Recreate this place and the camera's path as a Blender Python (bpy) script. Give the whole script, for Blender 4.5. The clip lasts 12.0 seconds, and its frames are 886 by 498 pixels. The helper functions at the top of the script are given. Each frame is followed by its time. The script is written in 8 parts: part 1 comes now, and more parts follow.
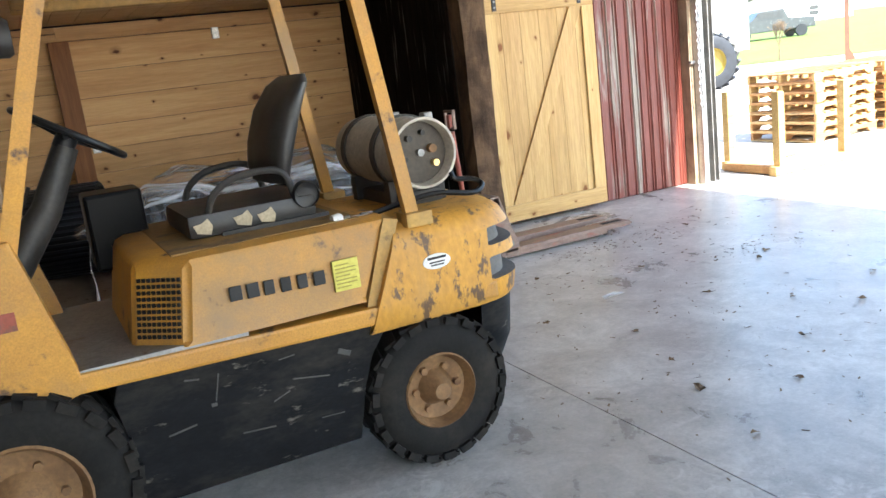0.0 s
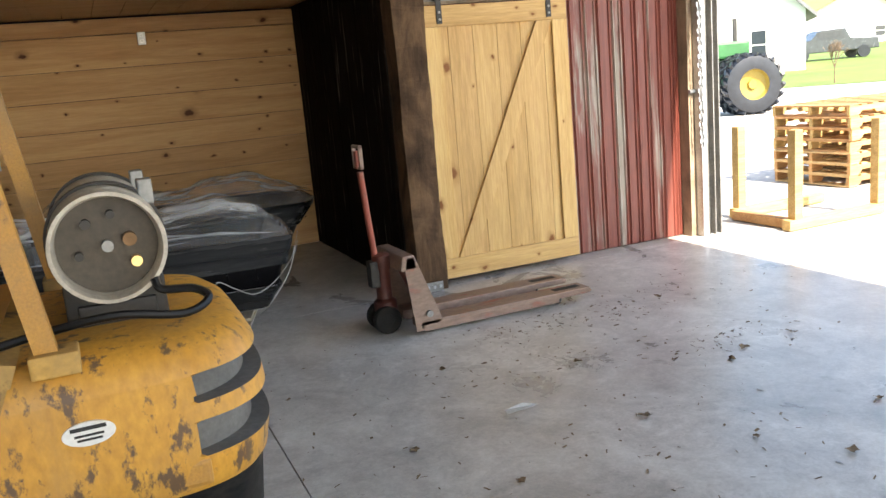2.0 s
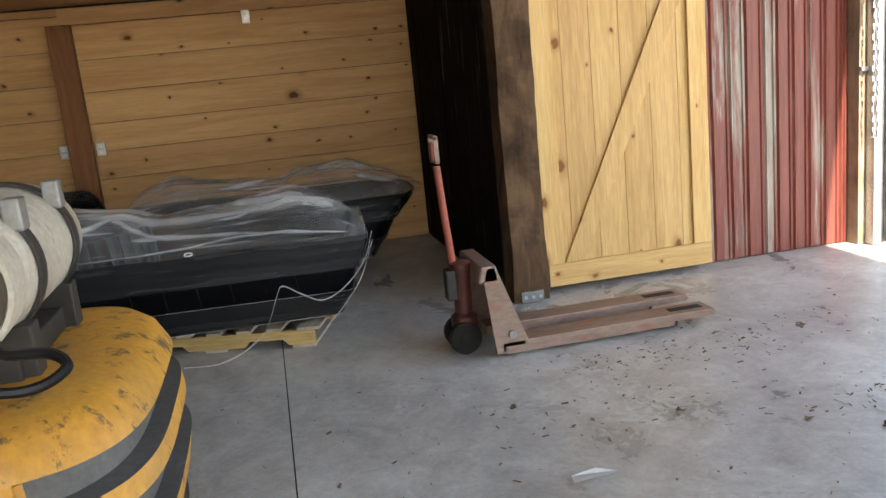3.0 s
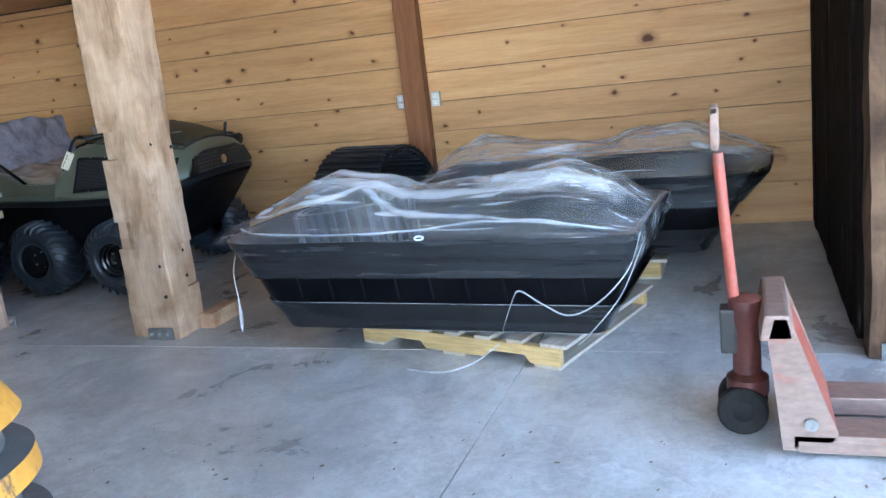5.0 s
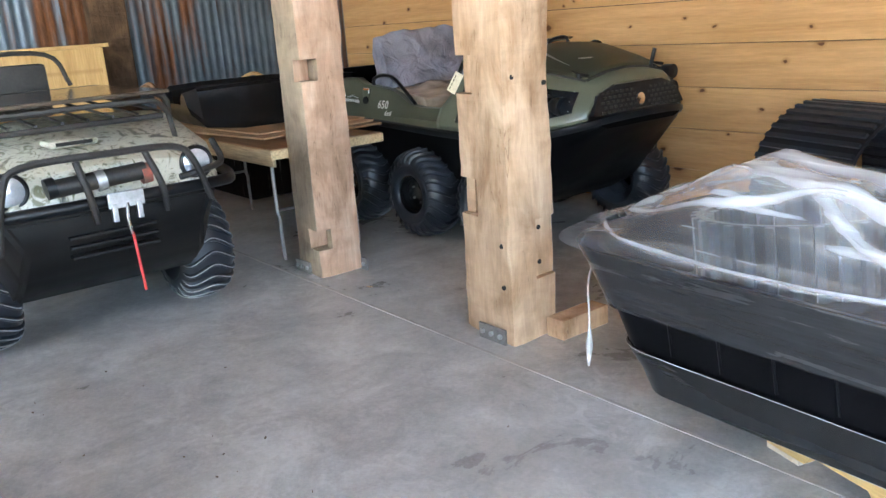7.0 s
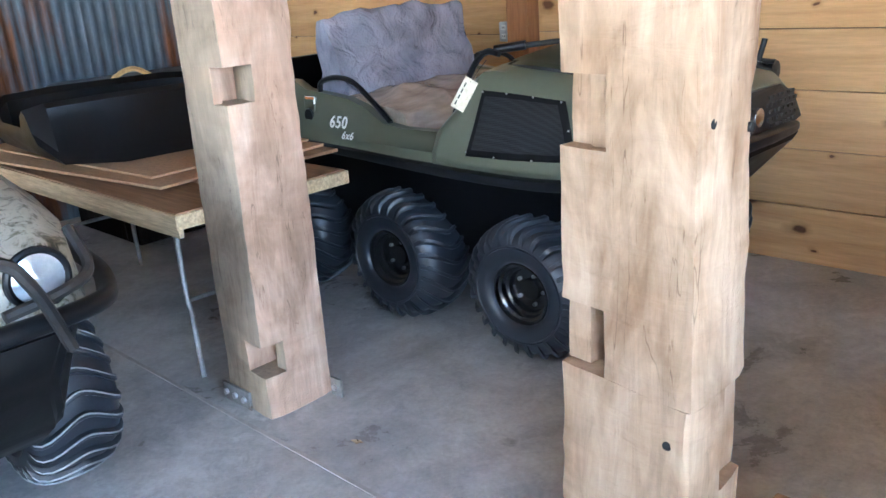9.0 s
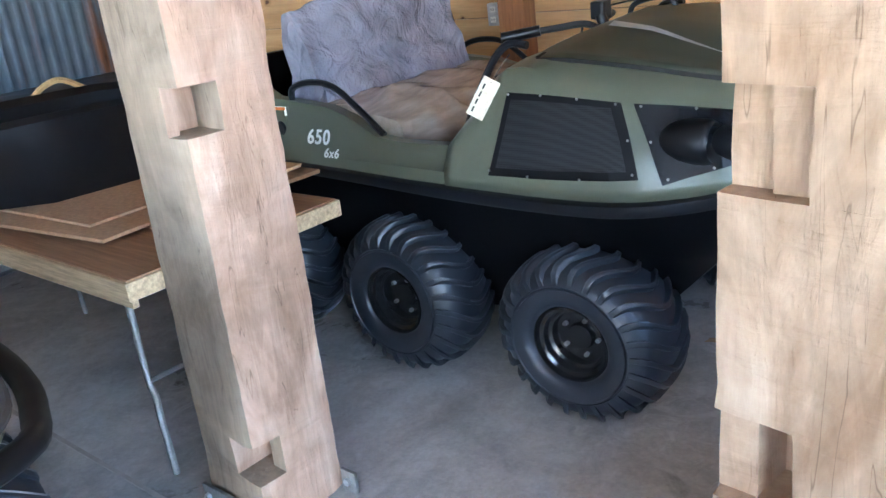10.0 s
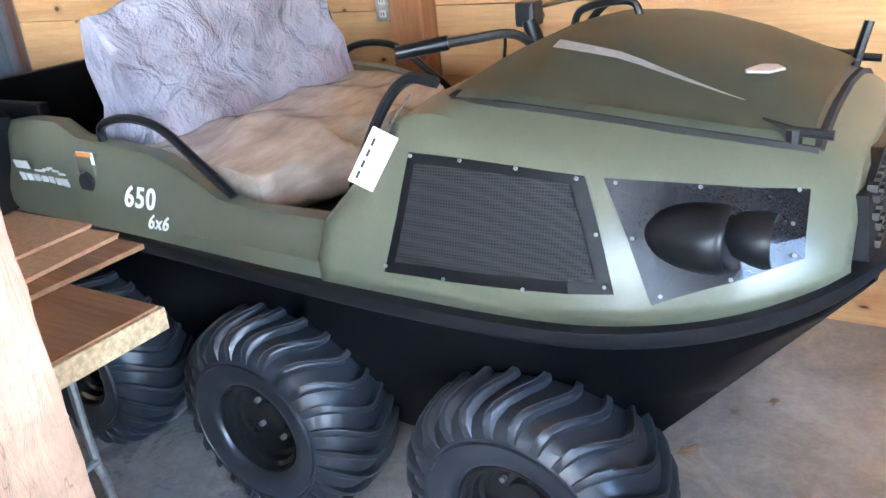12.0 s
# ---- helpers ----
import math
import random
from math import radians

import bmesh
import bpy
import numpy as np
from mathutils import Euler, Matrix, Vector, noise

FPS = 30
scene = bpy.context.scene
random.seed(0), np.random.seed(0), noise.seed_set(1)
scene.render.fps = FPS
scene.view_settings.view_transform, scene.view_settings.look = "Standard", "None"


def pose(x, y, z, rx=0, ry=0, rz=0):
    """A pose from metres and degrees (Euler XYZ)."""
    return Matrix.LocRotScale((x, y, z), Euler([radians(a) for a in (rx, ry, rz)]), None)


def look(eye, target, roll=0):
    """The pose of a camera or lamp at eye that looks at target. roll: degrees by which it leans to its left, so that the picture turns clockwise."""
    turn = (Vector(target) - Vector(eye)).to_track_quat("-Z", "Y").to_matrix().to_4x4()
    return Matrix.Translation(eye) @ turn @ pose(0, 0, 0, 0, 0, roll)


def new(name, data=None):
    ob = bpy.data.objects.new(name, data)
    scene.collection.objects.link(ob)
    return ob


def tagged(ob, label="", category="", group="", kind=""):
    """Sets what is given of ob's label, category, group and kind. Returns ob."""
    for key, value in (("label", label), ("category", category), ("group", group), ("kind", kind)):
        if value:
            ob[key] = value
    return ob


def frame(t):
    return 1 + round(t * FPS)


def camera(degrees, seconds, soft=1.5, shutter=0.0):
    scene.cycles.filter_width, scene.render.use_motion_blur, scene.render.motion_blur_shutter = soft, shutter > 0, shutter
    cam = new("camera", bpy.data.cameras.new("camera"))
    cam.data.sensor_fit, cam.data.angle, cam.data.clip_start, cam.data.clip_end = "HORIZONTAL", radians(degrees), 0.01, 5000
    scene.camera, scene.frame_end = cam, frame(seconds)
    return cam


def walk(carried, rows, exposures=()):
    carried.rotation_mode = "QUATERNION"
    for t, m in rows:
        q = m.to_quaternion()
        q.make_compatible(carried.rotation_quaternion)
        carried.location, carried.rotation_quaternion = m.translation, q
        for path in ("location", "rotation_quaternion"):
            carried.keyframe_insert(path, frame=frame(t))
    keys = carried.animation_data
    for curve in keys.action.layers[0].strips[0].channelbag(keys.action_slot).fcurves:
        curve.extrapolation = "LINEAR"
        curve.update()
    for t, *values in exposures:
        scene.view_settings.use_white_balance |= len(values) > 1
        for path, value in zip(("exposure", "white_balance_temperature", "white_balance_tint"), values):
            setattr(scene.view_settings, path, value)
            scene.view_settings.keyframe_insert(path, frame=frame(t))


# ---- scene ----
cam = camera(56.1, 12.0)
PATH = [
    (0, (0.414, -0.067, 1.577), (1.266, 1.689, 1.138), -7.1),
    (0.5, (0.731, 0.1, 1.615), (1.619, 1.859, 1.273), -7.8),
    (1, (1.205, 0.157, 1.597), (2.078, 1.925, 1.26), -7.5),
    (1.5, (1.552, 0.424, 1.552), (2.363, 2.215, 1.189), -5.4),
    (2, (1.852, 0.725, 1.579), (2.602, 2.534, 1.17), -5.2),
    (2.5, (2.217, 1.006, 1.539), (2.814, 2.869, 1.12), -6.1),
    (2.7, (2.33, 1.135, 1.548), (2.842, 3.023, 1.131), -5.9),
    (4.3, (3.33, 2.011, 1.492), (3.028, 3.937, 1.044), -6.4),
    (4.5, (3.381, 2.162, 1.472), (2.958, 4.067, 1.033), -6.2),
    (5, (3.477, 2.569, 1.478), (2.788, 4.392, 1.03), -6.7),
    (5.5, (3.517, 3.019, 1.493), (2.453, 4.644, 1.019), -6.0),
    (6, (3.303, 3.435, 1.472), (2.071, 4.932, 0.981), -2.9),
    (6.5, (3.082, 3.815, 1.432), (1.677, 5.146, 0.929), -4.3),
    (7, (2.813, 4.205, 1.432), (1.274, 5.365, 0.898), -4.2),
    (7.5, (2.428, 4.503, 1.434), (0.872, 5.65, 0.92), -3.5),
    (7.7, (2.277, 4.602, 1.443), (0.727, 5.756, 0.928), -3.8),
    (9.3, (0.786, 5.131, 1.488), (-0.519, 6.509, 0.859), -5.3),
    (9.5, (0.671, 5.206, 1.485), (-0.636, 6.583, 0.857), -7.2),
    (10, (0.362, 5.386, 1.492), (-0.898, 6.787, 0.822), -6.9),
    (10.5, (0.068, 5.599, 1.511), (-1.023, 7.113, 0.793), -7.6),
    (11, (-0.086, 5.829, 1.485), (-1.103, 7.384, 0.745), -7.0),
    (11.5, (-0.164, 6.059, 1.511), (-1.199, 7.597, 0.76), -6.4),
    (12, (-0.189, 6.138, 1.523), (-1.241, 7.658, 0.76), -6.3),
]
walk(cam, [(t, look(eye, target, roll)) for t, eye, target, roll in PATH], [(0, 2.65, 6500, 8), (0.5, 2.35, 6700, 10), (1, 2.25, 7000, 10), (2.7, 2.25, 7400, 10), (4.5, 3.5, 5150, 6), (5.5, 4.02, 5700, 8), (6, 4.1, 6300, 10), (7.5, 4.5, 6200, 10), (9.5, 4.68, 5250, 10), (10.5, 4.95, 5400, 10), (12, 5.75, 5600, 12)])
# ---- light ----
world = bpy.data.worlds.new("sky_world")
scene.world = world
world.use_nodes = True
SUN_EL, SUN_AZ = radians(48), radians(172)
wn = world.node_tree
sky = wn.nodes.new("ShaderNodeTexSky")
sky.sky_type = "NISHITA"
sky.sun_disc = False
sky.sun_elevation, sky.sun_rotation = SUN_EL, SUN_AZ
wn.links.new(sky.outputs[0], wn.nodes["Background"].inputs[0])
wn.nodes["Background"].inputs[1].default_value = 0.15
sun = new("sun", bpy.data.lights.new("sun", "SUN"))
sun.data.energy, sun.data.angle, sun.data.color = 4.0, radians(0.6), (1.0, 0.95, 0.88)
to_sun = Vector((math.sin(SUN_AZ) * math.cos(SUN_EL), math.cos(SUN_AZ) * math.cos(SUN_EL), math.sin(SUN_EL)))
sun.matrix_world = look(to_sun * 40, (0, 0, 0))


# ---- materials ----
def nodes_of(name):
    m = bpy.data.materials.new(name)
    m.use_nodes = True
    nt = m.node_tree
    return m, nt, nt.nodes["Principled BSDF"]


def coords(nt, stretch=(1, 1, 1), shift=0.0):
    """Object coordinates, stretched, moved by each object's random number."""
    tc = nt.nodes.new("ShaderNodeTexCoord")
    mp = nt.nodes.new("ShaderNodeMapping")
    mp.inputs["Scale"].default_value = stretch
    nt.links.new(tc.outputs["Object"], mp.inputs["Vector"])
    if shift:
        oi = nt.nodes.new("ShaderNodeObjectInfo")
        mul = nt.nodes.new("ShaderNodeMath")
        mul.operation = "MULTIPLY"
        mul.inputs[1].default_value = shift
        nt.links.new(oi.outputs["Random"], mul.inputs[0])
        cb = nt.nodes.new("ShaderNodeCombineXYZ")
        for i in range(3):
            nt.links.new(mul.outputs[0], cb.inputs[i])
        nt.links.new(cb.outputs[0], mp.inputs["Location"])
    return mp.outputs["Vector"]


def noise_of(nt, vec, scale, detail=6.0, rough=0.6, dist=0.0):
    n = nt.nodes.new("ShaderNodeTexNoise")
    n.inputs["Scale"].default_value = scale
    n.inputs["Detail"].default_value = detail
    n.inputs["Roughness"].default_value = rough
    n.inputs["Distortion"].default_value = dist
    nt.links.new(vec, n.inputs["Vector"])
    return n.outputs["Fac"]


def ramp_of(nt, fac, stops):
    r = nt.nodes.new("ShaderNodeValToRGB")
    while len(r.color_ramp.elements) < len(stops):
        r.color_ramp.elements.new(0.5)
    for e, (p, c) in zip(r.color_ramp.elements, stops):
        e.position = p
        e.color = (*c, 1) if len(c) == 3 else c
    nt.links.new(fac, r.inputs[0])
    return r.outputs["Color"]


def grey(v):
    return (v, v, v)


def mix_of(nt, fac, a, b, blend="MIX"):
    m = nt.nodes.new("ShaderNodeMix")
    m.data_type, m.blend_type = "RGBA", blend
    for sock, v in ((m.inputs[0], fac), (m.inputs[6], a), (m.inputs[7], b)):
        if isinstance(v, (int, float)):
            sock.default_value = v
        elif isinstance(v, tuple):
            sock.default_value = (*v, 1)
        else:
            nt.links.new(v, sock)
    return m.outputs[2]


def bump_of(nt, bsdf, height, strength=0.3, distance=0.01):
    b = nt.nodes.new("ShaderNodeBump")
    b.inputs["Strength"].default_value = strength
    b.inputs["Distance"].default_value = distance
    nt.links.new(height, b.inputs["Height"])
    nt.links.new(b.outputs[0], bsdf.inputs["Normal"])


def surface(name, c1, c2, scale=4.0, rough=(0.5, 0.7), metal=0.0, bump=0.15, fine=60.0, wear=None, wear_at=(0.6, 0.68), wear_scale=7.0,
            stretch=(1, 1, 1), shift=3.0, dust=None, dust_at=(0.45, 0.75), spec=0.5):
    """Two-scale mottled surface with optional wear patches and dust on upward faces' texture."""
    m, nt, b = nodes_of(name)
    v = coords(nt, stretch, shift)
    big = noise_of(nt, v, scale, 8)
    small = noise_of(nt, v, fine, 4)
    col = ramp_of(nt, big, [(0.3, c1), (0.7, c2)])
    col = mix_of(nt, 0.35, col, ramp_of(nt, small, [(0.3, grey(0.25)), (0.7, grey(0.75))]), "OVERLAY")
    if dust:
        d = ramp_of(nt, noise_of(nt, v, scale * 0.7, 9, 0.7), [(dust_at[0], grey(0)), (dust_at[1], grey(0.85))])
        col = mix_of(nt, d, col, dust)
    if wear:
        w = ramp_of(nt, noise_of(nt, v, wear_scale, 10, 0.7), [(wear_at[0], grey(0)), (wear_at[1], grey(1))])
        col = mix_of(nt, w, col, wear)
    nt.links.new(col, b.inputs["Base Color"])
    r = ramp_of(nt, big, [(0.3, grey(rough[0])), (0.7, grey(rough[1]))])
    nt.links.new(r, b.inputs["Roughness"])
    b.inputs["Metallic"].default_value = metal
    b.inputs["Specular IOR Level"].default_value = spec
    if bump:
        bump_of(nt, b, small, bump, 0.004)
    return m


def wood(name, pale, dark, knot, grain_axis="x", knots=2.1, rough=0.55, streak=1.0, shift=9.0, plane="xz", grain=1.0, bump=0.15, spec=0.25):
    """Sawn wood: grain along one axis, knots as dark eyes with rings, each board different."""
    m, nt, b = nodes_of(name)
    st = {"x": (0.6, 9, 9), "y": (9, 0.6, 9), "z": (9, 9, 0.6)}[grain_axis]
    v = coords(nt, st, shift)
    big = noise_of(nt, v, 1.3 * grain, 8, 0.62, 0.6)
    fine = noise_of(nt, v, 9 * grain, 6, 0.7)
    col = ramp_of(nt, big, [(0.25, dark), (0.62, pale)])
    col = mix_of(nt, 0.3 * streak, col, ramp_of(nt, fine, [(0.3, grey(0.15)), (0.7, grey(0.8))]), "OVERLAY")
    tone = nt.nodes.new("ShaderNodeObjectInfo").outputs["Random"]
    col = mix_of(nt, 0.35, col, ramp_of(nt, tone, [(0.0, grey(0.32)), (1.0, grey(0.66))]), "OVERLAY")
    if knot:
        kv = coords(nt, {"x": (1.0, 1.5, 1.5), "z": (1.5, 1.5, 1.0), "y": (1.5, 1.0, 1.5)}[grain_axis], 17.0)
        wob = nt.nodes.new("ShaderNodeTexVoronoi")
        if plane == "xz":
            sp = nt.nodes.new("ShaderNodeSeparateXYZ")
            cb = nt.nodes.new("ShaderNodeCombineXYZ")
            nt.links.new(kv, sp.inputs[0])
            nt.links.new(sp.outputs[0], cb.inputs[0])
            nt.links.new(sp.outputs[2], cb.inputs[1])
            kv = cb.outputs[0]
            wob.voronoi_dimensions = "2D"
        wob.inputs["Scale"].default_value = knots
        wv = nt.nodes.new("ShaderNodeTexNoise")
        wv.inputs["Scale"].default_value = 14
        nt.links.new(kv, wv.inputs["Vector"])
        ad = nt.nodes.new("ShaderNodeVectorMath")
        ad.operation = "MULTIPLY_ADD"
        ad.inputs[1].default_value = (0.05, 0.05, 0.05)
        nt.links.new(wv.outputs["Color"], ad.inputs[0])
        nt.links.new(kv, ad.inputs[2])
        nt.links.new(ad.outputs[0], wob.inputs["Vector"])
        sz = nt.nodes.new("ShaderNodeMath")
        sz.operation = "MULTIPLY"
        nt.links.new(wob.outputs["Distance"], sz.inputs[0])
        nt.links.new(ramp_of(nt, noise_of(nt, kv, 1.1, 2), [(0.35, grey(0.55)), (0.65, grey(2.6))]), sz.inputs[1])
        d = sz.outputs[0]
        col = mix_of(nt, ramp_of(nt, d, [(0.05, grey(0.7)), (0.13, grey(0.0))]), col, tuple(0.5 * a + 0.5 * k for a, k in zip(dark, knot)))
        col = mix_of(nt, ramp_of(nt, d, [(0.035, grey(1)), (0.06, grey(0))]), col, knot)
    nt.links.new(col, b.inputs["Base Color"])
    b.inputs["Roughness"].default_value = rough
    b.inputs["Specular IOR Level"].default_value = spec
    bump_of(nt, b, fine, bump, 0.003)
    return m


def hewn_wood(name, pale, mid, dark):
    """Hand-hewn old timber: wide stains, soft grain, cross-wise tool marks and long cracks."""
    m, nt, b = nodes_of(name)
    stain = noise_of(nt, coords(nt, (1, 1, 0.55), 9.0), 4.5, 7, 0.6, 0.7)
    grain = noise_of(nt, coords(nt, (7, 7, 0.9), 9.0), 2.6, 8, 0.7, 1.6)
    tool = noise_of(nt, coords(nt, (1.6, 1.6, 6.5), 9.0), 2.2, 4, 0.5, 1.0)
    crack = noise_of(nt, coords(nt, (7, 7, 0.4), 4.0), 2.0, 3, 0.5, 0.5)
    col = ramp_of(nt, stain, [(0.28, dark), (0.47, mid), (0.66, pale)])
    col = mix_of(nt, 0.42, col, ramp_of(nt, grain, [(0.3, grey(0.26)), (0.7, grey(0.68))]), "OVERLAY")
    col = mix_of(nt, 0.14, col, ramp_of(nt, tool, [(0.35, grey(0.3)), (0.65, grey(0.66))]), "OVERLAY")
    gap = ramp_of(nt, crack, [(0.496, grey(0)), (0.5, grey(0.6)), (0.504, grey(0))])
    part_of = ramp_of(nt, stain, [(0.42, grey(1)), (0.5, grey(0))])
    col = mix_of(nt, mix_of(nt, 1.0, gap, part_of, "MULTIPLY"), col, tuple(0.3 * c for c in dark))
    nt.links.new(col, b.inputs["Base Color"])
    b.inputs["Roughness"].default_value = 0.8
    b.inputs["Specular IOR Level"].default_value = 0.2
    bump_of(nt, b, mix_of(nt, 0.6, grain, tool), 0.9, 0.014)
    return m


def plain(name, c, rough=0.5, metal=0.0):
    return surface(name, tuple(0.85 * x for x in c), tuple(min(1, 1.12 * x) for x in c), 5, (rough * 0.85, min(1, rough * 1.15)), metal, 0.08, 80)


PINE = wood("knotty_pine_boards", (0.57, 0.335, 0.15), (0.42, 0.215, 0.08), (0.10, 0.036, 0.012), streak=0.65, knots=2.2)
PINE_CEIL = wood("pine_ceiling_boards", (0.57, 0.36, 0.18), (0.45, 0.25, 0.11), (0.11, 0.04, 0.013), plane="")
PALE_PINE = wood("fresh_pale_pine", (0.62, 0.41, 0.175), (0.48, 0.285, 0.10), (0.20, 0.075, 0.02), "z", 2.2)
PALE_PINE_X = wood("fresh_pale_pine_rail", (0.62, 0.41, 0.175), (0.48, 0.285, 0.10), (0.20, 0.075, 0.02), "x", 2.2)
HEWN = hewn_wood("hewn_old_oak_timber", (0.62, 0.44, 0.295), (0.50, 0.335, 0.21), (0.30, 0.17, 0.09))
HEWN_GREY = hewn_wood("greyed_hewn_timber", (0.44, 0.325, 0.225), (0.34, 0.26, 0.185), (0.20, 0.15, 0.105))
# Paler copy of the greyed timber, with doorway light put into the colour.
HEWN_LIT = hewn_wood("lit_side_hewn_timber", (0.55, 0.39, 0.285), (0.45, 0.285, 0.195), (0.27, 0.16, 0.10))
OLD_BEAM = hewn_wood("brown_old_beam", (0.15, 0.09, 0.05), (0.075, 0.043, 0.024), (0.03, 0.017, 0.010))
BEAM_X = wood("sawn_header_beam", (0.42, 0.25, 0.12), (0.28, 0.15, 0.065), (0.08, 0.035, 0.015), "x", 1.2, 0.75, 1.5, bump=0.6, plane="")
STUD = wood("brown_stained_stud", (0.27, 0.115, 0.045), (0.16, 0.06, 0.025), None, "z", rough=0.6)
# Near-black base puts the room side's shade into the colour; pale streaks are wear.
SHADED_BOARD = surface("weathered_boards_in_shade", (0.004, 0.003, 0.0025), (0.016, 0.011, 0.008), 2.0, (0.8, 0.95), 0, 0.5, 30, wear=(0.16, 0.15, 0.14), wear_at=(0.60, 0.70), wear_scale=3.0, stretch=(5, 5, 0.35), spec=0.05)
PALLET_WOOD = wood("pallet_lumber", (0.58, 0.40, 0.20), (0.42, 0.26, 0.11), (0.16, 0.07, 0.03), "x", 1.5, 0.75, 1.5, plane="", bump=0.4)
YELLOW_PALLET = wood("yellow_pallet_lumber", (0.53, 0.37, 0.16), (0.38, 0.245, 0.095), (0.16, 0.07, 0.03), "x", 1.5, 0.75, 1.5, plane="", bump=0.4)
ORANGE_PALLET = wood("reddish_pallet_lumber", (0.50, 0.29, 0.13), (0.36, 0.17, 0.07), (0.14, 0.06, 0.03), "x", 1.5, 0.75, 1.5, plane="", bump=0.4)
PLY = wood("plywood_top", (0.34, 0.19, 0.10), (0.22, 0.115, 0.06), None, "x", rough=0.6)
PLY_EDGE = wood("plywood_edge", (0.50, 0.37, 0.22), (0.38, 0.265, 0.145), None, "x", rough=0.7, streak=2.0)
CARD = surface("brown_cardboard", (0.44, 0.26, 0.14), (0.50, 0.31, 0.175), 2, (0.75, 0.85), bump=0.05)
STEEL = surface("galvanised_steel", (0.42, 0.43, 0.44), (0.60, 0.61, 0.62), 8, (0.3, 0.5), 0.9, 0.05)
DULL_STEEL = surface("dull_grey_steel", (0.20, 0.20, 0.20), (0.34, 0.33, 0.31), 6, (0.45, 0.6), 0.7, 0.1, wear=(0.16, 0.08, 0.04), wear_at=(0.62, 0.7))
CHROME = plain("bright_steel", (0.75, 0.75, 0.76), 0.18, 1.0)
BLACK_IRON = surface("black_iron", (0.02, 0.02, 0.02), (0.05, 0.045, 0.04), 6, (0.45, 0.6), 0.3, 0.15)
BLACK_PLASTIC = surface("black_moulded_plastic", (0.005, 0.0055, 0.0065), (0.010, 0.0105, 0.012), 5, (0.28, 0.42), 0, 0.08, 220, spec=0.3)
DARK_HULL = surface("black_polyethylene_hull", (0.002, 0.002, 0.0025), (0.004, 0.004, 0.005), 3, (0.3, 0.45), 0, 0.05, 120, spec=0.08)
RUBBER = surface("tyre_rubber", (0.012, 0.0145, 0.019), (0.022, 0.026, 0.034), 6, (0.34, 0.46), 0, 0.06, 140)
DUSTY_RUBBER = surface("dusty_tyre_rubber", (0.008, 0.0078, 0.0075), (0.019, 0.0175, 0.016), 5, (0.7, 0.85), 0, 0.25, 70, dust=(0.06, 0.05, 0.038), dust_at=(0.5, 0.9), spec=0.2)
OLIVE = surface("olive_green_moulded_body", (0.079, 0.083, 0.054), (0.096, 0.100, 0.066), 3, (0.30, 0.38), 0, 0.02, 700)
YELLOW = surface("worn_yellow_machine_paint", (0.44, 0.20, 0.026), (0.60, 0.295, 0.042), 2.2, (0.42, 0.62), 0, 0.05, 160,
                 wear=(0.10, 0.055, 0.028), wear_at=(0.60, 0.66), wear_scale=5, dust=(0.25, 0.155, 0.07), dust_at=(0.46, 0.72))
DIRTY_YELLOW = surface("dusty_yellow_paint", (0.44, 0.25, 0.06), (0.54, 0.32, 0.085), 3, (0.6, 0.8), 0, 0.15, 50,
                       wear=(0.12, 0.075, 0.04), wear_at=(0.57, 0.66), wear_scale=5, dust=(0.26, 0.19, 0.11), dust_at=(0.4, 0.75))
WORN_YELLOW = surface("scraped_yellow_cast_iron", (0.50, 0.235, 0.03), (0.60, 0.30, 0.042), 3, (0.42, 0.62), 0, 0.15, 50,
                      wear=(0.13, 0.075, 0.04), wear_at=(0.55, 0.61), wear_scale=16, dust=(0.33, 0.22, 0.11), dust_at=(0.45, 0.85), stretch=(1, 1, 0.55))
GRIMY_TOP = surface("grime_over_yellow_paint", (0.16, 0.095, 0.04), (0.33, 0.185, 0.05), 3.5, (0.7, 0.9), 0, 0.2, 50, wear=(0.07, 0.05, 0.035), wear_at=(0.55, 0.68), wear_scale=5)
SCRAPE = surface("scraped_paint_grey", (0.035, 0.034, 0.03), (0.09, 0.086, 0.078), 12, (0.6, 0.8))
SLOT_GREY = surface("grimy_slot_grey", (0.07, 0.068, 0.065), (0.13, 0.125, 0.12), 5, (0.6, 0.8))
SKIRT = surface("scuffed_black_steel", (0.004, 0.0045, 0.0055), (0.010, 0.0105, 0.012), 4, (0.4, 0.6), 0.0, 0.15, 40,
                wear=(0.13, 0.12, 0.10), wear_at=(0.63, 0.70), wear_scale=7, stretch=(1, 1, 2.6), dust=(0.045, 0.04, 0.033), dust_at=(0.5, 0.8), spec=0.1)
RIM_RUST = surface("rusty_wheel_rim", (0.15, 0.078, 0.034), (0.30, 0.17, 0.075), 9, (0.6, 0.8), 0.2, 0.3, 60, wear=(0.10, 0.045, 0.02), wear_at=(0.55, 0.65))
VINYL = surface("cracked_black_vinyl", (0.018, 0.017, 0.016), (0.035, 0.032, 0.03), 6, (0.4, 0.55), 0, 0.1, 70, dust=(0.09, 0.07, 0.05), dust_at=(0.62, 0.98))
FOAM = plain("torn_seat_foam", (0.42, 0.35, 0.24), 0.9)
TANK = surface("grimy_white_gas_bottle", (0.36, 0.32, 0.26), (0.54, 0.49, 0.41), 4, (0.4, 0.6), 0.1, 0.1, 50, wear=(0.20, 0.15, 0.10), wear_at=(0.6, 0.75), wear_scale=5)
TANK_DARK = surface("dusty_bottle_end", (0.06, 0.048, 0.036), (0.11, 0.09, 0.068), 6, (0.6, 0.8), 0, 0.1)
BRASS = plain("brass", (0.72, 0.50, 0.20), 0.35, 1.0)
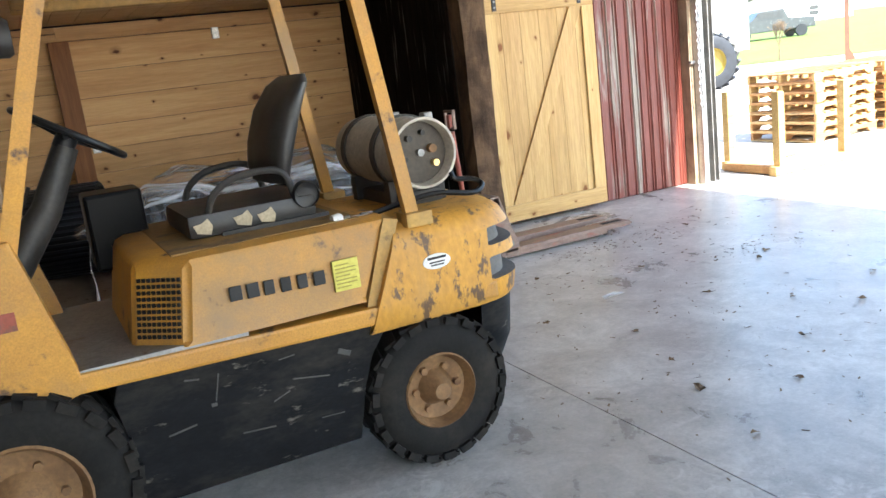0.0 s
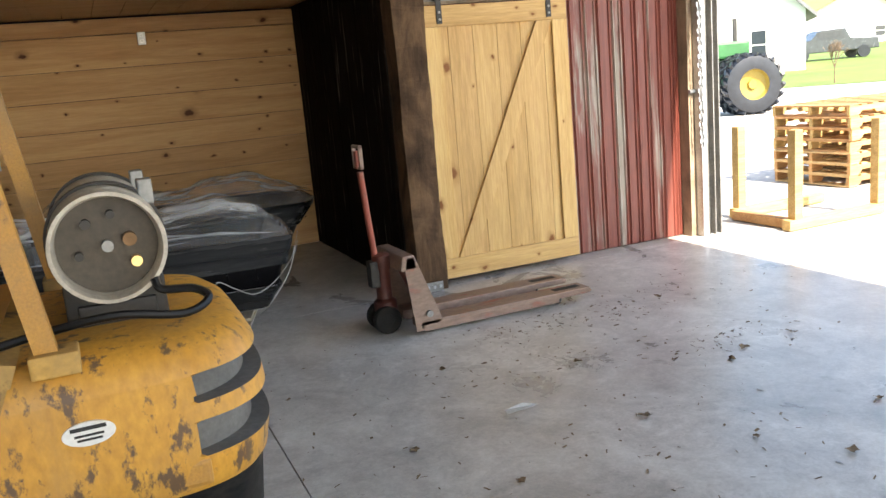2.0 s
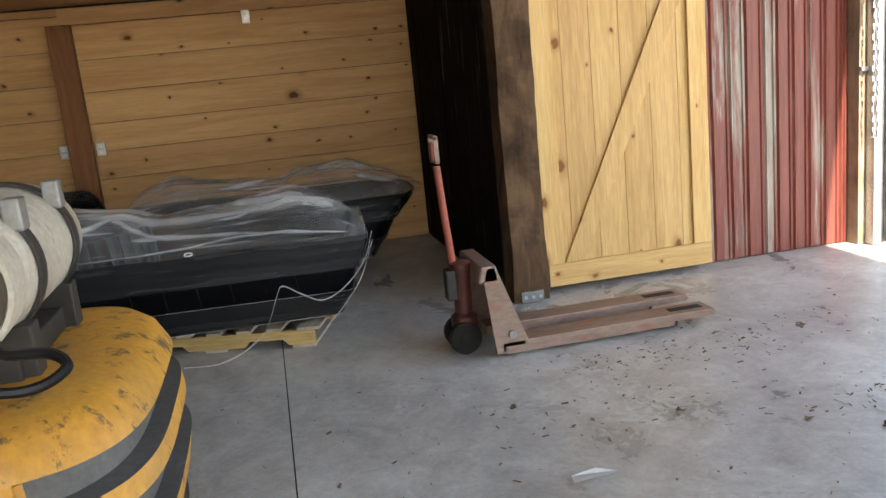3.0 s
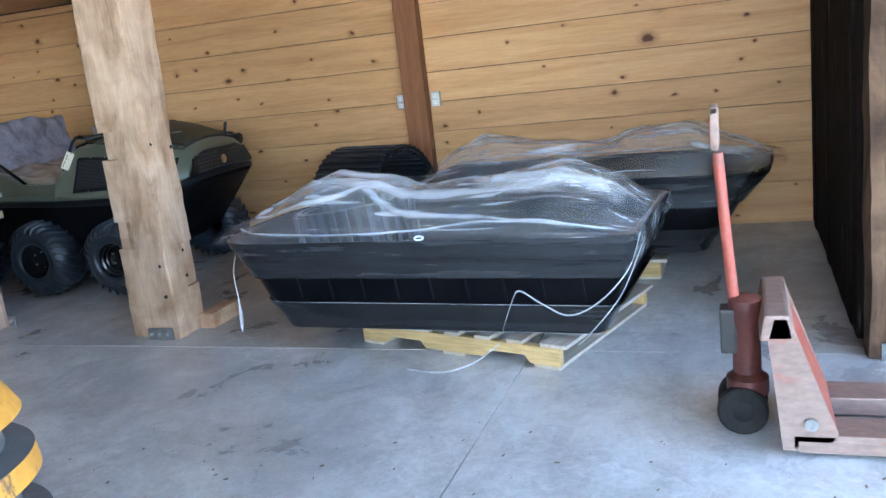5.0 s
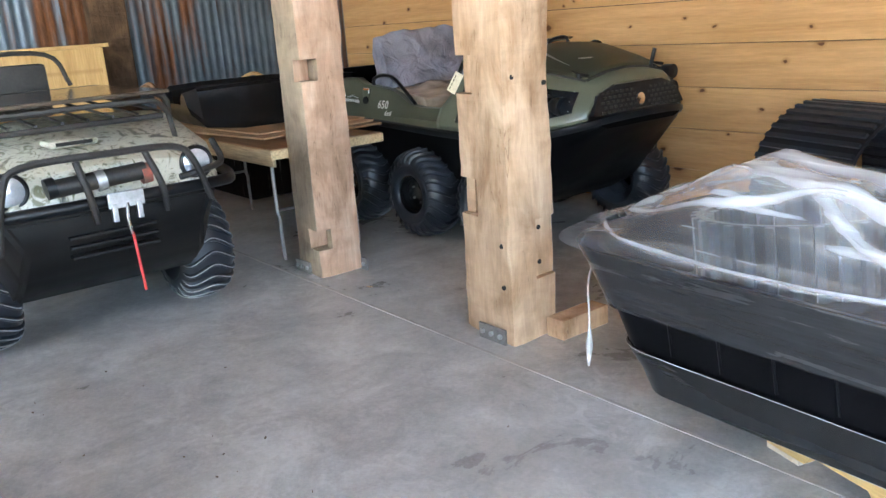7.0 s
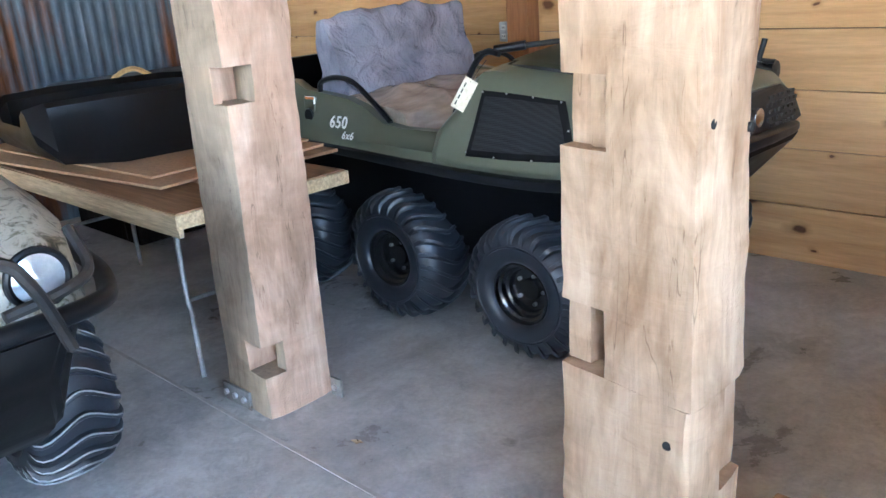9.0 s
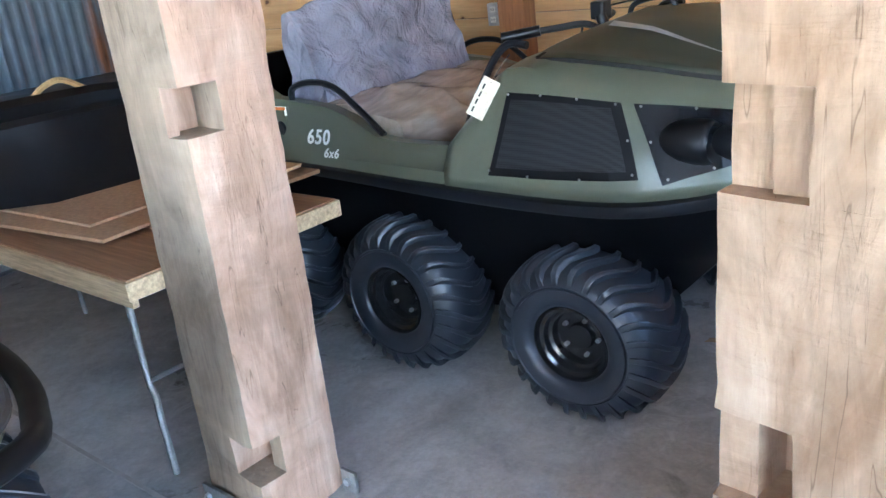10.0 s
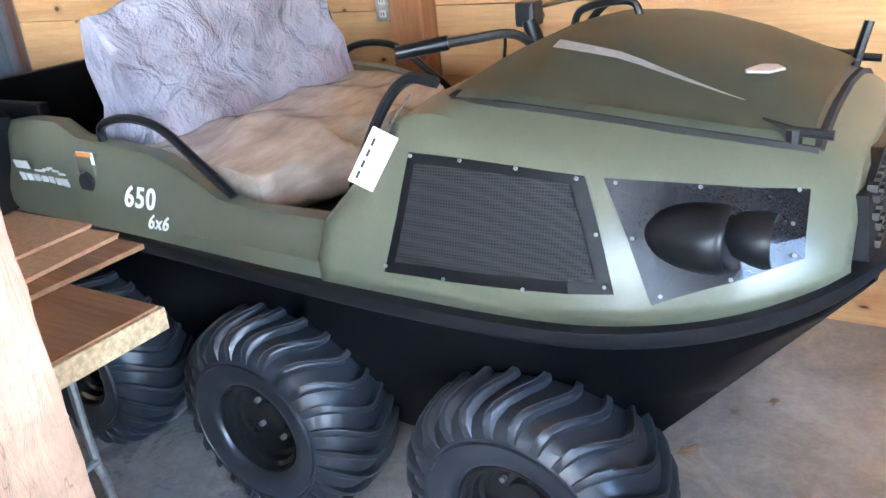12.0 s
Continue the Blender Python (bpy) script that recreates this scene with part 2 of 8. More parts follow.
RED_PAINT = surface("worn_red_paint", (0.25, 0.05, 0.03), (0.34, 0.078, 0.047), 5, (0.45, 0.65), 0, 0.15, 50, wear=(0.14, 0.075, 0.05), wear_at=(0.52, 0.62), wear_scale=6)
OILY_RED = surface("oily_dark_red_iron", (0.045, 0.014, 0.011), (0.12, 0.034, 0.024), 7, (0.3, 0.55), 0.2, 0.2, 50)
JACK_FADED = surface("rubbed_red_brown_steel", (0.20, 0.13, 0.10), (0.30, 0.21, 0.165), 6, (0.45, 0.65), 0.3, 0.15, 50, wear=(0.30, 0.08, 0.05), wear_at=(0.58, 0.68), wear_scale=5, stretch=(0.4, 1, 1))
STICKER = surface("faded_yellow_sticker", (0.55, 0.49, 0.08), (0.64, 0.57, 0.12), 8, (0.5, 0.6))
WHITE = plain("white_plastic", (0.75, 0.74, 0.71), 0.5)
OFFWHITE_TAG = plain("cream_card_tag", (0.58, 0.50, 0.37), 0.8)
BLACK_INK = plain("black_print", (0.012, 0.012, 0.012), 0.6)
SILVER_INK = plain("silver_print", (0.62, 0.63, 0.64), 0.4, 0.4)
PAPER = plain("white_paper", (0.80, 0.79, 0.76), 0.8)
LENS = plain("clear_lamp_lens", (0.70, 0.74, 0.78), 0.08, 0.6)
RED_ROPE = plain("red_rope", (0.55, 0.05, 0.05), 0.8)
DRY_LEAF = surface("dry_leaf_litter", (0.10, 0.065, 0.035), (0.20, 0.14, 0.08), 20, (0.8, 0.95), bump=0.2)
PALE_LEAF = surface("pale_dry_leaf", (0.36, 0.25, 0.14), (0.48, 0.36, 0.22), 20, (0.8, 0.95), bump=0.2)
GRASS = surface("spring_lawn", (0.075, 0.13, 0.02), (0.13, 0.19, 0.035), 0.4, (0.9, 1.0), bump=0.2)
GRAVEL = surface("pale_gravel_yard", (0.42, 0.39, 0.35), (0.52, 0.49, 0.45), 0.6, (0.9, 1.0), bump=0.3, fine=12)
SIDING = surface("white_house_siding", (0.70, 0.70, 0.69), (0.80, 0.80, 0.79), 1, (0.6, 0.7))
ROOF_GREY = surface("grey_shingle_roof", (0.16, 0.16, 0.17), (0.24, 0.24, 0.25), 2, (0.8, 0.9))
ROOF_ORANGE = surface("orange_brown_roof", (0.40, 0.16, 0.07), (0.50, 0.21, 0.10), 2, (0.8, 0.9))
TRACTOR_GREEN = surface("tractor_green_paint", (0.02, 0.10, 0.03), (0.03, 0.14, 0.045), 3, (0.35, 0.5))
TRACTOR_YELLOW = plain("tractor_yellow", (0.30, 0.22, 0.04), 0.6)
CAR_GREY = plain("dark_grey_car_paint", (0.07, 0.08, 0.09), 0.25, 0.3)
GLASS_DARK = plain("dark_window_glass", (0.04, 0.05, 0.06), 0.08)
RUST_POST = surface("rusty_steel_post", (0.12, 0.06, 0.04), (0.20, 0.10, 0.06), 5, (0.7, 0.85), 0.2)
BARK = surface("grey_brown_bark", (0.12, 0.08, 0.05), (0.20, 0.14, 0.09), 9, (0.85, 0.95), bump=0.4)
DARK_VOID = plain("dark_recess", (0.012, 0.011, 0.01), 0.9)
INT_WALL = surface("grey_barn_siding", (0.22, 0.20, 0.18), (0.32, 0.30, 0.27), 2, (0.75, 0.9), bump=0.3, stretch=(4, 4, 0.5))


def concrete():
    """Worn slab: clouds of tone, pale scuffed patches, dark stains, trowel arcs and fine grain."""
    m, nt, b = nodes_of("worn_concrete_floor")
    v = coords(nt)
    big = noise_of(nt, v, 0.55, 8, 0.62, 0.4)
    mid = noise_of(nt, coords(nt, (1.0, 0.85, 1)), 2.6, 10, 0.68, 0.6)
    fine = noise_of(nt, v, 70, 4)
    grit = noise_of(nt, v, 24, 6, 0.7, 0.8)
    col = ramp_of(nt, big, [(0.3, (0.40, 0.385, 0.36)), (0.7, (0.57, 0.55, 0.515))])
    col = mix_of(nt, 0.5, col, ramp_of(nt, mid, [(0.34, grey(0.2)), (0.66, grey(0.74))]), "OVERLAY")
    col = mix_of(nt, 0.3, col, ramp_of(nt, grit, [(0.3, grey(0.25)), (0.7, grey(0.72))]), "OVERLAY")
    col = mix_of(nt, 0.2, col, ramp_of(nt, fine, [(0.3, grey(0.3)), (0.7, grey(0.7))]), "OVERLAY")
    scuff = noise_of(nt, v, 6.5, 9, 0.72, 1.6)
    where = ramp_of(nt, noise_of(nt, v, 0.9, 4, 0.55, 0.3), [(0.48, grey(0)), (0.62, grey(0.75))])
    pale = mix_of(nt, 1.0, ramp_of(nt, scuff, [(0.50, grey(0)), (0.62, grey(0.8))]), where, "MULTIPLY")
    col = mix_of(nt, pale, col, (0.70, 0.685, 0.65))
    st = ramp_of(nt, noise_of(nt, v, 1.7, 9, 0.7, 1.0), [(0.47, grey(0)), (0.85, grey(0.5))])
    col = mix_of(nt, st, col, (0.20, 0.175, 0.145))
    spot = ramp_of(nt, noise_of(nt, v, 4.2, 7, 0.6, 0.4), [(0.66, grey(0)), (0.74, grey(0.55))])
    col = mix_of(nt, spot, col, (0.13, 0.115, 0.095))
    nt.links.new(col, b.inputs["Base Color"])
    r = mix_of(nt, 0.5, ramp_of(nt, big, [(0.3, grey(0.20)), (0.7, grey(0.42))]), ramp_of(nt, mid, [(0.25, grey(0.18)), (0.75, grey(0.5))]))
    nt.links.new(r, b.inputs["Roughness"])
    bump_of(nt, b, mix_of(nt, 0.3, mid, grit), 0.14, 0.004)
    return m


CONCRETE = concrete()


def tin(name, base1, base2, rust1, rust2, amount, wide=1.0):
    """Corrugated sheet: streaks of rust run down it."""
    m, nt, b = nodes_of(name)
    v = coords(nt, (3 * wide, 3 * wide, 0.35 * wide), 5.0)
    s = noise_of(nt, v, 1.6, 8, 0.65, 0.3)
    f = noise_of(nt, coords(nt, (8, 8, 1.5), 5.0), 3, 6, 0.7)
    col = mix_of(nt, ramp_of(nt, f, [(0.3, grey(0)), (0.7, grey(1))]), base1, base2)
    rust = mix_of(nt, ramp_of(nt, f, [(0.35, grey(0)), (0.65, grey(1))]), rust1, rust2)
    k = ramp_of(nt, s, [(amount, grey(0)), (amount + 0.09, grey(1))])
    nt.links.new(mix_of(nt, k, col, rust), b.inputs["Base Color"])
    nt.links.new(ramp_of(nt, s, [(amount, grey(0.38)), (amount + 0.1, grey(0.75))]), b.inputs["Roughness"])
    b.inputs["Metallic"].default_value = 0.35
    bump_of(nt, b, f, 0.15, 0.003)
    return m


TIN_GREY = tin("rusty_galvanised_tin", (0.055, 0.078, 0.105), (0.13, 0.165, 0.20), (0.19, 0.07, 0.022), (0.085, 0.034, 0.014), 0.49, 0.45)
TIN_STRIP = tin("pale_galvanised_tin", (0.17, 0.18, 0.18), (0.32, 0.33, 0.33), (0.16, 0.10, 0.065), (0.10, 0.06, 0.04), 0.54)


def red_boards():
    m, nt, b = nodes_of("faded_red_barn_tin")
    v = coords(nt, (7, 7, 0.5), 11.0)
    s = noise_of(nt, v, 1.2, 8, 0.65, 0.4)
    f = noise_of(nt, v, 5, 6, 0.7)
    tone = nt.nodes.new("ShaderNodeObjectInfo").outputs["Random"]
    reds = ramp_of(nt, f, [(0.3, (0.115, 0.028, 0.02)), (0.7, (0.23, 0.06, 0.042))])
    pale = ramp_of(nt, f, [(0.3, (0.20, 0.16, 0.125)), (0.7, (0.38, 0.35, 0.30))])
    add = nt.nodes.new("ShaderNodeMath")
    add.operation = "ADD"
    nt.links.new(s, add.inputs[0])
    nt.links.new(ramp_of(nt, tone, [(0.0, grey(0.0)), (1.0, grey(0.28))]), add.inputs[1])
    nt.links.new(mix_of(nt, ramp_of(nt, add.outputs[0], [(0.66, grey(0)), (0.76, grey(0.9))]), reds, pale), b.inputs["Base Color"])
    b.inputs["Roughness"].default_value = 0.5
    bump_of(nt, b, f, 0.3, 0.003)
    return m


RED_TIN = red_boards()


def camo():
    m, nt, b = nodes_of("pale_camouflage_print")
    v = coords(nt)
    a = noise_of(nt, v, 9, 6, 0.65, 1.5)
    c = ramp_of(nt, a, [(0.34, (0.04, 0.042, 0.03)), (0.41, (0.20, 0.19, 0.13)), (0.48, (0.50, 0.48, 0.39)), (0.57, (0.56, 0.54, 0.45)), (0.64, (0.15, 0.15, 0.08))])
    nt.links.new(c, b.inputs["Base Color"])
    b.inputs["Roughness"].default_value = 0.35
    return m


CAMO = camo()


def film_wrap(name, tint, lo, hi, streak, hazy=0.1, fade=False):
    """Stretched clear film: an uneven milky haze, fold highlights painted as fine pulled streaks."""
    m, nt, b = nodes_of(name)
    haze = noise_of(nt, coords(nt, (0.9, 1.7, 2.2)), 1.5, 4, 0.5, 0.2)
    line = noise_of(nt, coords(nt, (0.45, 9, 9)), 2.4, 3, 0.5, 0.6)
    b.inputs["Base Color"].default_value = (*tint, 1)
    b.inputs["Roughness"].default_value = 0.16
    add = nt.nodes.new("ShaderNodeMath")
    add.operation = "ADD"
    add.use_clamp = True
    nt.links.new(ramp_of(nt, haze, [(0.36, grey(lo)), (0.68, grey(hi))]), add.inputs[0])
    # denser white streaks put the highlights of the folds into the alpha
    nt.links.new(ramp_of(nt, line, [(0.48, grey(0)), (0.60, grey(streak * 0.35)), (0.74, grey(streak))]), add.inputs[1])
    alpha = add.outputs[0]
    if fade:
        at_ = nt.nodes.new("ShaderNodeAttribute")
        at_.attribute_name = "thickness"
        mul = nt.nodes.new("ShaderNodeMath")
        mul.operation = "MULTIPLY"
        nt.links.new(alpha, mul.inputs[0])
        nt.links.new(at_.outputs["Fac"], mul.inputs[1])
        alpha = mul.outputs[0]
    nt.links.new(alpha, b.inputs["Alpha"])
    bump_of(nt, b, mix_of(nt, 0.5, haze, line), hazy, 0.02)
    return m


WRAP = film_wrap("clear_stretch_film", (0.70, 0.71, 0.73), 0.07, 0.20, 0.42, 0.3)
STRAP = plain("white_plastic_strap", (0.42, 0.42, 0.41), 0.4)


def bubble():
    """Milky bubble wrap: creases at two sizes and a fine dimple relief."""
    m, nt, b = nodes_of("bubble_wrap")
    v = coords(nt)
    s = noise_of(nt, v, 3.5, 4, 0.5, 0.6)
    crease = noise_of(nt, coords(nt, (3, 2.2, 2.6)), 2.6, 4, 0.55, 1.6)
    vo = nt.nodes.new("ShaderNodeTexVoronoi")
    vo.inputs["Scale"].default_value = 85
    nt.links.new(v, vo.inputs["Vector"])
    col = ramp_of(nt, s, [(0.3, (0.15, 0.148, 0.185)), (0.7, (0.33, 0.325, 0.385))])
    nt.links.new(col, b.inputs["Base Color"])
    b.inputs["Roughness"].default_value = 0.12
    bump_of(nt, b, mix_of(nt, 0.05, crease, vo.outputs["Distance"]), 0.75, 0.05)
    return m


BUBBLE = bubble()


def mesh_screen():
    m, nt, b = nodes_of("fine_black_mesh")
    v = coords(nt)
    vo = nt.nodes.new("ShaderNodeTexVoronoi")
    vo.inputs["Scale"].default_value = 160
    vo.inputs["Randomness"].default_value = 0.0
    nt.links.new(v, vo.inputs["Vector"])
    nt.links.new(ramp_of(nt, vo.outputs["Distance"], [(0.3, (0.006, 0.006, 0.006)), (0.5, (0.03, 0.03, 0.032))]), b.inputs["Base Color"])
    b.inputs["Roughness"].default_value = 0.55
    bump_of(nt, b, vo.outputs["Distance"], 0.5, 0.003)
    return m


MESH_SCREEN = mesh_screen()
LAMP_TRAY = surface("satin_black_lamp_tray", (0.011, 0.012, 0.015), (0.018, 0.019, 0.023), 1.0, (0.24, 0.27), 0, 0.0, 400)


# ---- mesh helpers ----
def part(name, bm, material, parent=None, label="", smooth=False, **tags):
    me = bpy.data.meshes.new(name)
    bmesh.ops.recalc_face_normals(bm, faces=bm.faces)
    bm.to_mesh(me)
    bm.free()
    for m in (material if isinstance(material, (list, tuple)) else [material]):
        me.materials.append(m)
    if smooth:
        for p in me.polygons:
            p.use_smooth = True
        me.set_sharp_from_angle(angle=radians(38))
    ob = new(name, me)
    if parent:
        ob.parent = parent
        ob.matrix_parent_inverse = parent.matrix_basis.inverted()
    return tagged(ob, label, **tags)


def thing(name, label, category, group="", at=(0, 0, 0), rz=0.0, kind=""):
    ob = new(name)
    ob.empty_display_size = 0.1
    ob.matrix_basis = pose(*at, 0, 0, rz)
    return tagged(ob, label, category, group, kind)


def local(name, bm, material, parent, label="", smooth=False):
    """A part whose mesh is in its thing's own coordinates."""
    ob = part(name, bm, material, None, label, smooth)
    ob.parent = parent
    return ob


def box(bm, x0, x1, y0, y1, z0, z1, bevel=0.0, m=None):
    vs = [bm.verts.new((x, y, z)) for x in (x0, x1) for y in (y0, y1) for z in (z0, z1)]
    fs = [bm.faces.new([vs[i] for i in q]) for q in ((0, 1, 3, 2), (4, 6, 7, 5), (0, 4, 5, 1), (2, 3, 7, 6), (0, 2, 6, 4), (1, 5, 7, 3))]
    if m:
        bmesh.ops.transform(bm, matrix=m, verts=vs)
    if bevel:
        es = list({e for f in fs for e in f.edges})
        bmesh.ops.bevel(bm, geom=es, offset=bevel, segments=2, affect="EDGES", profile=0.6)
    return bm


def boxes(*rows, bevel=0.0):
    bm = bmesh.new()
    for r in rows:
        box(bm, *r, bevel=bevel)
    return bm


def ring(bm, pts):
    return [bm.verts.new(p) for p in pts]


def skin(bm, rings, closed=True, cap=True):
    vs = [ring(bm, r) for r in rings]
    n = len(vs[0])
    for a, b in zip(vs, vs[1:]):
        for i in range(n if closed else n - 1):
            j = (i + 1) % n
            bm.faces.new((a[i], a[j], b[j], b[i]))
    if cap and closed:
        bm.faces.new(vs[0])
        bm.faces.new(list(reversed(vs[-1])))
    return bm


def frame_of(d):
    d = Vector(d).normalized()
    u = d.cross(Vector((0, 0, 1)) if abs(d.z) < 0.9 else Vector((1, 0, 0))).normalized()
    return u, d.cross(u).normalized()


def tube(bm, pts, r, seg=8, radii=None):
    pts = [Vector(p) for p in pts]
    rings = []
    u = None
    for i, p in enumerate(pts):
        d = (pts[min(i + 1, len(pts) - 1)] - pts[max(i - 1, 0)]).normalized()
        if u is None:
            u, w = frame_of(d)
        else:
            u = (u - d * u.dot(d)).normalized()
            w = d.cross(u).normalized()
        rr = radii[i] if radii else r
        rings.append([p + (u * math.cos(a) + w * math.sin(a)) * rr for a in (2 * math.pi * k / seg for k in range(seg))])
    return skin(bm, rings)


def smooth_path(pts, n=6):
    """Catmull-Rom through the points."""
    p = [Vector(q) for q in pts]
    p = [p[0] * 2 - p[1]] + p + [p[-1] * 2 - p[-2]]
    out = []
    for i in range(1, len(p) - 2):
        for k in range(n):
            t = k / n
            out.append(0.5 * (2 * p[i] + (p[i + 1] - p[i - 1]) * t + (2 * p[i - 1] - 5 * p[i] + 4 * p[i + 1] - p[i + 2]) * t * t
                              + (3 * p[i] - p[i - 1] - 3 * p[i + 1] + p[i + 2]) * t ** 3))
    return out + [p[-2]]


def lathe(bm, profile, centre, axis="y", seg=32, cap=False):
    """profile: rows of (along the axis, radius)."""
    c = Vector(centre)
    rings = []
    for s, r in profile:
        row = []
        for k in range(seg):
            a = 2 * math.pi * k / seg
            co, si = r * math.cos(a), r * math.sin(a)
            row.append(c + Vector({"y": (co, s, si), "x": (s, co, si), "z": (co, si, s)}[axis]))
        rings.append(row)
    return skin(bm, rings, True, cap)


def cyl(bm, p0, p1, r, seg=16):
    return tube(bm, [p0, p1], r, seg)


def bars_text(rows, mat4, thick=0.003):
    """Unreadable or brand lettering as plain bars: rows of (x, z, width, height) on a plane given by a matrix."""
    bm = bmesh.new()
    for x, z, w, h in rows:
        box(bm, x, x + w, -thick, 0, z, z + h, m=mat4)
    return bm


def lettering(name, text, size, mat, m, parent, label="", extrude=0.001):
    cu = bpy.data.curves.new(name, "FONT")
    cu.body, cu.size, cu.extrude, cu.offset, cu.space_character = text, size, extrude, size * 0.02, 1.12
    tmp = bpy.data.objects.new(name, cu)
    scene.collection.objects.link(tmp)
    me = bpy.data.meshes.new_from_object(tmp)
    bpy.data.objects.remove(tmp)
    bpy.data.curves.remove(cu)
    me.materials.append(mat)
    ob = new(name, me)
    ob.matrix_basis = m
    if parent:
        ob.parent = parent
        ob.matrix_parent_inverse = parent.matrix_basis.inverted()
    return tagged(ob, label)


# ---- setting ----
NW_X, NORTH_Y, BAY_Z, HALL_Z = -5.1, 9.07, 2.36, 4.3
EAST_X, SOUTH_Y = 6.75, -4.5

floor = part("floor", boxes((NW_X - 0.15, EAST_X + 0.15, SOUTH_Y - 0.15, NORTH_Y + 0.18, -0.125, -0.012)), DARK_VOID, None, "worn grey concrete floor with stains and saw joints", kind="structure", category="floor")
for x0, x1 in ((NW_X - 0.03, 2.446), (2.452, EAST_X + 0.15)):
    for y0, y1 in ((SOUTH_Y, 6.385), (6.391, NORTH_Y + 0.03)):
        part("slab", boxes((x0, x1, y0, y1, -0.1, 0.0)), CONCRETE, floor)

part("joint_filler", boxes((NW_X, 2.44, 6.3856, 6.3904, -0.05, -0.002)), GRAVEL, floor, "pale dust in the saw joint")
part("joint_dust", boxes((NW_X, 2.44, 6.380, 6.3965, 0.0005, 0.0025)), GRAVEL, floor, "pale dust along the saw joint")

wall_north = part("wall_north", boxes((NW_X, EAST_X, NORTH_Y + 0.031, NORTH_Y + 0.18, 0, HALL_Z)), DARK_VOID, None, "interior wall of wide knotty pine boards", kind="structure", category="wall")


def plank_row(x0, x1, tops):
    for z1, z0 in zip(tops, tops[1:]):
        part("plank", boxes((x0, x1, NORTH_Y, NORTH_Y + 0.03, z0 + 0.0022, z1 - 0.0022), bevel=0.0025), PINE, wall_north)


plank_row(0.96, 4.0, (2.20, 1.905, 1.635, 1.365, 1.125, 0.88, 0.60, 0.31, 0.0))
plank_row(-2.2, 0.96, (2.28, 1.995, 1.714, 1.43, 1.145, 0.86, 0.575, 0.29, 0.0))
plank_row(NW_X, -2.2, (2.28, 1.99, 1.70, 1.41, 1.13, 0.85, 0.57, 0.285, 0.0))
trim = part("trim", boxes((0.96, 3.93, NORTH_Y - 0.025, NORTH_Y + 0.03, 2.203, BAY_Z - 0.02), bevel=0.004), PINE, None, "pine trim board along the top of the wall", kind="structure", category="trim")
part("trim", boxes((NW_X, 0.96, NORTH_Y - 0.025, NORTH_Y + 0.03, 2.283, BAY_Z - 0.02), bevel=0.004), PINE, None, "pine trim board along the top of the wall", kind="structure", category="trim")


def stud(x0, x1, z1):
    return part("wall_stud", boxes((x0, x1, NORTH_Y - 0.11, NORTH_Y - 0.001, 0, z1), bevel=0.006), STUD, None, "dark brown stained post against the pine wall", kind="structure", category="post")


stud(0.87, 1.06, 2.20)
stud(-2.28, -2.12, 2.28)

wall_west = part("wall_west", boxes((NW_X - 0.15, NW_X - 0.03, SOUTH_Y, NORTH_Y + 0.18, 0, HALL_Z)), INT_WALL, None, "wall clad in rusty corrugated tin", kind="structure", category="wall")
for k in range(19):
    y0 = SOUTH_Y + k * 0.715
    bm = bmesh.new()
    n = 36
    rows = []
    for z in (0.0, HALL_Z - 0.02):
        rows.append([(NW_X - 0.015 + 0.006 * math.cos(2 * math.pi * i / 4.0), min(y0 + 0.72 * i / n, NORTH_Y), z) for i in range(n + 1)])
    skin(bm, rows, False, False)
    part("tin_sheet", bm, TIN_GREY, wall_west, smooth=True)
wall_post = part("wall_post", boxes((NW_X, NW_X + 0.16, 6.42, 6.74, 0, HALL_Z), bevel=0.012), OLD_BEAM, None, "old brown timber post against the tin wall", kind="structure", category="post")

wall_south = part("wall_south", boxes((NW_X, -0.6, SOUTH_Y - 0.15, SOUTH_Y, 0, HALL_Z), (6.4, EAST_X, SOUTH_Y - 0.15, SOUTH_Y, 0, HALL_Z), (-0.6, 6.4, SOUTH_Y - 0.15, SOUTH_Y, 3.9, HALL_Z)), INT_WALL, None, "board wall with a wide open front", kind="structure", category="wall")
OPEN_Y0, OPEN_Y1, OPEN_Z = -3.0, 6.44, 3.8
wall_east = part("wall_east", boxes((EAST_X, EAST_X + 0.15, SOUTH_Y - 0.15, OPEN_Y0, 0, HALL_Z), (EAST_X, EAST_X + 0.15, OPEN_Y1 + 0.14, NORTH_Y + 0.18, 0, HALL_Z),
                                    (EAST_X, EAST_X + 0.15, OPEN_Y0, OPEN_Y1 + 0.14, OPEN_Z, HALL_Z)), INT_WALL, None, "end wall with a wide open vehicle doorway", kind="structure", category="wall")
hall_ceiling = part("ceiling", boxes((NW_X - 0.15, EAST_X + 0.15, SOUTH_Y - 0.15, NORTH_Y + 0.18, HALL_Z, HALL_Z + 0.1)), INT_WALL, None, "high barn ceiling", kind="structure", category="ceiling")
bm = bmesh.new()
x = NW_X
while x < EAST_X:
    box(bm, x + 0.002, min(x + 0.24, EAST_X) - 0.002, 6.50, NORTH_Y + 0.03, BAY_Z, BAY_Z + 0.03)
    x += 0.24
box(bm, NW_X, EAST_X, 6.5, NORTH_Y + 0.1, BAY_Z + 0.031, BAY_Z + 0.06)
part("ceiling", bm, PINE_CEIL, None, "low pine board ceiling over the side bay", kind="structure", category="ceiling")


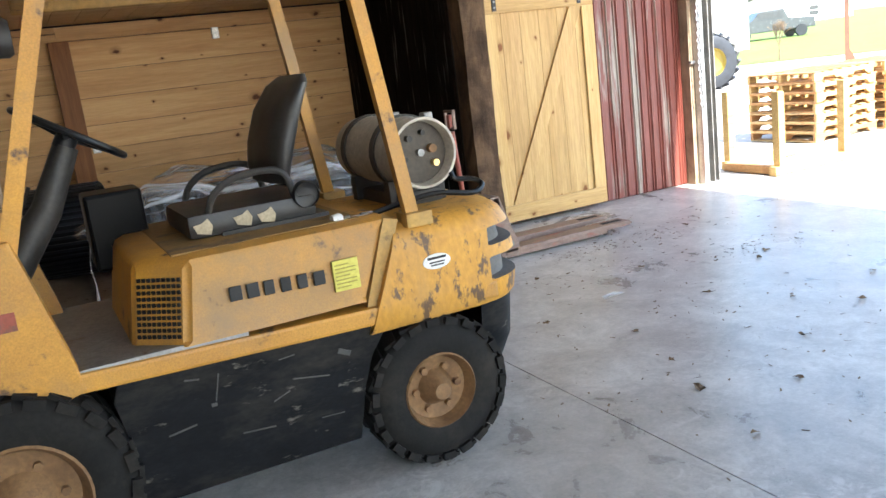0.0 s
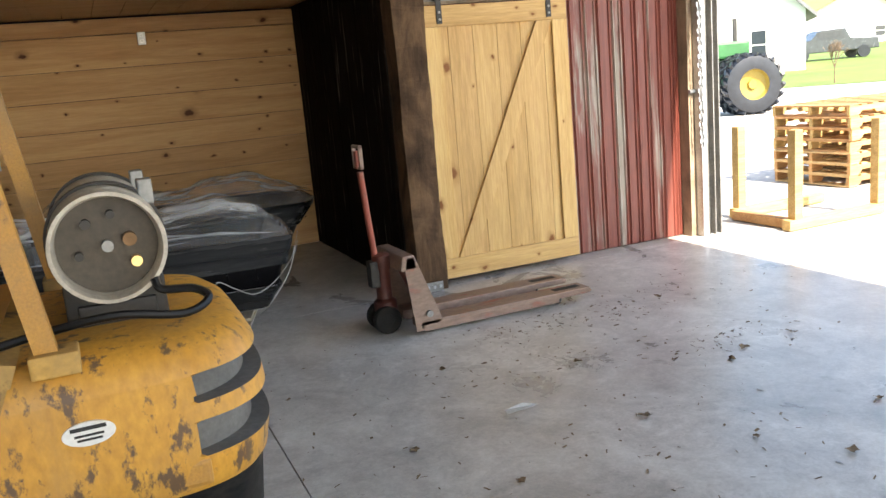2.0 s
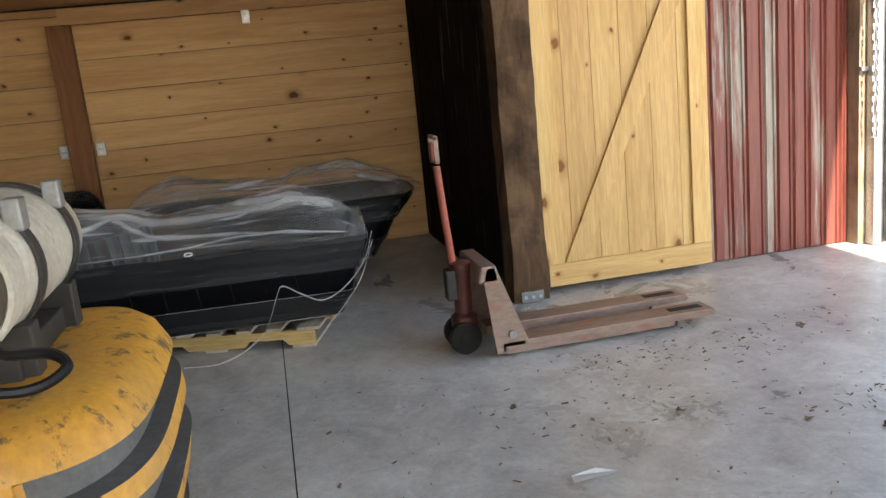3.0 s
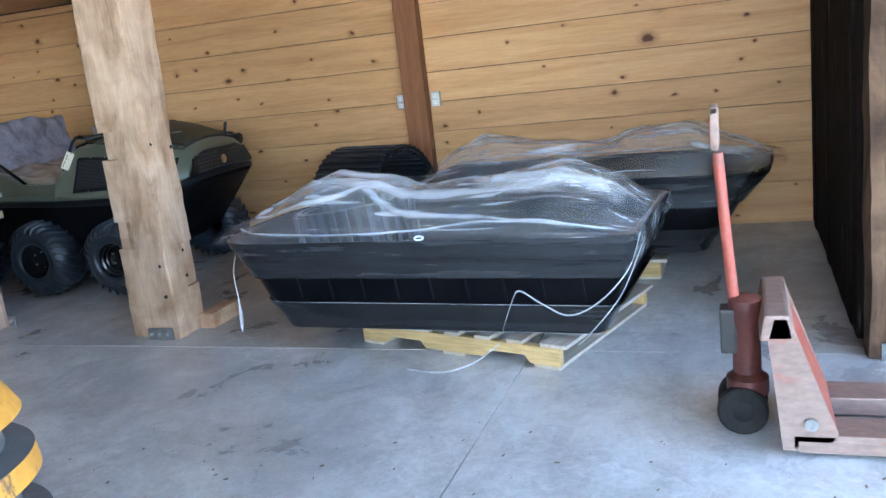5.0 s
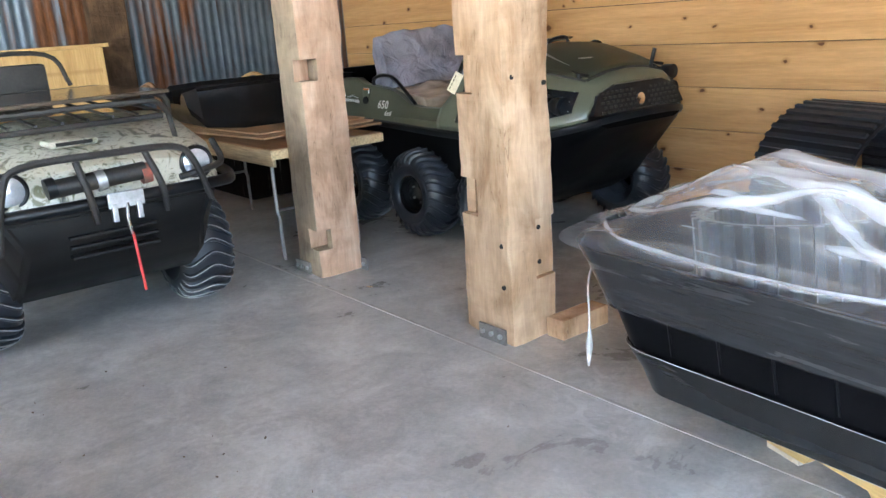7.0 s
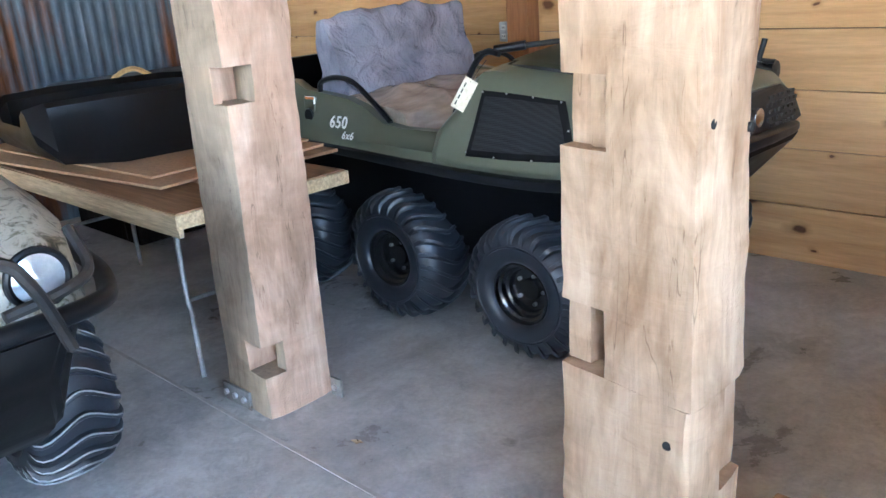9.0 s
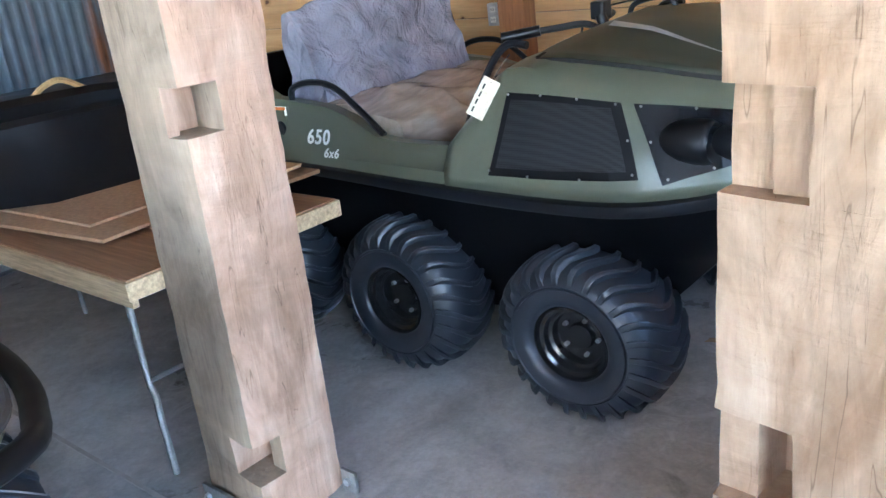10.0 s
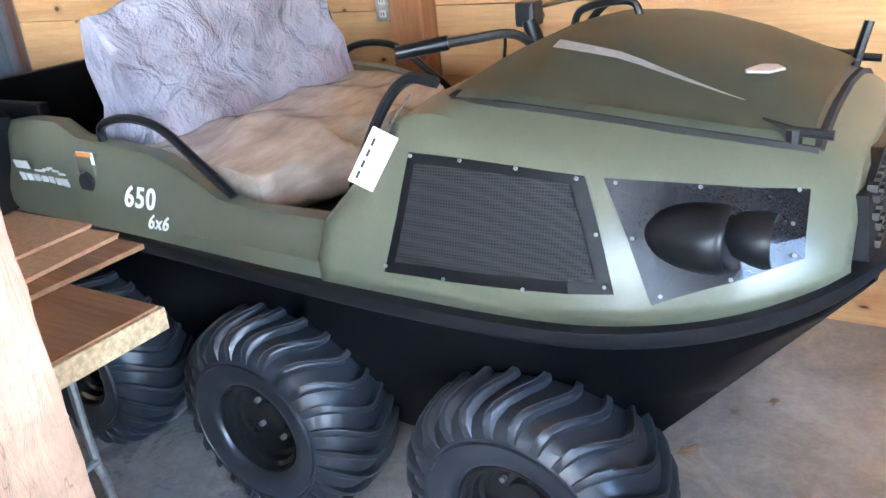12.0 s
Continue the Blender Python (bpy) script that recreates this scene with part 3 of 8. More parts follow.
def hewn(bm, x0, x1, y0, y1, z0, z1, rough=0.013, step=0.06, seed=0.0):
    """A hand-hewn block: a subdivided box with uneven faces."""
    nx, ny, nz = (max(2, int((b - a) / step)) for a, b in ((x0, x1), (y0, y1), (z0, z1)))
    done = {}

    def v(i, j, k):
        key = (i, j, k)
        if key not in done:
            p = Vector((x0 + (x1 - x0) * i / nx, y0 + (y1 - y0) * j / ny, z0 + (z1 - z0) * k / nz))
            q = noise.noise_vector(Vector((p.x * 5 + seed, p.y * 5, p.z * 2.2 + seed))) * rough + noise.noise_vector(p * 17) * rough * 0.45
            corner = (i in (0, nx)) and (j in (0, ny))
            c = Vector(((x0 + x1) / 2 - p.x, (y0 + y1) / 2 - p.y, 0)).normalized() * (0.012 if corner else 0)
            q.z *= 0.3
            done[key] = bm.verts.new(p + q + c)
        return done[key]

    for i in range(nx):
        for j in range(ny):
            bm.faces.new((v(i, j, 0), v(i, j + 1, 0), v(i + 1, j + 1, 0), v(i + 1, j, 0)))
            bm.faces.new((v(i, j, nz), v(i + 1, j, nz), v(i + 1, j + 1, nz), v(i, j + 1, nz)))
    for i in range(nx):
        for k in range(nz):
            bm.faces.new((v(i, 0, k), v(i + 1, 0, k), v(i + 1, 0, k + 1), v(i, 0, k + 1)))
            bm.faces.new((v(i, ny, k), v(i, ny, k + 1), v(i + 1, ny, k + 1), v(i + 1, ny, k)))
    for j in range(ny):
        for k in range(nz):
            bm.faces.new((v(0, j, k), v(0, j, k + 1), v(0, j + 1, k + 1), v(0, j + 1, k)))
            bm.faces.new((v(nx, j, k), v(nx, j + 1, k), v(nx, j + 1, k + 1), v(nx, j, k + 1)))
    return bm


bm = bmesh.new()
hewn(bm, NW_X, EAST_X, 6.27, 6.5, BAY_Z + 0.002, BAY_Z + 0.27, 0.01, 0.22)
part("header_beam", bm, BEAM_X, None, "long rough-sawn header beam resting on the posts", kind="structure", category="beam", smooth=True)
part("wall_loft", boxes((NW_X, EAST_X, 6.40, 6.50, BAY_Z + 0.272, HALL_Z)), INT_WALL, None, "board wall above the header beam", kind="structure", category="wall")


def base_bracket(parent, x0, x1, y, z=0.0, bolts=3):
    bracket = part("base_bracket", boxes((x0, x1, y - 0.012, y - 0.001, 0.002, 0.075), bevel=0.002), DULL_STEEL, parent, "bolted steel base bracket")
    for i in range(bolts):
        b = bmesh.new()
        xx = x0 + (x1 - x0) * (i + 0.5) / bolts
        cyl(b, (xx, y - 0.012, 0.04), (xx, y - 0.024, 0.04), 0.012, 6)
        part("bolt", b, STEEL, bracket)


def hewn_quad(bm, quad, z0, z1, u0=0.0, u1=1.0, v0=0.0, v1=1.0, rough=0.009, step=0.045, lean=0.0):
    """A slab of a hand-hewn post: quad gives the corners SW, SE, NE, NW at the floor, u and v cut a piece of it."""
    sw, se, ne, nw = (Vector((x, y, 0)) for x, y in quad)
    w, d = (se - sw).length * (u1 - u0), (nw - sw).length * (v1 - v0)
    nx, ny, nz = (max(2, int(a / step)) for a in (w, d, z1 - z0))
    done = {}

    def v(i, j, k):
        key = (i, j, k)
        if key not in done:
            a, b = u0 + (u1 - u0) * i / nx, v0 + (v1 - v0) * j / ny
            z = z0 + (z1 - z0) * k / nz
            p = sw * (1 - a) * (1 - b) + se * a * (1 - b) + ne * a * b + nw * (1 - a) * b + Vector((lean * z, 0, z))
            q = noise.noise_vector(Vector((p.x * 4, p.y * 4, p.z * 1.7))) * rough * 1.3 + noise.noise_vector(Vector((p.x * 9, p.y * 9, p.z * 11))) * rough * 0.55
            q += noise.noise_vector(p * 31) * rough * 0.2
            corner = (a in (0.0, 1.0)) and (b in (0.0, 1.0))
            mid = (sw + se + ne + nw) / 4
            c = Vector((mid.x + lean * z - p.x, mid.y - p.y, 0)).normalized() * ((0.011 + 0.008 * noise.noise(Vector((p.x * 3, p.y * 3, p.z * 5)))) if corner else 0)
            q.z *= 0.2
            done[key] = bm.verts.new(p + q + c)
        return done[key]

    for i in range(nx):
        for j in range(ny):
            bm.faces.new((v(i, j, 0), v(i, j + 1, 0), v(i + 1, j + 1, 0), v(i + 1, j, 0)))
            bm.faces.new((v(i, j, nz), v(i + 1, j, nz), v(i + 1, j + 1, nz), v(i, j + 1, nz)))
    for i in range(nx):
        for k in range(nz):
            bm.faces.new((v(i, 0, k), v(i + 1, 0, k), v(i + 1, 0, k + 1), v(i, 0, k + 1)))
            bm.faces.new((v(i, ny, k), v(i, ny, k + 1), v(i + 1, ny, k + 1), v(i + 1, ny, k)))
    for j in range(ny):
        for k in range(nz):
            bm.faces.new((v(0, j, k), v(0, j, k + 1), v(0, j + 1, k + 1), v(0, j + 1, k)))
            bm.faces.new((v(nx, j, k), v(nx, j + 1, k), v(nx, j + 1, k + 1), v(nx, j, k + 1)))
    return bm


# timber post with mortises, greyed, its side faces coloured as if lit
post_a = thing("timber_post", "tall hand-hewn timber post with cut mortises, greyed, light coloured into its side faces", "post", at=(-1.52, 6.59, 0), kind="structure")
QA = ((-1.69, 6.478), (-1.368, 6.449), (-1.372, 6.743), (-1.68, 6.76))
bm = bmesh.new()
for z0, z1, cuts in ((0.004, 0.17, ((0, 1, 0, 1),)), (0.17, 0.29, ((0, 0.62, 0, 1), (0.62, 0.8, 0.42, 1), (0.8, 1, 0.3, 1))), (0.29, 1.145, ((0, 1, 0, 1),)),
                     (1.145, 1.265, ((0, 0.56, 0, 1), (0.56, 0.74, 0, 0.12), (0.56, 0.74, 0.4, 1), (0.74, 1, 0.38, 1))), (1.265, BAY_Z, ((0, 1, 0, 1),))):
    for cut in cuts:
        hewn_quad(bm, QA, z0, z1, *cut, lean=0.012)
# Faces turned along x take the paler copy: light painted by direction.
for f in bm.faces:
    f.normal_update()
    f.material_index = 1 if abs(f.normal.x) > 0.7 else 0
part("shaft", bm, [HEWN_GREY, HEWN_LIT], post_a, smooth=True)
base_bracket(post_a, -1.68, -1.50, 6.462)
base_bracket(post_a, -1.36, -1.30, 6.735, bolts=1)

post_b = thing("timber_post", "pale hand-hewn timber post with stepped cuts and mortises", "post", at=(0.07, 6.65, 0), kind="structure")
QB = ((-0.148, 6.553), (0.245, 6.489), (0.232, 6.79), (-0.10, 6.80))
bm = bmesh.new()
for z0, z1, cuts in ((0.004, 0.285, ((0, 1, 0, 1),)), (0.285, 0.56, ((0, 0.9, 0, 1), (0.9, 1, 0, 0.54))), (0.56, 0.73, ((0, 0.17, 0.16, 1), (0.17, 0.36, 0.55, 1), (0.36, 1, 0, 1))),
                     (0.73, 1.105, ((0, 1, 0, 1),)), (1.105, 1.27, ((0, 0.2, 0.2, 1), (0.2, 0.4, 0.13, 1), (0.4, 1, 0, 1))), (1.27, BAY_Z, ((0, 1, 0, 1),))):
    for cut in cuts:
        hewn_quad(bm, QB, z0, z1, *cut, lean=0.012)
part("shaft", bm, HEWN, post_b, smooth=True)
for p, d in (((0.254, 6.545, 1.18), (1, 0, 0)), ((0.244, 6.74, 1.14), (1, 0, 0)), ((0.215, 6.70, 0.51), (1, 0, 0)), ((0.213, 6.70, 0.35), (1, 0, 0)), ((0.19, 6.502, 0.46), (0.2, -1, 0)), ((0.19, 6.502, 0.27), (0.2, -1, 0))):
    b = bmesh.new()
    p, d = Vector(p), Vector(d).normalized()
    cyl(b, p - d * 0.03, p + d * 0.003, 0.011, 10)
    part("peg_hole", b, DARK_VOID, post_b, "dark drilled peg hole")
base_bracket(post_b, 0.02, 0.20, 6.497)
part("wood_block", boxes((0.244, 0.35, 6.70, 7.00, 0.001, 0.095), bevel=0.008), HEWN, None, "short offcut timber block on the floor", category="block")

corner_post = thing("timber_post", "dark brown rough corner post of the store room", "post", at=(4.06, 6.43, 0), kind="structure")
bm = bmesh.new()
hewn(bm, 3.95, 4.205, 6.33, 6.56, 0.004, BAY_Z, 0.014, 0.07, seed=20)
part("shaft", bm, OLD_BEAM, corner_post, smooth=True)
base_bracket(corner_post, 4.0, 4.15, 6.33)

# store room: west side with shade put into its board colour, red tin front
room_west = part("wall_room_west", boxes((3.96, 4.05, 6.56, NORTH_Y, 0, BAY_Z)), DARK_VOID, None, "store room side wall of weathered boards, darkened for shade", kind="structure", category="wall")
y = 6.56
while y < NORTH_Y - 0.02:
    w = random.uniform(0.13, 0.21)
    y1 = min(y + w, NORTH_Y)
    part("board", boxes((3.93 + random.uniform(-0.006, 0.004), 3.96, y + 0.003, y1 - 0.003, 0.01, BAY_Z), bevel=0.003), SHADED_BOARD, room_west)
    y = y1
room_south = part("wall_room_south", boxes((4.2, EAST_X, 6.6, 6.68, 0, BAY_Z)), DARK_VOID, None, "store room front of faded red upright sheets under a galvanised strip", kind="structure", category="wall")
x = 4.205
while x < 6.58:
    w = random.choice((0.10, 0.125, 0.14, 0.165))
    x1 = min(x + w, 6.60)
    bm = bmesh.new()
    pr = [(x, 6.60), (x, 6.586), (x + 0.012, 6.572), (x + 0.028, 6.586), (x1 - 0.03, 6.588), (x1 - 0.022, 6.578), (x1 - 0.001, 6.586), (x1 - 0.001, 6.60)]
    skin(bm, [[(a, b, z) for a, b in pr] for z in (0.008, 2.10)])
    part("sheet", bm, RED_TIN, room_south)
    x = x1
bm = bmesh.new()
skin(bm, [[(4.205 + 2.4 * i / 128, 6.586 + 0.008 * math.cos(2 * math.pi * i / 6.0), z) for i in range(129)] for z in (2.155, BAY_Z)], False, False)
part("tin_strip", bm, TIN_STRIP, room_south, "galvanised corrugated strip", smooth=True)

door_track = thing("door_track", "flat grey steel sliding door rail bolted to a board", "rail", at=(4.2, 6.57, 2.1), kind="structure")
part("back_board", boxes((4.205, 6.6, 6.545, 6.585, 2.085, 2.155), bevel=0.004), HEWN_GREY, door_track)
part("rail", boxes((4.21, 6.58, 6.515, 6.523, 2.105, 2.145), bevel=0.001), DULL_STEEL, door_track)
for x in (4.35, 4.9, 5.5, 5.75, 6.05, 6.35):
    b = bmesh.new()
    cyl(b, (x, 6.545, 2.125), (x, 6.505, 2.125), 0.011, 8)
    part("bolt", b, BLACK_IRON, door_track)

door = thing("sliding_door", "closed sliding barn door of pale knotty pine with a diagonal brace", "door", at=(4.83, 6.48, 0.045))
DX0, DX1, DZ0, DZ1, DY = 4.225, 5.43, 0.045, 2.07, 6.47
n = 6
wid = (DX1 - DX0) / n
for i in range(n):
    part("plank", boxes((DX0 + i * wid + 0.0015, DX0 + (i + 1) * wid - 0.0015, DY, DY + 0.035, DZ0 + 0.002, DZ1 - 0.002), bevel=0.002), PALE_PINE, door)
part("top_rail", boxes((DX0, DX1, DY - 0.027, DY - 0.001, DZ1 - 0.15, DZ1), bevel=0.002), PALE_PINE_X, door)
part("bottom_rail", boxes((DX0, DX1, DY - 0.027, DY - 0.001, DZ0, DZ0 + 0.15), bevel=0.002), PALE_PINE_X, door)
part("stile", boxes((DX0, DX0 + 0.13, DY - 0.026, DY - 0.001, DZ0 + 0.152, DZ1 - 0.152), bevel=0.002), PALE_PINE, door)
part("stile", boxes((DX1 - 0.13, DX1, DY - 0.026, DY - 0.001, DZ0 + 0.152, DZ1 - 0.152), bevel=0.002), PALE_PINE, door)
bm = bmesh.new()
skin(bm, [[(DX0 + 0.135, yy, DZ0 + 0.153), (DX0 + 0.27, yy, DZ0 + 0.153), (DX1 - 0.135, yy, DZ1 - 0.153), (DX1 - 0.27, yy, DZ1 - 0.153)] for yy in (DY - 0.025, DY - 0.001)])
part("brace", bm, PALE_PINE, door)
for x in (DX0 + 0.13, DX1 - 0.16):
    hanger = part("hanger", boxes((x - 0.022, x + 0.022, DY - 0.034, DY - 0.028, DZ1 - 0.13, DZ1 + 0.075), bevel=0.002), BLACK_IRON, door, "black iron strap hanger")
    b = bmesh.new()
    lathe(b, [(-0.012, 0.0), (-0.012, 0.03), (-0.012, 0.055), (0.004, 0.058), (0.012, 0.05), (0.012, 0.0)], (x, DY + 0.0, DZ1 + 0.09), "y", 24)
    part("roller", b, BLACK_IRON, hanger, smooth=True)
    for z in (DZ1 - 0.1, DZ1 - 0.05, DZ1 + 0.09):
        b = bmesh.new()
        cyl(b, (x, DY - 0.034, z), (x, DY - 0.043, z), 0.009, 8)
        part("bolt", b, DULL_STEEL, hanger)
part("guide", boxes((DX0 - 0.012, DX0 + 0.012, DY - 0.04, DY - 0.028, 0.03, 0.2)), BLACK_IRON, door)

# doorway jamb with steel tracks and a chain
jamb = thing("door_jamb", "vehicle doorway jamb with galvanised door tracks and a chain", "door jamb", at=(6.68, 6.5, 0), kind="structure")
part("jamb_board", boxes((6.605, 6.748, 6.47, 6.60, 0, OPEN_Z), bevel=0.004), HEWN_GREY, jamb)
part("track", boxes((6.66, 6.668, 6.38, 6.47, 0.01, OPEN_Z), (6.668, 6.71, 6.38, 6.388, 0.01, OPEN_Z), (6.71, 6.716, 6.38, 6.42, 0.01, OPEN_Z)), STEEL, jamb)
part("track", boxes((6.75, 6.90, 6.43, 6.44, 0.01, OPEN_Z), (6.78, 6.79, 6.37, 6.43, 0.01, OPEN_Z), (6.84, 6.85, 6.37, 6.43, 0.01, OPEN_Z)), DULL_STEEL, jamb)
part("clip", boxes((6.60, 6.67, 6.44, 6.47, 1.24, 1.27), bevel=0.003), STEEL, jamb)
chain = part("chain", boxes((6.63, 6.634, 6.375, 6.379, 0.78, 0.79)), STEEL, jamb)
for side in (0, 1):
    for i in range(34):
        z = 0.78 + i * 0.035
        b = bmesh.new()
        xx = 6.64 + side * 0.035 + 0.004 * math.sin(i * 0.9)
        if i % 2:
            box(b, xx - 0.008, xx + 0.008, 6.372, 6.376, z, z + 0.042)
        else:
            box(b, xx - 0.002, xx + 0.002, 6.366, 6.382, z, z + 0.042)
        part("link", b, STEEL, chain)


def outlet(x, y, z):
    o = part("electrical_outlet", boxes((x - 0.036, x + 0.036, y - 0.045, y - 0.001, z - 0.058, z + 0.058), bevel=0.006), STEEL, None, "metal electrical outlet box on the pine wall", category="outlet")
    for dz in (-0.026, 0.026):
        part("socket", boxes((x - 0.017, x + 0.017, y - 0.048, y - 0.044, z + dz - 0.015, z + dz + 0.015), bevel=0.002), WHITE, o)
        part("slot", boxes((x - 0.008, x - 0.005, y - 0.0495, y - 0.047, z + dz - 0.006, z + dz + 0.006)), BLACK_INK, o)
        part("slot", boxes((x + 0.005, x + 0.008, y - 0.0495, y - 0.047, z + dz - 0.006, z + dz + 0.006)), BLACK_INK, o)


outlet(0.82, NORTH_Y, 1.15)
outlet(1.12, NORTH_Y, 1.15)
outlet(2.50, NORTH_Y, 2.15)
outlet(-2.36, NORTH_Y, 1.15)

bench = thing("work_shelf", "plain pine plywood shelf box against the tin wall", "shelf", at=(-4.7, 5.7, 0))
part("side_panel", boxes((-5.07, -4.42, 6.30, 6.325, 0, 1.40)), PALE_PINE, bench)
part("top", boxes((-5.07, -4.36, 4.3, 6.36, 1.402, 1.43), bevel=0.003), PALE_PINE_X, bench)
part("front_panel", boxes((-4.445, -4.42, 4.3, 6.298, 0, 1.40)), PALE_PINE, bench)


# ---- forklift ----
def prism(bm, prof, y0, y1, bevel=0.0):
    skin(bm, [[(x, y, z) for x, z in prof] for y in (y0, y1)])
    if bevel:
        bmesh.ops.bevel(bm, geom=list(bm.edges), offset=bevel, segments=2, affect="EDGES", profile=0.6)
    return bm


def pneumatic(parent, cx, cy, cz, r, w, rim_r, tyre_mat, rim_mat, lugs, name="wheel"):
    """A wheel on the y axis: tyre with block tread, steel rim, hub."""
    wheel = part(name, lathe(bmesh.new(), [(-w / 2, rim_r * 0.98), (-w / 2 - 0.006, rim_r * 1.1), (-w / 2 - 0.012, (rim_r + r) / 2), (-w / 2 + 0.012, r * 0.93), (-w / 2 + 0.035, r * 0.975), (0, r * 0.985),
                                           (w / 2 - 0.035, r * 0.975), (w / 2 - 0.012, r * 0.93), (w / 2 + 0.012, (rim_r + r) / 2), (w / 2, rim_r * 0.98)], (cx, cy, cz), "y", 48), tyre_mat, parent, "dusty ribbed rubber tyre", smooth=True)
    bm = bmesh.new()
    for k in range(lugs):
        for s in (-1, 1):
            a = 2 * math.pi * (k + (0.5 if s > 0 else 0)) / lugs
            m = Matrix.Translation((cx, cy, cz)) @ Matrix.Rotation(a, 4, "Y") @ Matrix.Rotation(s * 0.3, 4, "Z")
            hw = math.pi * r / lugs * 0.62
            box(bm, -hw, hw, s * w * 0.03 if s > 0 else -w * 0.49, w * 0.49 if s > 0 else -w * 0.03, r * 0.955, r * 1.0, m=m)
            m2 = Matrix.Translation((cx, cy, cz)) @ Matrix.Rotation(a, 4, "Y")
            box(bm, -hw, hw, s * w * 0.43 if s > 0 else -w * 0.55, w * 0.55 if s > 0 else -w * 0.43, r * 0.88, r * 0.975, m=m2)
    part("tread", bm, tyre_mat, wheel)
    bm = bmesh.new()
    o = -w / 2
    lathe(bm, [(o - 0.004, rim_r * 1.04), (o - 0.012, rim_r), (o + 0.01, rim_r * 0.93), (o + 0.045, rim_r * 0.86), (o + 0.055, rim_r * 0.5), (o + 0.02, rim_r * 0.36), (o - 0.005, rim_r * 0.30), (o - 0.02, rim_r * 0.22), (o - 0.02, 0.0)],
          (cx, cy, cz), "y", 32)
    rim = part("rim", bm, rim_mat, wheel, "rusty steel rim", smooth=True)
    for k in range(6):
        a = 2 * math.pi * k / 6
        b = bmesh.new()
        px_, pz_ = cx + rim_r * 0.62 * math.cos(a), cz + rim_r * 0.62 * math.sin(a)
        cyl(b, (px_, cy + o + 0.06, pz_), (px_, cy + o + 0.03, pz_), 0.016, 6)
        part("lug_nut", b, rim_mat, rim)
    return wheel


fork = thing("forklift", "old worn yellow and black forklift truck with a gas bottle", "forklift", at=(1.2, 3.28, 0))
NEAR, FAR, MID = 2.765, 3.80, 3.28
# rear and front wheels
for y, f in ((2.87, 1), (3.69, -1)):
    pneumatic(fork, 1.705, y, 0.305, 0.305, 0.20, 0.15, DUSTY_RUBBER, RIM_RUST, 22)
    pneumatic(fork, 0.20, y - 0.02 * f, 0.365, 0.365, 0.24, 0.20, DUSTY_RUBBER, RIM_RUST, 22)
bm = bmesh.new()
prism(bm, [(0.50, 0.20), (1.36, 0.20), (1.395, 0.40), (1.44, 0.52), (1.50, 0.60), (1.56, 0.645), (0.55, 0.685), (0.52, 0.6), (0.56, 0.42)], NEAR + 0.03, FAR - 0.03, 0.008)
part("side_skirt", bm, SKIRT, fork, "scuffed black steel side skirt")
bm = bmesh.new()
prism(bm, [(1.45, 0.36), (2.15, 0.36), (2.19, 0.5), (2.19, 0.62), (1.45, 0.62)], NEAR + 0.30, FAR - 0.30, 0.02)
part("axle_housing", bm, SKIRT, fork)
bm = bmesh.new()
prism(bm, [(0.40, 0.668), (2.02, 0.618), (2.02, 0.69), (0.42, 0.735)], NEAR + 0.005, FAR - 0.005, 0.012)
part("frame_rail", bm, YELLOW, fork)
bm = bmesh.new()
prism(bm, [(-0.22, 0.76), (0.0, 0.76), (0.22, 0.745), (0.40, 0.66), (0.455, 0.675), (0.43, 0.80), (0.375, 1.02), (0.33, 1.20), (-0.22, 1.22)], NEAR, NEAR + 0.10, 0.012)
part("front_fender", bm, YELLOW, fork)
bm = bmesh.new()
prism(bm, [(-0.22, 0.76), (0.22, 0.745), (0.40, 0.66), (0.455, 0.675), (0.43, 0.80), (0.375, 1.02), (0.33, 1.20), (-0.22, 1.22)], FAR - 0.10, FAR, 0.012)
part("front_fender", bm, YELLOW, fork)
part("red_plate", boxes((0.16, 0.30, NEAR - 0.003, NEAR + 0.001, 0.925, 0.985)), RED_PAINT, fork, "faded red plate")
part("dashboard", boxes((0.02, 0.26, NEAR + 0.10, FAR - 0.10, 0.76, 1.22), bevel=0.02), DIRTY_YELLOW, fork)
part("floor_plate", boxes((0.30, 1.0, NEAR + 0.02, FAR - 0.02, 0.70, 0.742), bevel=0.004), DULL_STEEL, fork)


def cowl_ring(z, f, grow):
    y0, y1 = NEAR + 0.01 + f, FAR - 0.01 - f
    x0, x1 = 0.625 + grow, 1.445 + 0.42 * (z - 0.72)
    return [(x0 + 0.16, y0, z), (x1, y0, z), (x1, y1, z), (x0 + 0.16, y1, z), (x0, y1 - 0.16, z), (x0, y0 + 0.16, z)]


bm = bmesh.new()
skin(bm, [cowl_ring(0.735, 0, 0), cowl_ring(0.75, 0.004, 0.004), cowl_ring(1.0, 0.02, 0.05), cowl_ring(1.025, 0.03, 0.065), cowl_ring(1.04, 0.06, 0.10)])
bmesh.ops.bevel(bm, geom=[e for e in bm.edges if abs((e.verts[0].co - e.verts[1].co).z) > 0.1], offset=0.018, segments=3, affect="EDGES")
cowl = part("engine_cowl", bm, YELLOW, fork, "worn yellow engine cowl", smooth=True)
part("cowl_top", boxes((0.80, 1.50, NEAR + 0.09, FAR - 0.09, 1.036, 1.044), bevel=0.002), GRIMY_TOP, cowl, "brown grime over the cowl top")
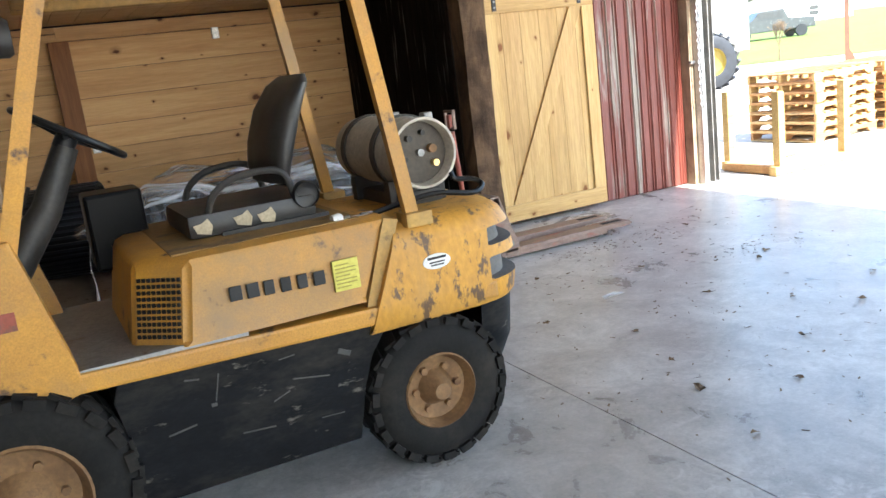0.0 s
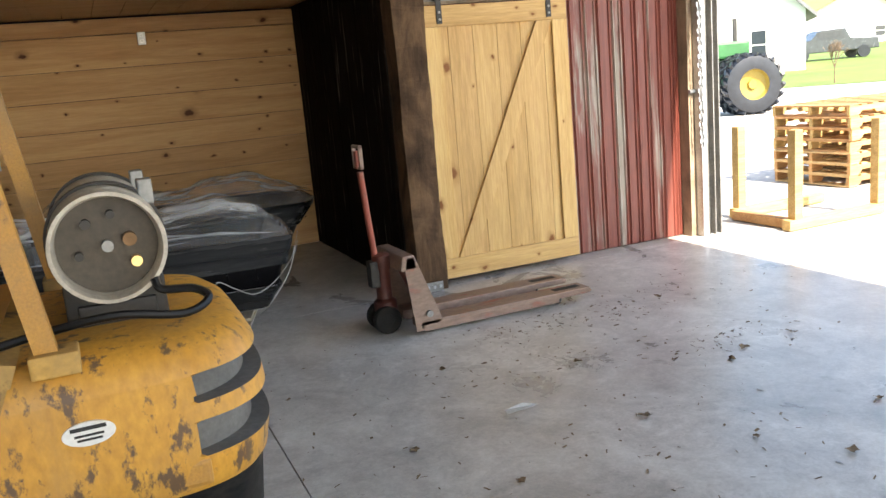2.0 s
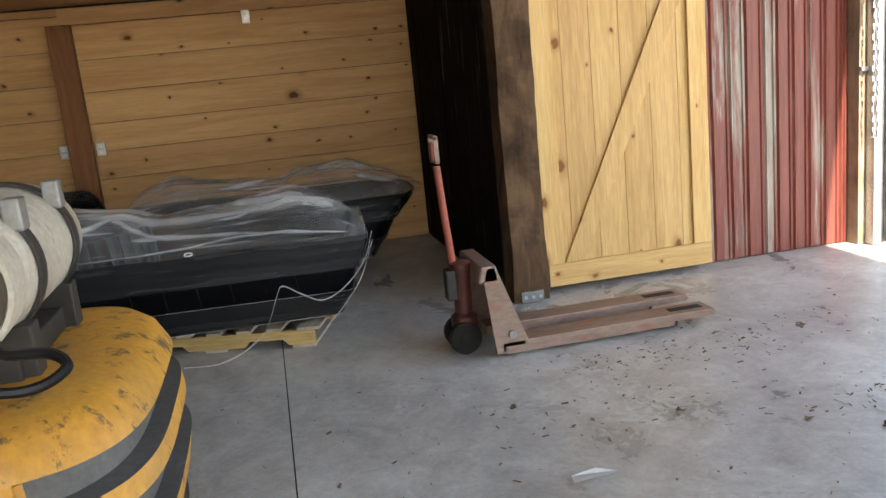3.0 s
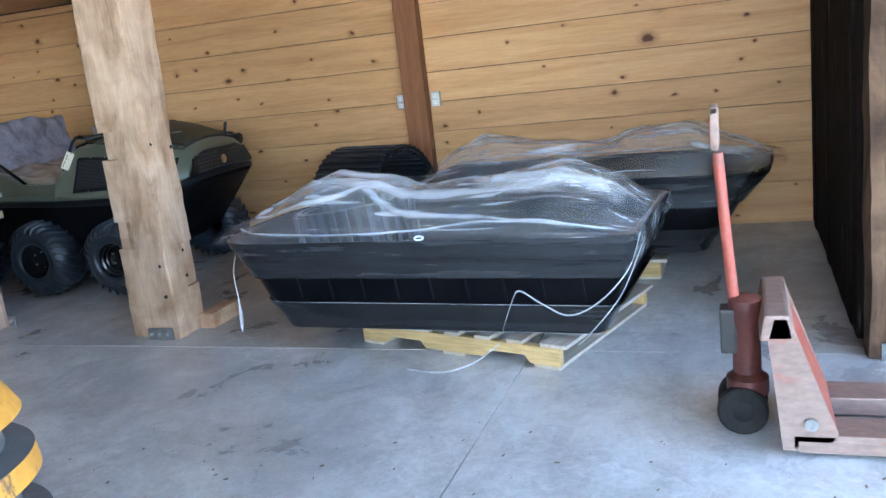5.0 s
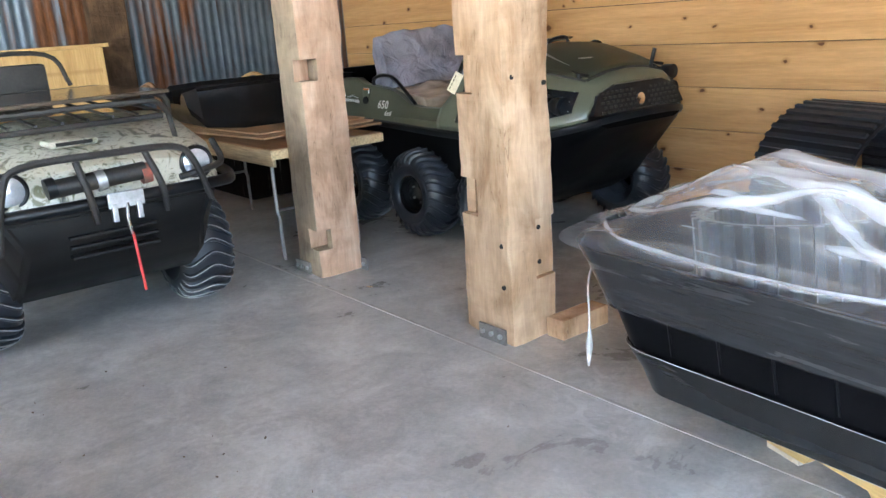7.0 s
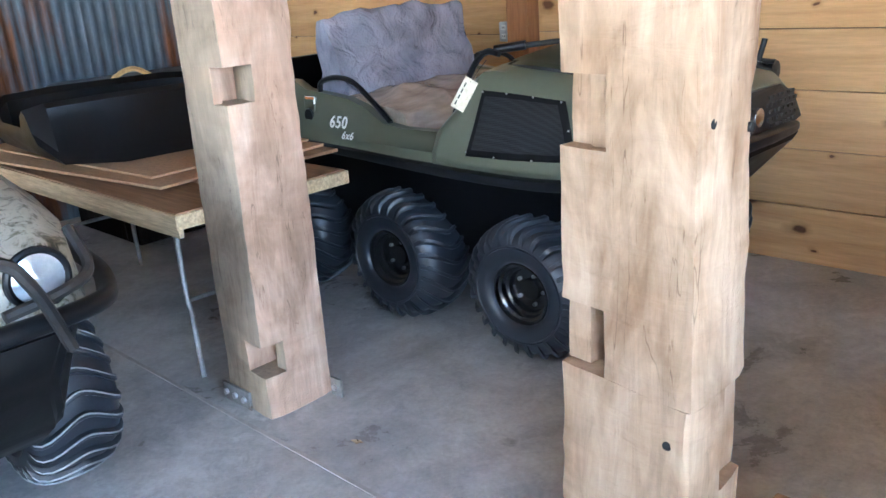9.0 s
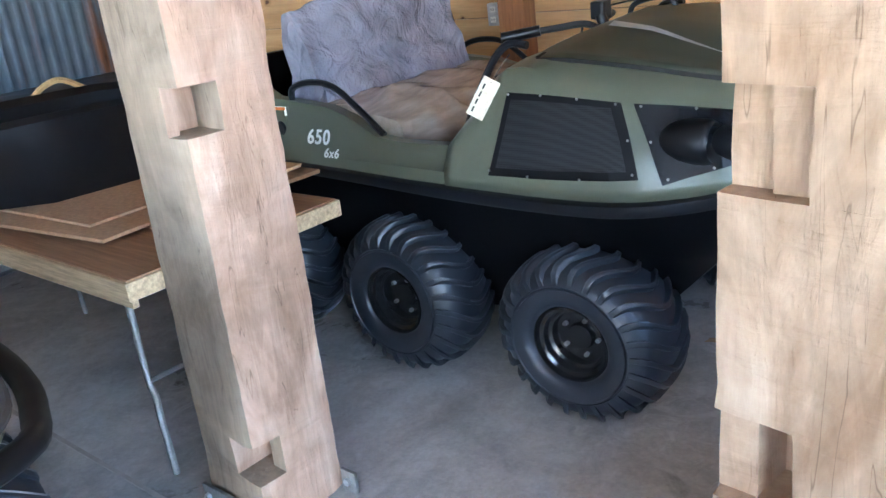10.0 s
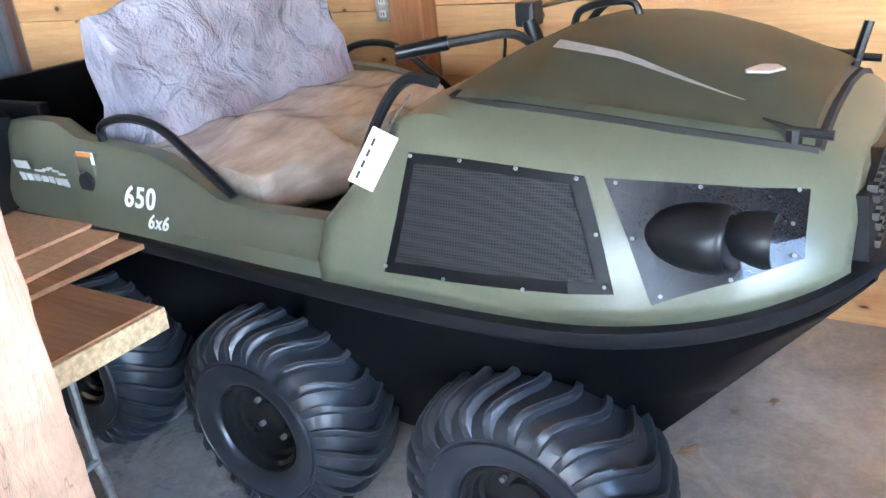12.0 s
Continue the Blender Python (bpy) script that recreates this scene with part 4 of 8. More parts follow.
for x, z, w, h, a in ((0.72, 0.44, 0.10, 0.006, -8), (0.98, 0.36, 0.12, 0.005, 5), (1.20, 0.50, 0.14, 0.005, 10), (0.86, 0.56, 0.004, 0.10, 14), (0.84, 0.50, 0.02, 0.012, 0), (1.08, 0.46, 0.07, 0.004, -20), (1.26, 0.33, 0.09, 0.003, 3), (1.34, 0.56, 0.05, 0.02, 25), (1.12, 0.60, 0.06, 0.004, -4), (0.78, 0.61, 0.05, 0.006, 9)):
    block = bmesh.new()
    box(block, -w / 2, w / 2, -0.0015, 0.002, -h / 2, h / 2, m=Matrix.Translation((x, NEAR + 0.029, z)) @ Matrix.Rotation(radians(a), 4, "Y"))
    part("scratch", block, SCRAPE, fork, "pale scratch in the black paint")
# perforated grille on the chamfered front corner
bm = bmesh.new()
c0, c1 = Vector((0.785, NEAR + 0.012, 0)), Vector((0.628, NEAR + 0.168, 0))
u = (c1 - c0).normalized()
nrm = Vector((-u.y, u.x, 0))
if nrm.y > 0:
    nrm = -nrm
for i in range(9):
    for k in range(10):
        q = c0 + u * (0.02 + i * 0.0205) + nrm * 0.001
        z = 0.765 + k * 0.0215
        q = q + Vector((0.045 * (z - 0.75) / 0.25, 0.018 * (z - 0.75) / 0.25, 0))
        vs = [bm.verts.new(q + u * a + nrm * 0.003 + Vector((0, 0, z + b))) for a, b in ((0, 0), (0.012, 0), (0.012, 0.013), (0, 0.013))]
        bm.faces.new(vs)
        ws = [bm.verts.new(q + u * a - nrm * 0.004 + Vector((0, 0, z + b))) for a, b in ((0, 0), (0.012, 0), (0.012, 0.013), (0, 0.013))]
        for a in range(4):
            bm.faces.new((vs[a], vs[(a + 1) % 4], ws[(a + 1) % 4], ws[a]))
part("grille_holes", bm, DARK_VOID, cowl, "rows of square vent holes")
side = Matrix.Translation((0, NEAR + 0.008, 0))
xx = 0.955
for w in (0.044, 0.044, 0.038, 0.038, 0.038, 0.044):
    block = bmesh.new()
    z = 0.855 - (xx - 0.955) * 0.045
    box(block, xx, xx + w, -0.006, 0.004, z, z + 0.052, bevel=0.004, m=side)
    part("maker_mark", block, BLACK_INK, cowl, "plain black block of the maker's mark")
    xx += 0.061
part("sticker", boxes((1.335, 1.435, NEAR + 0.002, NEAR + 0.013, 0.80, 0.915)), STICKER, cowl, "peeling yellow warning sticker")
bm = bmesh.new()
for i in range(7):
    box(bm, 1.343, 1.343 + (0.08 if i % 3 else 0.055), NEAR + 0.0, NEAR + 0.003, 0.812 + i * 0.014, 0.817 + i * 0.014)
part("sticker_print", bm, surface("sticker_print_olive", (0.30, 0.26, 0.04), (0.36, 0.31, 0.05), 9), cowl)


def weight_ring(z, xr, y_in, slot=0.0):
    pts = []
    xf = 1.50 + 0.42 * (z - 0.72)
    hw = (FAR - NEAR) / 2 - y_in
    n = 72
    pts.append((xf, MID - hw, z))
    for i in range(n + 1):
        a = -math.pi / 2 + math.pi * i / n
        e = 0.55
        cx_ = 1.78
        x = cx_ + (xr - cx_) * abs(math.cos(a)) ** e
        y = MID + hw * math.copysign(abs(math.sin(a)) ** e, math.sin(a))
        w = min(1, max(0, (x - 2.0) / 0.035))
        w = w * w * (3 - 2 * w)
        pts.append((x - slot * w * 0.9, y - slot * w * 0.6 * math.copysign(1, y - MID), z))
    pts.append((xf, MID + hw, z))
    return pts


levels = [(0.60, 2.20, 0.02, 0), (0.62, 2.215, 0.004, 0), (0.695, 2.23, 0.0, 0), (0.70, 2.23, 0.0, 0.05), (0.785, 2.23, 0.002, 0.05), (0.79, 2.23, 0.002, 0), (0.835, 2.225, 0.005, 0), (0.84, 2.225, 0.005, 0.05),
          (0.905, 2.215, 0.010, 0.05), (0.91, 2.215, 0.010, 0), (0.96, 2.19, 0.03, 0), (0.99, 2.15, 0.06, 0), (1.005, 2.05, 0.14, 0)]
bm = bmesh.new()
skin(bm, [weight_ring(*l) for l in levels])
bm.faces.ensure_lookup_table()
for f in bm.faces:
    zc = f.calc_center_median()
    if (0.69 < zc.z < 0.79 or 0.835 < zc.z < 0.91) and zc.x > 2.005 and len(f.verts) == 4:
        f.material_index = 1
cw = part("counterweight", bm, [WORN_YELLOW, SLOT_GREY], fork, "chipped yellow cast counterweight with dark slots", smooth=True)
bm = bmesh.new()
skin(bm, [[(x, y, z) for x, y, _ in weight_ring(0.62, r, i)] for z, r, i in ((0.30, 2.12, 0.06), (0.42, 2.18, 0.03), (0.601, 2.20, 0.025))])
bmesh.ops.delete(bm, geom=[v for v in bm.verts if v.co.x < 1.93], context="VERTS")
part("rear_bumper", bm, SKIRT, fork, smooth=True)
bm = bmesh.new()
prism(bm, [(1.455, 0.70), (1.50, 0.695), (1.63, 1.015), (1.57, 1.03)], NEAR + 0.03, FAR - 0.03)
part("cowl_groove", bm, DIRTY_YELLOW, fork)
bm = bmesh.new()
lathe(bm, [(-0.004, 0.0), (-0.004, 0.06), (0.004, 0.06)], (0, 0, 0), "y", 28)
decal = part("decal", bm, WHITE, fork, "white oval dealer decal")
for v in decal.data.vertices:
    v.co = Vector((1.755 + v.co.x, NEAR + 0.002 + v.co.y, 0.828 + v.co.z * 0.5))
part("decal_print", bars_text([(1.715, 0.838, 0.08, 0.009), (1.722, 0.823, 0.066, 0.005), (1.727, 0.812, 0.056, 0.005)], Matrix.Translation((0, NEAR - 0.002, 0)), 0.003), BLACK_INK, decal)

# overhead guard
GZ = 1.99


def guard_leg(y, lab=""):
    bm = bmesh.new()
    a, b_ = Vector((1.70, y, 0.99)), Vector((1.575, y, GZ - 0.06))
    skin(bm, [[p + Vector((dx, dy, 0)) for dx, dy in ((-0.026, -0.02), (0.026, -0.02), (0.026, 0.02), (-0.026, 0.02))] for p in (a, b_, Vector((1.53, y, GZ - 0.012)), Vector((1.46, y, GZ + 0.02)))])
    leg = part("rear_leg", bm, YELLOW, fork, "chipped yellow square tube guard leg")
    part("foot", boxes((1.655, 1.765, y - 0.05, y + 0.05, 0.975, 1.03), bevel=0.006), DIRTY_YELLOW, leg)
    bm = bmesh.new()
    a, b_ = Vector((0.27, y, 1.0)), Vector((0.56, y, GZ - 0.06))
    skin(bm, [[p + Vector((dx, dy, 0)) for dx, dy in ((-0.028, -0.026), (0.028, -0.026), (0.028, 0.026), (-0.028, 0.026))] for p in (a, b_, Vector((0.60, y, GZ - 0.012)), Vector((0.67, y, GZ + 0.02)))])
    part("front_leg", bm, YELLOW, fork, "yellow square tube guard leg")


guard_leg(2.82)
guard_leg(3.765)
roof = part("guard_roof", boxes((0.50, 0.58, 2.79, 3.80, GZ - 0.03, GZ + 0.05), bevel=0.01), DIRTY_YELLOW, fork, "dusty yellow overhead guard")
for rail in ((0.582, 1.56, 2.79, 2.86, GZ - 0.03, GZ + 0.05), (0.582, 1.56, 3.73, 3.80, GZ - 0.03, GZ + 0.05), (1.50, 1.57, 2.862, 3.728, GZ - 0.02, GZ + 0.05)):
    part("guard_rail", boxes(rail, bevel=0.01), DIRTY_YELLOW, roof)
for x0, x1 in ((0.60, 0.83), (0.86, 1.10), (1.13, 1.30), (1.33, 1.49)):
    part("panel_rib", boxes((x1, x1 + 0.03, 2.86, 3.73, GZ + 0.0, GZ + 0.04)), DIRTY_YELLOW, roof)
y = 2.875
while y < 3.72:
    part("slat", boxes((0.58, 1.50, y, y + 0.022, GZ + 0.005, GZ + 0.035)), DIRTY_YELLOW, roof)
    y += 0.045

# seat
seat = bmesh.new()
box(seat, 0.90, 1.40, 3.03, 3.53, 1.045, 1.14, bevel=0.03)
part("seat_cushion", seat, VINYL, fork, "torn black vinyl seat cushion", smooth=True)
part("seat_box", boxes((1.02, 1.44, 3.02, 3.54, 1.03, 1.06), bevel=0.004), BLACK_IRON, fork)
bm = bmesh.new()
rows = []
for x, z, hw, th in ((1.30, 1.19, 0.20, 0.05), (1.30, 1.25, 0.23, 0.065), (1.325, 1.35, 0.24, 0.075), (1.37, 1.47, 0.235, 0.075), (1.425, 1.56, 0.20, 0.065), (1.455, 1.595, 0.13, 0.04)):
    rows.append([(x + 0.85 * th * math.cos(t_) + 0.06 * math.cos(t_) ** 2 * 0, 3.28 + hw * math.copysign(abs(math.sin(t_)) ** 0.6, math.sin(t_)), z + 0.2 * th * math.sin(t_) * 0) for t_ in (2 * math.pi * k / 24 for k in range(24))])
skin(bm, rows)
part("seat_back", bm, VINYL, fork, "curved black vinyl seat back", smooth=True)
for y in (3.05, 3.51):
    bm = bmesh.new()
    tube(bm, smooth_path([(1.33, y, 1.10), (1.28, y, 1.24), (1.12, y, 1.25), (1.02, y, 1.20), (0.98, y, 1.12)]), 0.014)
    part("armrest", bm, BLACK_IRON, fork, smooth=True)
for x, z in ((0.93, 1.07), (1.08, 1.075), (1.17, 1.07)):
    bm = bmesh.new()
    vs = [bm.verts.new((x + a, 3.0265 - 0.004, z + b)) for a, b in ((0, 0), (0.05, -0.012), (0.06, 0.02), (0.045, 0.05), (0.02, 0.035), (-0.012, 0.03))]
    bm.faces.new(vs)
    part("torn_foam", bm, FOAM, fork, "pale foam showing through a tear")
bm = bmesh.new()
lathe(bm, [(0.0, 0.05), (0.03, 0.055), (0.035, 0.045), (0.035, 0.0)], (1.36, 3.01, 1.14), "y", 20)
part("recliner_knob", bm, BLACK_PLASTIC, fork, smooth=True)

# steering
bm = bmesh.new()
tube(bm, [(0.30, 3.28, 1.02), (0.46, 3.28, 1.22), (0.57, 3.28, 1.44)], 0.05, 12, [0.07, 0.055, 0.045])
part("steering_column", bm, BLACK_IRON, fork, smooth=True)
m = Matrix.Translation((0.59, 3.28, 1.485)) @ Matrix.Rotation(radians(32), 4, "Y")
bm = bmesh.new()
N = 40
loop = [m @ Vector((0.20 * math.cos(2 * math.pi * k / N), 0.20 * math.sin(2 * math.pi * k / N), 0)) for k in range(N + 1)]
tube(bm, loop, 0.014, 8)
wheel_ = part("steering_wheel", bm, BLACK_PLASTIC, fork, "black plastic steering wheel", smooth=True)
for k in range(3):
    b = bmesh.new()
    a = 2 * math.pi * k / 3 + 0.4
    tube(b, [m @ Vector((0, 0, -0.02)), m @ Vector((0.195 * math.cos(a), 0.195 * math.sin(a), 0))], 0.011, 8)
    part("spoke", b, BLACK_PLASTIC, wheel_)
b = bmesh.new()
tube(b, [m @ Vector((0, 0, -0.06)), m @ Vector((0, 0, 0.015))], 0.04, 14)
part("hub", b, BLACK_PLASTIC, wheel_, smooth=True)
for i, x in enumerate((0.42, 0.47, 0.52)):
    b = bmesh.new()
    tube(b, [(x - 0.1, 3.46, 1.10), (x, 3.47, 1.30)], 0.008, 6)
    b2 = part("lever", b, BLACK_IRON, fork)
part("side_box", boxes((0.60, 0.83, 3.56, 3.78, 0.9, 1.22), bevel=0.015), DARK_HULL, fork, "black battery box")
b = bmesh.new()
lathe(b, [(-0.05, 0.03), (-0.04, 0.055), (0.03, 0.06), (0.045, 0.05), (0.045, 0.0)], (0.42, 2.80, 1.80), "x", 20)
part("work_lamp", b, BLACK_IRON, fork, "small black work lamp", smooth=True)

# gas bottle lying across the rear
bottle = thing("gas_bottle", "grimy white steel gas bottle lying on the forklift", "gas bottle", at=(1.895, 3.3, 1.03))
TX, TZ = 1.868, 1.222
b = bmesh.new()
lathe(b, [(0.06, 0.0), (0.06, 0.08), (0.075, 0.12), (0.11, 0.142), (0.16, 0.148), (0.60, 0.148), (0.65, 0.142), (0.69, 0.11), (0.71, 0.0)], (TX, 3.0, TZ), "y", 40)
part("shell", b, TANK, bottle, smooth=True)
b = bmesh.new()
lathe(b, [(0.10, 0.142), (0.0, 0.147), (-0.012, 0.145), (-0.012, 0.135), (0.0, 0.130), (0.07, 0.126)], (TX, 3.0, TZ), "y", 40)
part("collar", b, TANK, bottle, "rolled steel collar", smooth=True)
b = bmesh.new()
lathe(b, [(0.052, 0.128), (0.050, 0.07), (0.044, 0.0)], (TX, 3.0, TZ), "y", 32)
part("end_plate", b, TANK_DARK, bottle, smooth=True)
for dx, dz, r, mat_, nm in ((0.0, 0.0, 0.017, DULL_STEEL, "plug"), (0.062, 0.012, 0.02, RIM_RUST, "cap"), (0.072, -0.055, 0.016, BRASS, "valve"), (-0.05, 0.07, 0.014, BLACK_IRON, "gauge"), (-0.08, -0.02, 0.012, BLACK_IRON, "plug"), (0.02, 0.09, 0.012, BLACK_IRON, "plug")):
    b = bmesh.new()
    cyl(b, (TX + dx * 0.9, 3.05, TZ + dz * 0.9), (TX + dx * 0.9, 3.02, TZ + dz * 0.9), r * 0.9, 14)
    part(nm, b, mat_, bottle)
for yy in (3.16, 3.50):
    b = bmesh.new()
    lathe(b, [(0.0, 0.150), (0.0, 0.157), (0.045, 0.157), (0.045, 0.150)], (TX, yy, TZ), "y", 40)
    part("strap_band", b, BLACK_IRON, bottle, "dark steel clamp band", smooth=True)
    part("clamp", boxes((TX + 0.10, TX + 0.14, yy - 0.005, yy + 0.05, TZ + 0.08, TZ + 0.15), bevel=0.006), DULL_STEEL, bottle)
part("cradle", boxes((TX - 0.10, TX + 0.10, 3.08, 3.56, 1.0, 1.06), (TX - 0.13, TX + 0.13, 3.10, 3.16, 1.0, 1.115), (TX - 0.13, TX + 0.13, 3.48, 3.54, 1.0, 1.115), bevel=0.006), BLACK_IRON, bottle)
hose = thing("gas_hose", "black rubber gas hose with a silver coupling", "hose", at=(1.5, 2.92, 1.03))
b = bmesh.new()
tube(b, smooth_path([(1.56, 2.90, 1.035), (1.70, 2.92, 1.05), (1.86, 2.90, 1.065), (2.02, 2.90, 1.04), (2.09, 2.94, 1.06), (2.06, 2.97, 1.085), (1.98, 2.96, 1.10), (1.965, 2.97, 1.13)], 8), 0.0115, 8)
part("rubber_hose", b, BLACK_PLASTIC, hose, smooth=True)
b = bmesh.new()
tube(b, [(1.44, 2.885, 1.035), (1.47, 2.888, 1.035), (1.471, 2.888, 1.035), (1.52, 2.894, 1.035), (1.521, 2.894, 1.035), (1.57, 2.90, 1.035)], 0.012, 10, [0.018, 0.018, 0.011, 0.011, 0.016, 0.014])
part("coupling", b, CHROME, hose, smooth=True)
b = bmesh.new()
lathe(b, [(-0.03, 0.0), (-0.03, 0.024), (0.0, 0.028), (0.01, 0.022), (0.01, 0.0)], (1.43, 2.885, 1.04), "x", 14)
part("knob", b, WHITE, hose, smooth=True)

# ---- hand pallet jack ----
jack = thing("pallet_jack", "worn red hand pallet jack with rubbed steel forks", "pallet jack", at=(3.7, 5.66, 0))
for y0, y1, mat_ in ((5.405, 5.565, JACK_FADED), (5.725, 5.885, JACK_FADED)):
    bm = bmesh.new()
    prism(bm, [(3.60, 0.03), (4.84, 0.045), (4.865, 0.06), (4.84, 0.085), (3.60, 0.085)], y0, y1, 0.006)
    forkp = part("fork_arm", bm, mat_, jack, "rubbed red-brown steel fork")
    part("tip_slot", boxes((4.60, 4.80, y0 + 0.05, y1 - 0.05, 0.083, 0.0865)), DARK_VOID, forkp)
    b = bmesh.new()
    cyl(b, (4.60, y0 + 0.03, 0.038), (4.60, y1 - 0.03, 0.038), 0.037, 18)
    part("load_roller", b, BLACK_PLASTIC, forkp, smooth=True)
    part("side_rail", boxes((3.62, 4.60, y0 - 0.001, y0 + 0.012, 0.02, 0.06)), JACK_FADED, forkp)
for y in (5.405, 5.875):
    bm = bmesh.new()
    prism(bm, [(3.57, 0.025), (3.70, 0.03), (3.745, 0.09), (3.60, 0.50), (3.55, 0.50), (3.53, 0.42)], y, y + 0.012)
    part("side_plate", bm, JACK_FADED, jack, "scraped steel side plate")
bm = bmesh.new()
prism(bm, [(3.50, 0.42), (3.62, 0.42), (3.60, 0.515), (3.52, 0.515)], 5.405, 5.885, 0.012)
part("cross_head", bm, JACK_FADED, jack)
bm = bmesh.new()
skin(bm, [[(3.745, 5.42, 0.088), (3.745, 5.87, 0.088), (3.74, 5.87, 0.10), (3.74, 5.42, 0.10)], [(3.60, 5.42, 0.47), (3.60, 5.87, 0.47), (3.585, 5.87, 0.47), (3.585, 5.42, 0.47)]])
part("back_plate", bm, RED_PAINT, jack)
bm = bmesh.new()
lathe(bm, [(0.14, 0.0), (0.14, 0.075), (0.20, 0.075), (0.22, 0.05), (0.40, 0.05), (0.42, 0.06), (0.50, 0.06), (0.51, 0.05), (0.52, 0.0)], (3.46, 5.645, 0), "z", 20)
part("pump_body", bm, OILY_RED, jack, "oily red pump housing", smooth=True)
for y in (5.58, 5.71):
    b = bmesh.new()
    lathe(b, [(-0.028, 0.0), (-0.028, 0.03), (-0.022, 0.04), (-0.028, 0.08), (-0.02, 0.09), (0.02, 0.09), (0.028, 0.08), (0.022, 0.04), (0.028, 0.03), (0.028, 0.0)], (3.44, y, 0.091), "y", 28)
    part("steer_wheel", b, DUSTY_RUBBER, jack, "greasy dark steering wheel", smooth=True)
bm = bmesh.new()
tube(bm, [(3.43, 5.645, 0.40), (3.405, 5.645, 0.72), (3.385, 5.645, 1.04)], 0.02, 10)
handle = part("handle", bm, RED_PAINT, jack, "red steel pull handle", smooth=True)
bm = bmesh.new()
for y in (5.572, 5.70):
    box(bm, 3.366, 3.392, y, y + 0.016, 1.06, 1.205, bevel=0.004)
box(bm, 3.368, 3.39, 5.572, 5.716, 1.058, 1.075, bevel=0.004)
cyl(bm, (3.379, 5.572, 1.195), (3.379, 5.716, 1.195), 0.012, 10)
part("grip", bm, JACK_FADED, handle, "rubbed steel grip loop", smooth=True)
part("release_lever", boxes((3.36, 3.39, 5.625, 5.665, 1.06, 1.17), bevel=0.006), RED_PAINT, handle)
part("chain_box", boxes((3.37, 3.43, 5.60, 5.69, 0.30, 0.47), bevel=0.01), BLACK_IRON, jack)
b = bmesh.new()
cyl(b, (3.66, 5.40, 0.13), (3.66, 5.385, 0.13), 0.022, 12)
part("pivot_bolt", b, DULL_STEEL, jack)

b = bmesh.new()
tube(b, smooth_path([(1.02, 3.395, 0.80), (1.015, 3.375, 0.72), (1.035, 3.372, 0.60), (1.05, 3.37, 0.50), (1.02, 3.37, 0.44), (1.0, 3.371, 0.40)], 5), 0.004, 5)
part("hanging_cord", b, plain("yellow_cord", (0.45, 0.28, 0.06), 0.8), fork, "frayed yellow cord hanging down", smooth=True)


